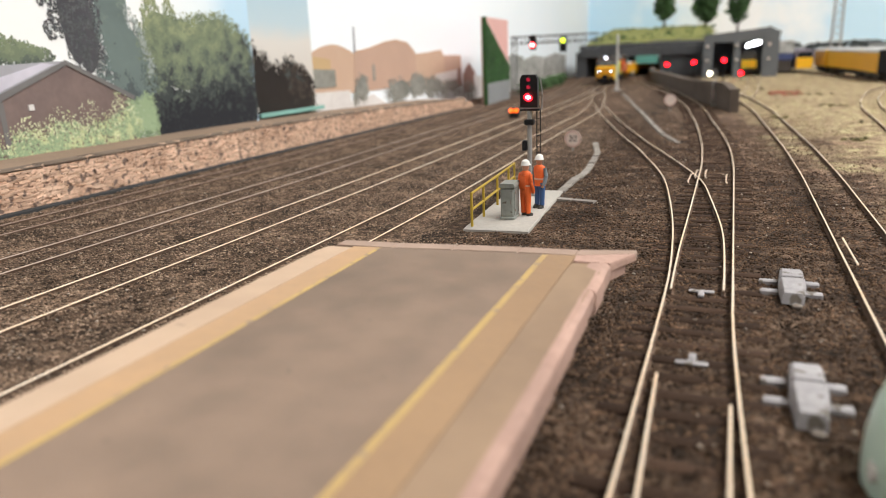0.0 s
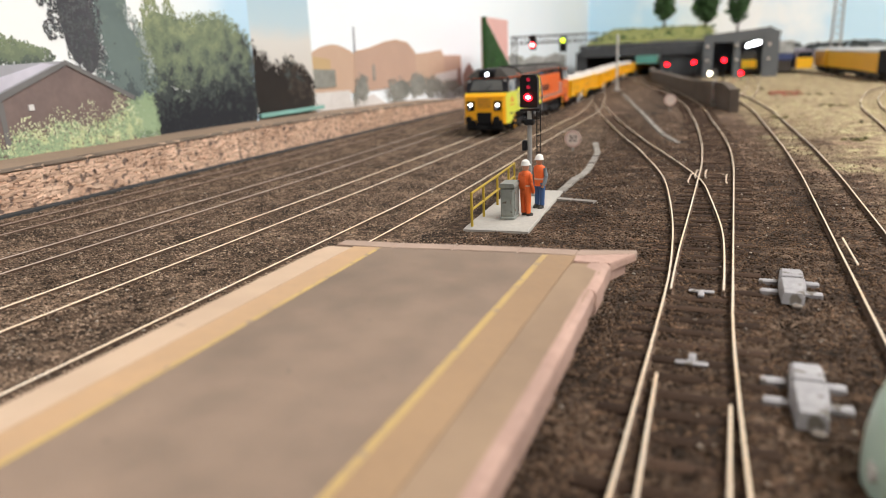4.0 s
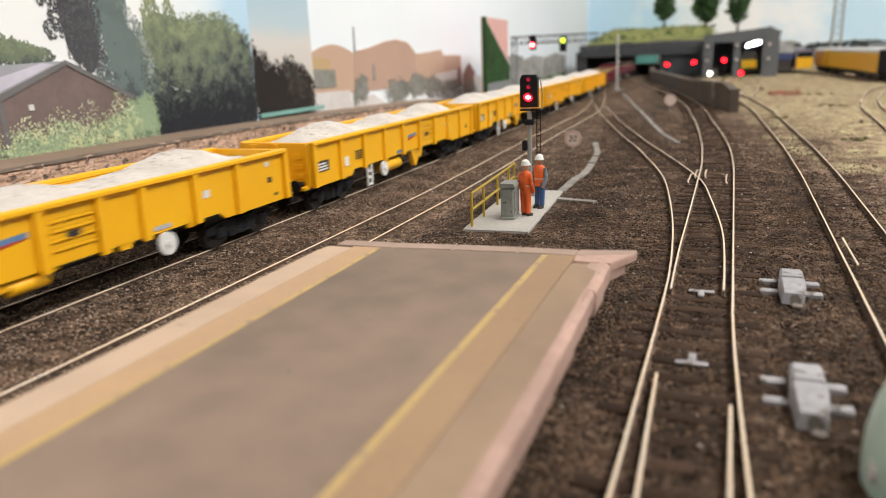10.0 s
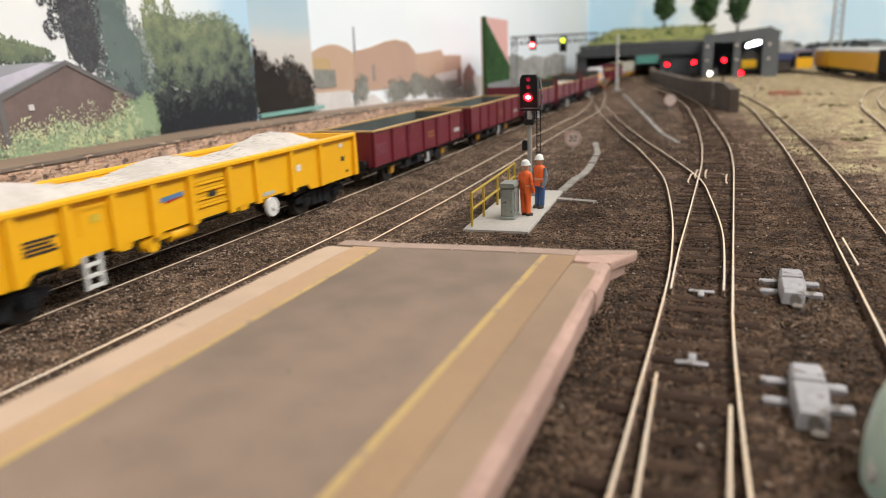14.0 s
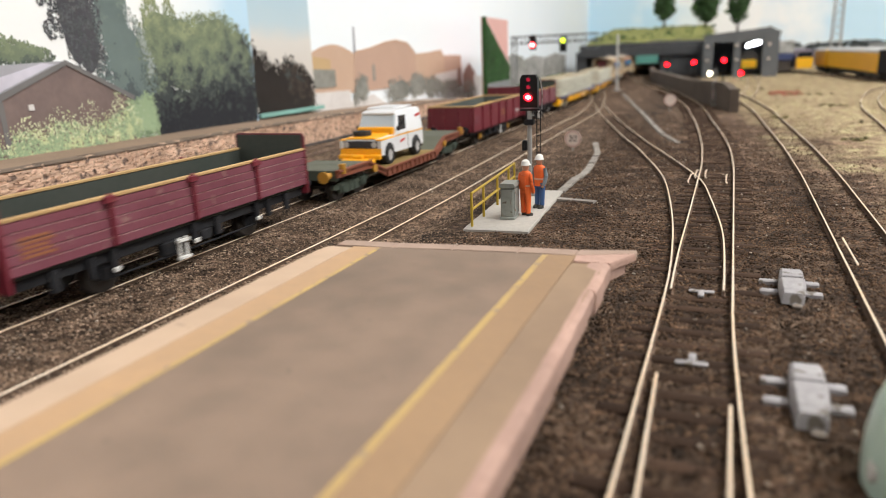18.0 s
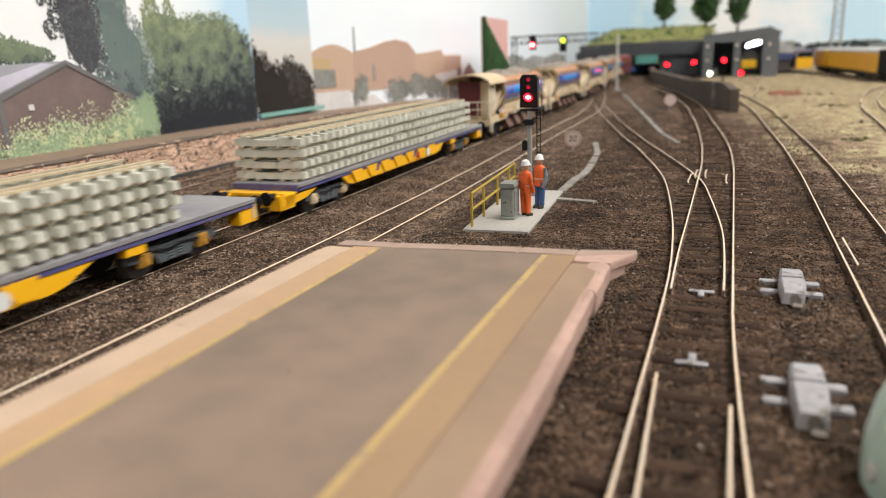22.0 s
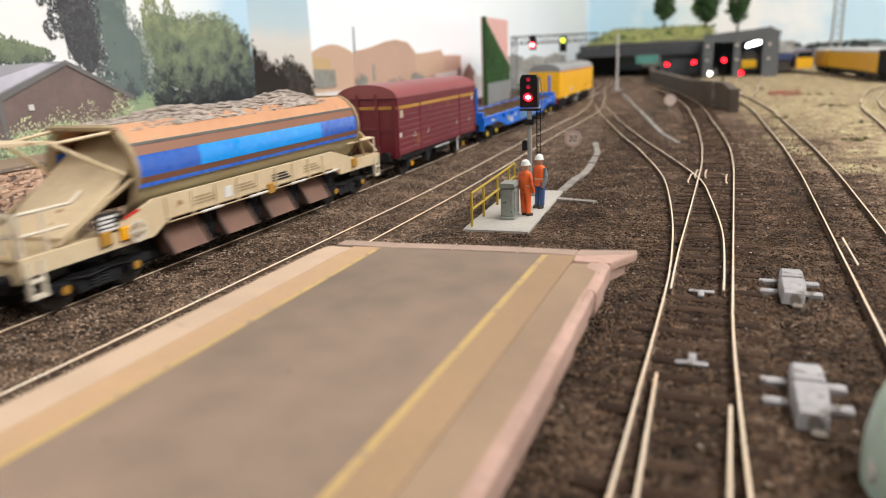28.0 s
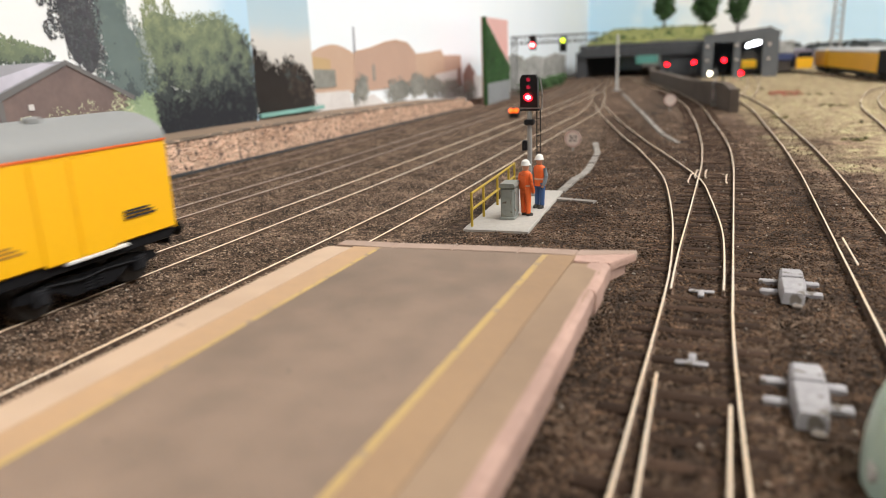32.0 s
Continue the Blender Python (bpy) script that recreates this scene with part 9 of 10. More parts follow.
# ---- cream and blue bogie hoppers ----
def hopper(cabin, label):
    L = 195.0
    v = thing("hopper_wagon", label, "wagon", GROUP)
    h = L / 2
    f0, f1 = -h + 41.0, -h + 174.0
    sec = [(8.5, 46.8), (12.4, 44.6), (15.0, 41.6), (16.7, 38.0), (17.4, 34.5), (17.2, 31.6), (16.6, 29.4), (15.2, 26.2), (12.6, 22.4), (9.5, 19.0)]

    def strip(i0, i1, mat, name, lab="", y0=f0, y1=f1, grow=0.0):
        for sx in (-1, 1):
            out = [(sx * (x + grow), z) for x, z in sec[i0:i1 + 1]]
            inn = [(sx * (x - 0.8), z) for x, z in reversed(sec[i0:i1 + 1])]
            part(name, Mesh().prism(out + inn, "y", y0, y1), MAT[mat], v, lab)

    strip(0, 2, "hopper_rim", "top_band", "rust orange upper hopper band")
    strip(2, 3, "hopper_stripe", "upper_stripe", grow=-0.02)
    strip(3, 5, "hopper_blue", "blue_band", "glossy blue hopper band")
    strip(3, 5, "hopper_cyan", "cyan_panel", "brighter blue panel", f0 + 27, f1 - 31, 0.1)
    strip(5, 6, "hopper_stripe", "lower_stripe", "brown lower stripe")
    for sx in (-1, 1):
        part("blue_line", Mesh().box(min(sx * 16.2, sx * 16.75), max(sx * 16.2, sx * 16.75), f0, f1, 28.5, 29.7), MAT["hopper_blue"], v, "thin blue line")
        part("rim_line", Mesh().box(min(sx * 14.6, sx * 15.5), max(sx * 14.6, sx * 15.5), f0, f1, 40.9, 41.7), MAT["grey_strip"], v, "thin grey line")
    strip(6, 9, "khaki", "lower_slope", "khaki cream lower hopper slope")
    for sx in (-1, 1):
        sl = part("solebar", Mesh().prism([(-h, 13.4), (-h, 18.2), (-h + 26, 18.2), (-h + 46, 24.6), (h - 44, 24.6), (h - 22, 18.4), (h, 18.2), (h, 13.4), (h - 38, 13.6), (h - 46, 17.8), (-h + 52, 17.8), (-h + 44, 13.4)], "x", min(sx * 15.6, sx * 16.8), max(sx * 15.6, sx * 16.8)), MAT["cream"], v, "stained cream frame side")
        for k in range(9):
            y = -h + 50 + 11.5 * k
            part("gusset", Mesh().box(min(sx * 16.8, sx * 17.3), max(sx * 16.8, sx * 17.3), y, y + 1.0, 16, 24.2, 0.1), MAT["cream"], sl)
        part("pipe_run", Mesh().tube([(sx * 16.9, -h + 50, 17.6), (sx * 16.9, h - 46, 17.6)], 0.4, 6), MAT["cream_dark"], v, "brown pipe")
    # ends: hood ring, slope sheet, platform
    for e, yb in ((-1, f0), (1, f1)):
        full = [(x, z) for x, z in sec] + [(-x, z) for x, z in reversed(sec)]
        rim_o = [(x * 1.03, z) for x, z in full]
        part("end_rim", Mesh().loft([[(x * 1.035, yb + e * 1.4, z + 0.3) for x, z in full], [(x * 1.035, yb - e * 0.4, z + 0.3) for x, z in full], [(x * 0.9, yb - e * 0.4, z - 0.6) for x, z in full], [(x * 0.9, yb + e * 1.4, z - 0.6) for x, z in full], [(x * 1.035, yb + e * 1.4, z + 0.3) for x, z in full]], caps=False), MAT["cream_dark"], v, "brown hopper end rim")
        part("slope_sheet", Mesh().add([(-14.5, yb - e * 12, 43.0), (14.5, yb - e * 12, 43.0), (14.5, yb + e * 24, 19.2), (-14.5, yb + e * 24, 19.2), (-14.5, yb - e * 12, 42.0), (14.5, yb - e * 12, 42.0), (14.5, yb + e * 24, 18.2), (-14.5, yb + e * 24, 18.2)],
                                       [(0, 1, 2, 3), (4, 7, 6, 5), (0, 4, 5, 1), (2, 6, 7, 3), (0, 3, 7, 4), (1, 5, 6, 2)]), MAT["cream"], v, "cream slope sheet")
        for sx in (-1, 1):
            part("end_brace", Mesh().tube([(sx * 15.8, yb + e * 0.4, 32), (sx * 15.2, e * (h - 12), 18.4)], 0.7, 6), MAT["cream_dark"], v)
        part("platform", Mesh().box(-15.4, 15.4, min(e * h, e * (h - 30)), max(e * h, e * (h - 30)), 16.6, 18.1, 0.2), MAT["cream_dark"], v)
        part("headstock", Mesh().box(-15.6, 15.6, min(e * h, e * (h - 1.6)), max(e * h, e * (h - 1.6)), 11.6, 17.6, 0.3), MAT["cream"], v)
        bogie(v, e * (h - 26), 25, "dark_frame", "dark_frame", 6.2, 11.6, 2, 1)
        for k in (-1, 1):
            part("axle_mark", Mesh().cyl((13.9, e * (h - 26) + 12.5 * k, 6.0), 1.25, 0.5, "x", 14), MAT["buffer_ochre"], v, "yellow axle mark")
        rl = part("end_railing", Mesh().tube([(-14.8, e * (h - 1), 18), (-14.8, e * (h - 1), 29), (14.8, e * (h - 1), 29), (14.8, e * (h - 1), 18)], 0.55, 6).tube([(-14.8, e * (h - 1), 23.5), (14.8, e * (h - 1), 23.5)], 0.45, 6), MAT["hopper_white"], v, "cream end railing") if e < 0 else part("end_railing", Mesh().tube([(6, e * (h - 1), 18), (6, e * (h - 1), 25.5), (14.8, e * (h - 1), 25.5), (14.8, e * (h - 1), 18)], 0.55, 6).tube([(6, e * (h - 1), 22), (14.8, e * (h - 1), 22)], 0.45, 6), MAT["hopper_white"], v, "cream end railing")
        for x in (-7, 0, 7):
            if e < 0:
                part("railing_post", Mesh().tube([(x, e * (h - 1), 18), (x, e * (h - 1), 29)], 0.45, 6), MAT["hopper_white"], rl)
        for sx in (-1, 1):
            stp = part("step", Mesh().box(min(sx * 15.8, sx * 17.2), max(sx * 15.8, sx * 17.2), min(e * (h - 1), e * (h - 1.9)), max(e * (h - 1), e * (h - 1.9)), 7.6, 17).box(min(sx * 15.8, sx * 17.2), max(sx * 15.8, sx * 17.2), min(e * (h - 5), e * (h - 5.9)), max(e * (h - 5), e * (h - 5.9)), 7.6, 17).box(min(sx * 15.8, sx * 17.4), max(sx * 15.8, sx * 17.4), min(e * (h - 1), e * (h - 5.9)), max(e * (h - 1), e * (h - 5.9)), 7.4, 8.4).box(min(sx * 15.8, sx * 17.4), max(sx * 15.8, sx * 17.4), min(e * (h - 1), e * (h - 5.9)), max(e * (h - 1), e * (h - 5.9)), 11.6, 12.4), MAT["hopper_white"], v, "pale footstep")
            if e < 0:
                part("side_railing", Mesh().tube([(sx * 15.4, e * (h - 2), 29), (sx * 15.4, e * (h - 18), 29), (sx * 15.4, e * (h - 22), 31.5)], 0.5, 6).tube([(sx * 15.4, e * (h - 2), 23.5), (sx * 15.4, e * (h - 16), 23.5)], 0.45, 6).tube([(sx * 15.4, e * (h - 2), 18), (sx * 15.4, e * (h - 2), 29)], 0.5, 6).tube([(sx * 15.4, e * (h - 9), 18), (sx * 15.4, e * (h - 9), 29)], 0.5, 6), MAT["hopper_white"], v)
    # chutes under the body
    for k in range(4):
        y = -h + 60 + 26 * k
        part("discharge_chute", Mesh().loft([[(x, y + yy, 14.2) for x, yy in ((5, -8.0), (11.6, -8.0), (11.6, 8.0), (5, 8.0))], [(x, y + yy, 5.8) for x, yy in ((11, -7.6), (16.8, -7.6), (16.8, 7.6), (11, 7.6))]]), MAT["chute"], v, "brown discharge chute")
        for e in (-1, 1):
            part("chute_cheek", Mesh().prism([(9.6, 15.6), (11.8, 15.6), (17.3, 6.0), (15.6, 5.6)], "y", y + e * 8.6 - 0.45, y + e * 8.6 + 0.45), MAT["chute_edge"], v, "dark brown chute cheek")
        # Black block and stub fill the dark gap beside each chute.
        part("chute_ram", Mesh().box(8.5, 13.2, y + 10.6, y + 15.0, 5.4, 15.0, 0.4).cyl((13.6, y + 12.8, 9.4), 1.7, 1.6, "x", 14), MAT["black_plastic"], v, "black block filling the dark gap between the chutes")
        part("door_rod", Mesh().tube([(17.3, y + 5.0, 16.4), (17.3, y + 15.5, 16.4)], 0.5, 8), MAT["rod_steel"], v, "bright steel door rod")
    part("rod_guide", Mesh().tube([(17.3, -h + 50, 16.4), (17.3, h - 48, 16.4)], 0.32, 6), MAT["cream_dark"], v)
    # Second, deeper box is added in black for the shade below the chutes.
    part("centre_sill", Mesh().box(-6.5, 6.5, -h + 3, h - 3, 7, 14, 0.4).box(-8.2, 8.2, -h + 46, h - 46, 3.4, 16.4, 0.6), MAT["dark_frame"], v)
    # load
    hs = [(-54, 3.0, 22), (-22, 5.2, 18), (8, 4.2, 18), (44, 7.0, 20)]
    heap(v, -12.0, 12.0, f0 + 1.5, f1 - 1.5, 43.6, hs, "gravel_dark", 11, lumps=1100, label="heaped grey ballast")
    # markings and fittings on the camera side
    plate(v, 16.85, -h + 24, -h + 31.5, 18.4, 24.2, "mark_dark", "black data panel")
    rows_of_bars(v, 16.98, -h + 24.8, -h + 30.8, 19, 23.8, 4, "white_paint")
    hw = part("handwheel", Mesh().loft([[(17.6 + t, -h + 37 + r * math.cos(2 * math.pi * i / 20), 17.0 + r * math.sin(2 * math.pi * i / 20)) for i in range(20)] for r, t in ((3.4, 0), (3.4, 0.6), (2.6, 0.6), (2.6, 0), (3.4, 0))], caps=False).box(17.6, 18.1, -h + 34.2, -h + 39.8, 16.6, 17.4).box(17.6, 18.1, -h + 36.6, -h + 37.4, 14.2, 19.8), MAT["hopper_white"], v, "pale brake handwheel")
    part("marking", Mesh().prism([(-h + 34, 20.8), (-h + 40, 22.4), (-h + 39, 23.2), (-h + 33.5, 21.6)], "x", 16.82, 16.95), MAT["mark_red"], v)
    for y, mt in ((-h + 24, "buffer_ochre"), (-h + 31, "warning"), (-h + 102, "buffer_ochre"), (h - 28, "buffer_ochre")):
        part("valve_box", Mesh().box(16.8, 17.8, y, y + 4, 15.2, 19.2, 0.3), MAT[mt], v, "small yellow valve box")
    for k in range(4):
        rows_of_bars(v, 16.85, -h + 62 + 22 * k, -h + 74 + 22 * k, 19.2, 22.4, 3, "mark_dark" if k == 2 else "cream_dark")
    part("white_card", Mesh().box(16.85, 17.0, -h + 78, -h + 82, 18.6, 22.4), MAT["white_paint"], v)
    part("equipment_box", Mesh().box(-6, 8, h - 22, h - 10, 18.2, 24, 0.5), MAT["grey_box"], v)
    part("end_cover", Mesh().box(-14, 15.5, h - 28, h - 3, 25.0, 26.4, 0.5), MAT["cream"], v, "cream cover plate")
    if cabin:
        arc = [(17.8 * math.cos(math.pi * k / 14), 41.8 + 7.2 * math.sin(math.pi * k / 14)) for k in range(15)]
        part("cabin_roof", Mesh().prism(arc + [(x * 0.96, z - 0.9) for x, z in reversed(arc)], "y", -h - 2, f0 + 2), MAT["cream"], v, "arched cream cabin roof")
        cb = part("cabin", Mesh().box(-4, 13.5, -h + 9, -h + 27, 18.2, 44, 0.4), MAT["cream"], v, "cream guard cabin")
        part("cabin_end", Mesh().box(-10, 7, -h + 8.2, -h + 8.95, 19, 44, 0.2), MAT["cabin_red"], cb, "maroon cabin end")
        part("cabin_door", Mesh().box(13.5, 13.9, -h + 16, -h + 25, 19, 42, 0.2), MAT["hopper_white"], cb)
        for k in range(5):
            part("louvre", Mesh().box(-9, 6, -h + 7.9, -h + 8.2, 36 + 1.5 * k, 36.8 + 1.5 * k), MAT["cabin_red"], cb)
        for x in (-15.6, 15.6):
            part("roof_post", Mesh().tube([(x, -h + 1, 18), (x, -h + 1, 43)], 0.7, 8), MAT["hopper_white"], v)
    else:
        can = part("canopy", Mesh().add([(x, y, z) for z_ in (0, 0.8) for x, y, z in ((-13, -h - 4, 45.6 + z_), (9, -h - 4, 45.6 + z_), (9, -h + 22, 44.0 + z_), (-13, -h + 22, 44.0 + z_))],
                                        [(3, 2, 1, 0), (4, 5, 6, 7), (0, 1, 5, 4), (1, 2, 6, 5), (2, 3, 7, 6), (3, 0, 4, 7)]), MAT["cream"], v, "thin cream end canopy")
        for sx in (-1, 1):
            part("canopy_brace", Mesh().tube([(sx * 9, -h + 21, 44), (sx * 15, f0 - 3, 33)], 0.6, 6), MAT["cream"], can)
            part("canopy_brace", Mesh().tube([(sx * 9, -h + 21, 44), (sx * 12, f0 - 1, 45.5)], 0.5, 6), MAT["cream"], can)
        for x in (-11, 7):
            part("canopy_post", Mesh().tube([(x, -h + 3, 18), (x, -h + 3, 45)], 0.45, 6), MAT["hopper_white"], can)
        part("hood_lip", Mesh().box(-13, 13, f0 - 3, f0 - 0.5, 45.4, 47, 0.4), MAT["cream_dark"], v)
        # Solid plates whose dark colour stands in for the shade inside openings.
        for x in (-8, 6):
            part("end_opening", Mesh().box(x - 5, x + 5, f0 + 6.0, f0 + 6.8, 33, 37.5, 0.2), MAT["inside_green"], v, "dark plate standing in for a shaded opening by the slope sheet")
    buffers(v, L, "dark_frame", 12.8, "black_plastic")
    return v


join_train(hopper(True, "cream and blue ballast hopper with a guard cabin end"), 3610.5, 195)
plain = hopper(False, "cream and blue ballast hopper heaped with grey stone")
join_train(plain, 3820, 195)
for i in range(1, 4):
    join_train(copy_thing(plain, Matrix()), 3820 + 211.5 * i, 195)


# ---- maroon van ----
def covered_van():
    L = 127.0
    v = thing("covered_van", "maroon planked covered van with gold waistline", "wagon", GROUP)
    h = L / 2
    part("core", Mesh().box(-16.2, 16.2, -h + 0.6, h - 0.6, 13, 42.4, 0.2), MAT["maroon"], v)
    for sx in (-1, 1):
        for k in range(8):
            z = 13.0 + 2.95 * k
            part("plank", Mesh().box(min(sx * 16.2, sx * 16.9), max(sx * 16.2, sx * 16.9), -h, h, z, z + 2.72, 0.14), MAT["maroon"], v)
            part("plank_edge", Mesh().box(min(sx * 16.2, sx * 16.92), max(sx * 16.2, sx * 16.92), -h + 1, h - 1, z + 2.73, z + 2.9), MAT["edge_pale"], v, "thin worn pale plank edge") if k < 7 else None
        part("gold_line", Mesh().box(min(sx * 16.2, sx * 17.0), max(sx * 16.2, sx * 17.0), -h, h, 36.7, 38.7, 0.1), MAT["gold"], v, "gold line below the roof")
        part("cant_rail", Mesh().box(min(sx * 16.0, sx * 17.3), max(sx * 16.0, sx * 17.3), -h, h, 38.75, 42.8, 0.2), MAT["maroon"], v)
        for y in (-h + 0.8, -h + 31, -h + 96, h - 0.8):
            part("door_post", Mesh().box(min(sx * 16.2, sx * 17.25), max(sx * 16.2, sx * 17.25), y - 0.8, y + 0.8, 12, 41.0, 0.15), MAT["maroon"], v)
        part("solebar", Mesh().box(min(sx * 12.6, sx * 15.4), max(sx * 12.6, sx * 15.4), -h + 0.5, h - 0.5, 10.2, 13.0, 0.2), MAT["dark_frame"], v)
        for y in (-h + 21, -h + 41, -h + 89, -h + 113):
            part("door_handle", Mesh().box(min(sx * 17.0, sx * 17.6), max(sx * 17.0, sx * 17.6), y - 2, y + 1.0, 21.0, 21.6, 0.1).box(min(sx * 17.0, sx * 17.6), max(sx * 17.0, sx * 17.6), y + 0.4, y + 1.0, 21.0, 23.6, 0.1), MAT["silver"], v)
    part("roof", Mesh().prism(coach_section(17.5, 42.6, 43.0, 49.8, 12), "y", -h - 0.8, h + 0.8), MAT["van_roof"], v, "maroon arched roof, pinkish highlight put into its colour")
    for e in (-1, 1):
        ep = part("end_panel", Mesh().box(-16.6, 16.6, min(e * h, e * (h - 0.6)), max(e * h, e * (h - 0.6)), 11.4, 43, 0.2), MAT["maroon"], v)
        part("end_arch", Mesh().prism(coach_section(16.6, 42, 43.0, 48.8, 12), "y", min(e * h, e * (h - 0.8)), max(e * h, e * (h - 0.8))), MAT["maroon"], ep)
        for x in (-15.4, -5.5, 5.5, 15.4):
            part("end_post", Mesh().box(x - 0.9, x + 0.9, min(e * h, e * (h + 1.0)), max(e * h, e * (h + 1.0)), 11.6, 45 if abs(x) < 10 else 42, 0.2), MAT["maroon"], ep)
        part("end_rail", Mesh().box(-16.4, 16.4, min(e * h, e * (h + 0.7)), max(e * h, e * (h + 0.7)), 26, 27.6, 0.2), MAT["maroon"], ep)
        part("gold_line", Mesh().box(-16.6, 16.6, min(e * h, e * (h + 0.5)), max(e * h, e * (h + 0.5)), 36.9, 38.5, 0.1), MAT["gold"], ep)
        axle_guard(v, e * (h - 20), "dark_frame", 12.5, None)
    plate(v, 17.0, -h + 3.6, -h + 7, 32.4, 36.2, "hopper_white", "pale notice plate")
    plate(v, 17.0, -h + 1.2, -h + 4, 22.6, 24.6, "white_paint")
    rows_of_bars(v, 17.0, -h + 23.6, -h + 31, 17.0, 22.6, 6, "gold_dim", "gold data panel")
    rows_of_bars(v, 17.0, 9, 15, 33, 36.4, 4, "gold_dim", "gold lettering bars")
    plate(v, 17.0, h - 7, h - 5, 34, 37, "white_paint")
    part("brake_gear", Mesh().box(11.5, 14.5, -20, -14, 4.2, 10.2, 0.4).box(11.5, 14.5, -4, 16, 6.8, 10, 0.4), MAT["dark_frame"], v)
    part("brake_lever", Mesh().box(15.2, 15.9, 29.4, 30.6, 3.6, 12.4, 0.1).box(15.2, 15.9, 30.6, 36, 11.4, 12.4, 0.1), MAT["white_paint"], v, "white brake lever")
    part("axle_mark", Mesh().box(13.3, 13.9, -h + 22.6, -h + 25, 4.6, 7.0, 0.2), MAT["warning"], v)
    part("axle_mark", Mesh().box(13.3, 13.9, h - 18, h - 16, 4.6, 7.0, 0.2), MAT["warning"], v)
    part("foot_board", Mesh().box(15.4, 16.6, -10, 14, 10.4, 11.2, 0.1), MAT["silver"], v)
    buffers(v, L, "dark_frame", 13.0)
    return v


join_train(covered_van(), 4673, 127)


# ---- blue bogie flat ----
def blue_flat():
    L = 253.0
    v = thing("flat_wagon", "bright blue bogie flat wagon with brown plank deck", "wagon", GROUP)
    h = L / 2
    for k in range(16):
        y0 = -h + 5 + (L - 10) * k / 16
        part("deck_plank", Mesh().box(-14.6, 14.6, y0 + 0.05, y0 + (L - 10) / 16 - 0.05, 16.4, 17.8, 0.05), MAT["plank"], v)
    for k in range(9):
        y0 = -h + 29 + 27.6 * (k - 0.5)
        part("cross_batten", Mesh().box(-13.8, 13.8, y0 - 0.9, y0 + 0.9, 17.85, 19.6, 0.2), MAT["plank"], v, "raised brown cross batten")
    for sx in (-1, 1):
        sd = part("side_sill", Mesh().prism([(-h, 12.8), (-h, 18.6), (h, 18.6), (h, 12.8), (h - 39, 13.4), (h - 62, 7.8), (-h + 62, 7.8), (-h + 39, 13.4)], "x", min(sx * 15.0, sx * 16.2), max(sx * 15.0, sx * 16.2)), MAT["flat_blue"], v, "deep blue fish-belly side")
        part("top_flange", Mesh().box(min(sx * 14.8, sx * 16.9), max(sx * 14.8, sx * 16.9), -h, h, 18.0, 19.0, 0.2), MAT["flat_blue"], sd)
        for k in range(9):
            y = -h + 24 + 25.5 * k
            part("lashing_bracket", Mesh().prism([(y, 18.2), (y + 9, 18.2), (y + 7, 15.4), (y + 2, 15.4)], "x", min(sx * 16.2, sx * 17.2), max(sx * 16.2, sx * 17.2)), MAT["flat_blue"], sd)
    for e in (-1, 1):
        part("bulkhead", Mesh().box(-15.6, 15.6, min(e * h, e * (h - 3)), max(e * h, e * (h - 3)), 18.2, 22.6, 0.3), MAT["flat_blue"], v)
        part("headstock", Mesh().box(-15.8, 15.8, min(e * h, e * (h - 2)), max(e * h, e * (h - 2)), 9.4, 18.2, 0.3), MAT["flat_blue"], v)
        for sx in (-1, 1):
            part("end_post", Mesh().box(sx * 10 - 1.2, sx * 10 + 1.2, min(e * (h - 0.4), e * (h - 2.2)), max(e * (h - 0.4), e * (h - 2.2)), 22.6, 39.5, 0.3), MAT["flat_blue"], v, "upright blue end post")
        bogie(v, e * (h - 26), 24, "black_plastic", None, 6.2, 11.8, 2)
        for k in (-12, 12):
            part("axle_cap", Mesh().cyl((14.2, e * (h - 26) + k, 6.0), 1.7, 0.8, "x", 14), MAT["pale_yellow"], v, "yellow round axle cap")
    pnl = part("name_panel", Mesh().box(16.2, 16.35, -h + 105, -h + 157, 9.2, 13.6), MAT["panel_green"], v, "pale green name panel with bars")
    bars(v, 16.36, -h + 106.5, -h + 156, 10.0, 12.8, 11, "flat_blue", "", pnl)
    part("wheel_mark", Mesh().cyl((16.4, -h + 165, 13), 1.9, 0.4, "x", 18), MAT["pale_yellow"], v, "yellow round mark")
    part("wheel_mark", Mesh().cyl((16.4, -h + 66, 13), 1.9, 0.4, "x", 18), MAT["pale_yellow"], v, "yellow round mark")
    rows_of_bars(v, 16.25, -h + 72, -h + 82, 9.6, 14.2, 4, "white_paint", "white data bars")
    rows_of_bars(v, 16.25, -h + 86, -h + 93, 13, 15.4, 3, "white_paint")
    rows_of_bars(v, 16.25, h - 80, h - 71, 10.6, 15.2, 4, "white_paint", "white data bars")
    rows_of_bars(v, 16.25, h - 40, h - 20, 15.2, 16.6, 2, "white_paint")
    plate(v, 16.22, -h + 20, -h + 32, 14.6, 16.6, "white_paint")
    buffers(v, L, "dark_frame", 12.6, "black_plastic")
    return v


join_train(blue_flat(), 4822.8, 253)


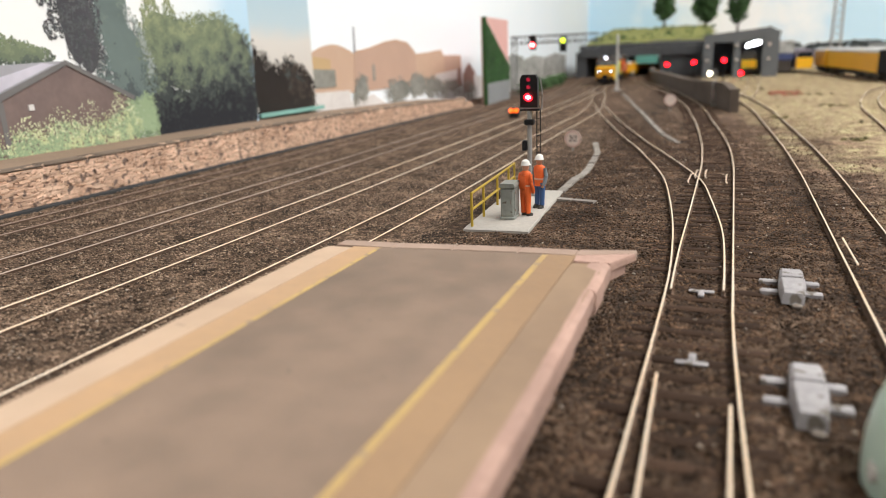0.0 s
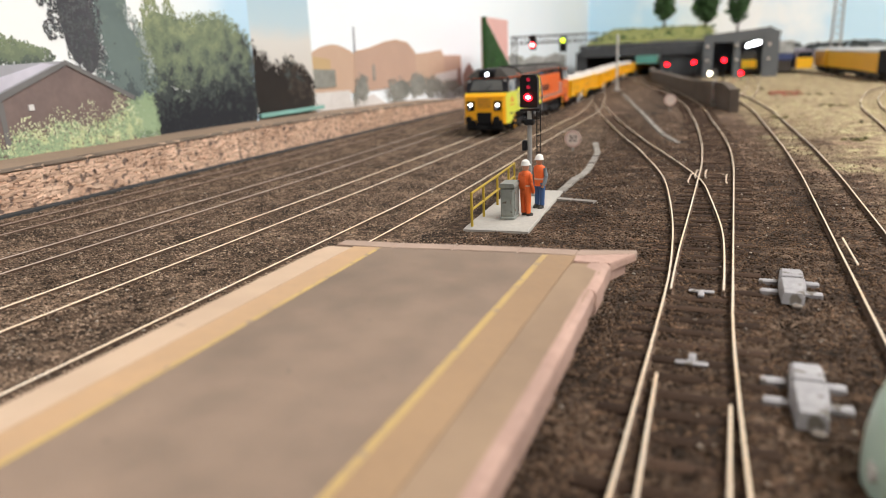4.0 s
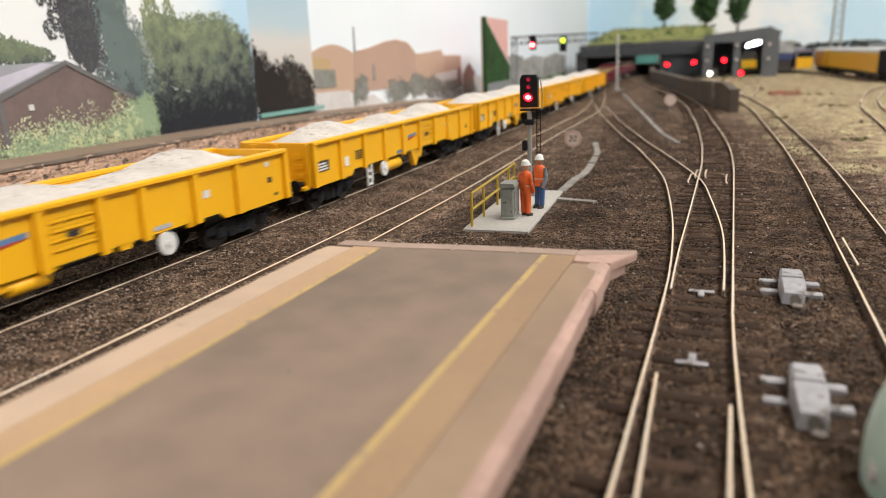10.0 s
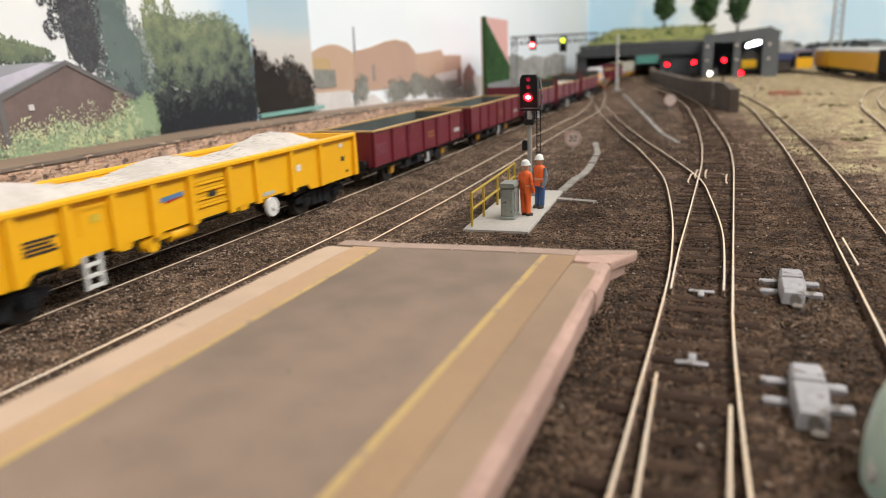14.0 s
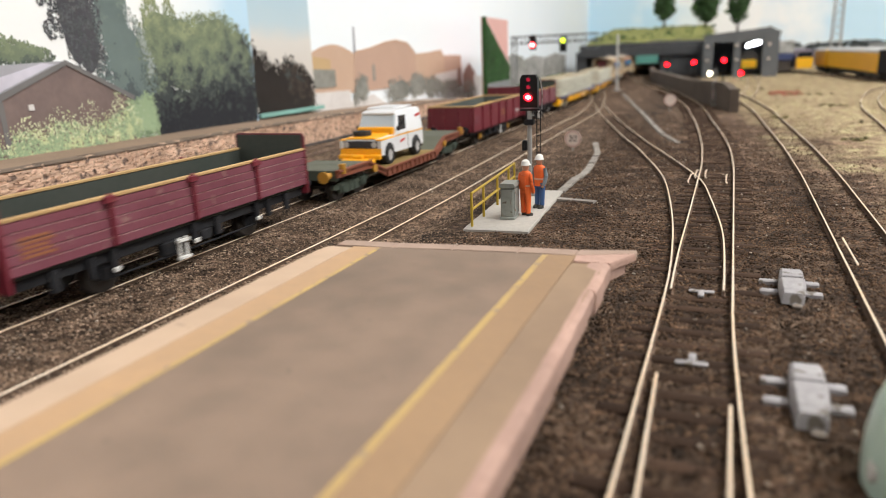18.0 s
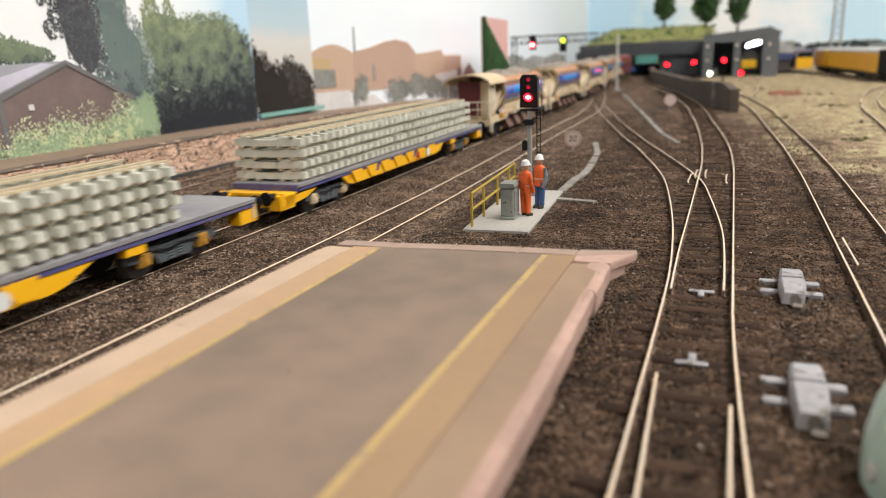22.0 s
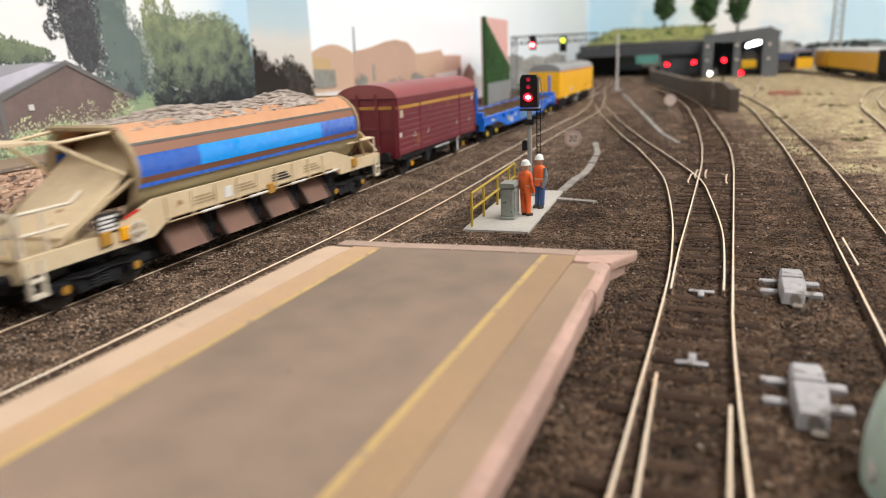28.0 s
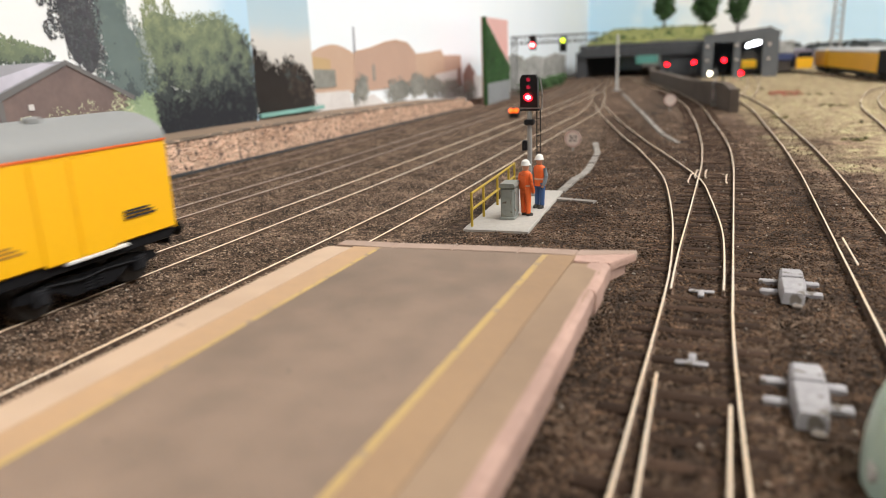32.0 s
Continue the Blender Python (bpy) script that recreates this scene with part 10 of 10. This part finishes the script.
# ---- yellow bogie van at the end ----
def bogie_van():
    L = 218.0
    v = thing("bogie_van", "long yellow bogie van with a pale grey arched roof", "wagon", GROUP)
    h = L / 2
    w = 17.0
    part("body", Mesh().box(-w, w, -h, h, 14.6, 42.0, 0.5), MAT["van_yellow"], v, "plain yellow body side")
    part("roof", Mesh().prism(coach_section(w + 0.2, 41.9, 42.4, 50.2, 16), "y", -h - 0.2, h + 0.2), MAT["van_grey"], v, "pale grey arched roof")
    for sx in (-1, 1):
        part("cantrail_line", Mesh().box(min(sx * w, sx * (w + 0.25)), max(sx * w, sx * (w + 0.25)), -h, h, 41.4, 42.2, 0.1), MAT["orange"], v, "thin orange cantrail line")
        for y0, y1 in ((-h + 15, -h + 38), (-h + 95, -h + 116), (-h + 171, -h + 194)):
            d = part("double_door", Mesh().box(min(sx * w, sx * (w + 0.35)), max(sx * w, sx * (w + 0.35)), y0, (y0 + y1) / 2 - 0.15, 14.2, 40.6, 0.15).box(min(sx * w, sx * (w + 0.35)), max(sx * w, sx * (w + 0.35)), (y0 + y1) / 2 + 0.15, y1, 14.2, 40.6, 0.15), MAT["van_yellow"], v)
            part("step_board", Mesh().box(min(sx * 14.6, sx * 17.6), max(sx * 14.6, sx * 17.6), y0 + 6, y1 + 4, 13.2, 14.2, 0.2), MAT["white_paint"], v, "white step board")
        part("solebar", Mesh().box(min(sx * 13, sx * 15.8), max(sx * 13, sx * 15.8), -h + 1, h - 1, 11.4, 14.6, 0.2), MAT["black_plastic"], v)
        part("truss", Mesh().tube([(sx * 13, -h + 56, 11), (sx * 13, -h + 76, 5.4), (sx * 13, h - 76, 5.4), (sx * 13, h - 56, 11)], 0.7, 6), MAT["black_plastic"], v)
        part("battery_box", Mesh().box(min(sx * 8, sx * 14.6), max(sx * 8, sx * 14.6), -h + 98, -h + 120, 4.4, 12.6, 0.5), MAT["grey_box"], v, "grey battery box")
    for k in range(6):
        for sx in (-1, 1):
            part("roof_vent", Mesh().box(sx * 5 - 1.6, sx * 5 + 1.6, -h + 34 + 30 * k - 2, -h + 34 + 30 * k + 2, 49.2, 51.4, 0.5), MAT["van_grey"], v) if sx > 0 else None
    for e in (-1, 1):
        part("end_panel", Mesh().box(-w + 0.6, w - 0.6, min(e * h, e * (h + 0.7)), max(e * h, e * (h + 0.7)), 14, 42, 0.2), MAT["van_yellow"], v)
        part("end_arch", Mesh().prism(coach_section(w - 0.3, 42.0, 42.3, 49.8, 16), "y", min(e * h, e * (h + 0.55)), max(e * h, e * (h + 0.55))), MAT["van_grey"], v, "grey roof end")
        part("headstock", Mesh().box(-14, 14, min(e * (h + 0.6), e * (h - 1)), max(e * (h + 0.6), e * (h - 1)), 8.8, 13.9, 0.3), MAT["mark_red" if e < 0 else "black_plastic"], v)
        part("lamp_iron", Mesh().box(-9, -6, min(e * (h + 0.7), e * (h + 1.6)), max(e * (h + 0.7), e * (h + 1.6)), 34, 38, 0.2), MAT["black_plastic"], v)
        bogie(v, e * (h - 30), 34, "black_plastic", "dark_frame", 6.9, 12.2, 2, 1)
    lg = part("emblem_card", Mesh().box(w + 0.02, w + 0.15, -h + 59.5, -h + 71.6, 18.8, 23.4), MAT["white_paint"], v, "white card with a red chevron")
    part("chevron", Mesh().prism([(-h + 60.5, 20.2), (-h + 70.8, 21.7), (-h + 70.8, 20.2), (-h + 66, 19.6)], "x", w + 0.15, w + 0.25), MAT["mark_red"], lg)
    part("chevron", Mesh().prism([(-h + 60.5, 21.6), (-h + 70.8, 22.8), (-h + 70.8, 22.0), (-h + 60.5, 20.9)], "x", w + 0.15, w + 0.22), MAT["mark_blue"], lg)
    rows_of_bars(v, w + 0.02, -h + 150, -h + 166, 19.6, 22.6, 3, "buffer_ochre", "faint data bars")
    rows_of_bars(v, w + 0.4, h - 20, h - 8, 21.0, 24.0, 3, "mark_dark", "small dark data bars")
    plate(v, w + 0.02, -h + 52, -h + 54, 35.5, 37, "batten")
    buffers(v, L, "dark_frame", 12.6, "black_plastic")
    return v


join_train(bogie_van(), 5098, 218)


# ---- the moving train ----


def wheel_rows(start, place, length, r, y, z):
    """A wheelset rolls while it is on the open line; it rests in the tunnel and past the platform."""
    rows, turn, last = [], 0.0, None
    for i in range(961):
        t = i / 30.0
        s = head(t) + start + place
        if last is not None and -250 < s < 760:
            turn += (last - s) / r
        keep = i in (0, 960) or -250 < s < 775
        if keep:
            rows.append((t, Matrix.Translation((0, y, z)) @ Matrix.Rotation(turn % (2 * math.pi), 4, "X")))
        last = s
    return rows


def motions():
    for ob, start, length in TRAIN:
        walk(ob, [(0.25 * i, vehicle_pose(0.25 * i, start, length)) for i in range(129)])
        for w in [o for o in ob.children_recursive if o.name.startswith("wheelset")]:
            y, z = w.matrix_basis.translation.y, w.matrix_basis.translation.z
            walk(w, wheel_rows(start, length / 2 + y / MM, length, z / MM, y, z))


motions()
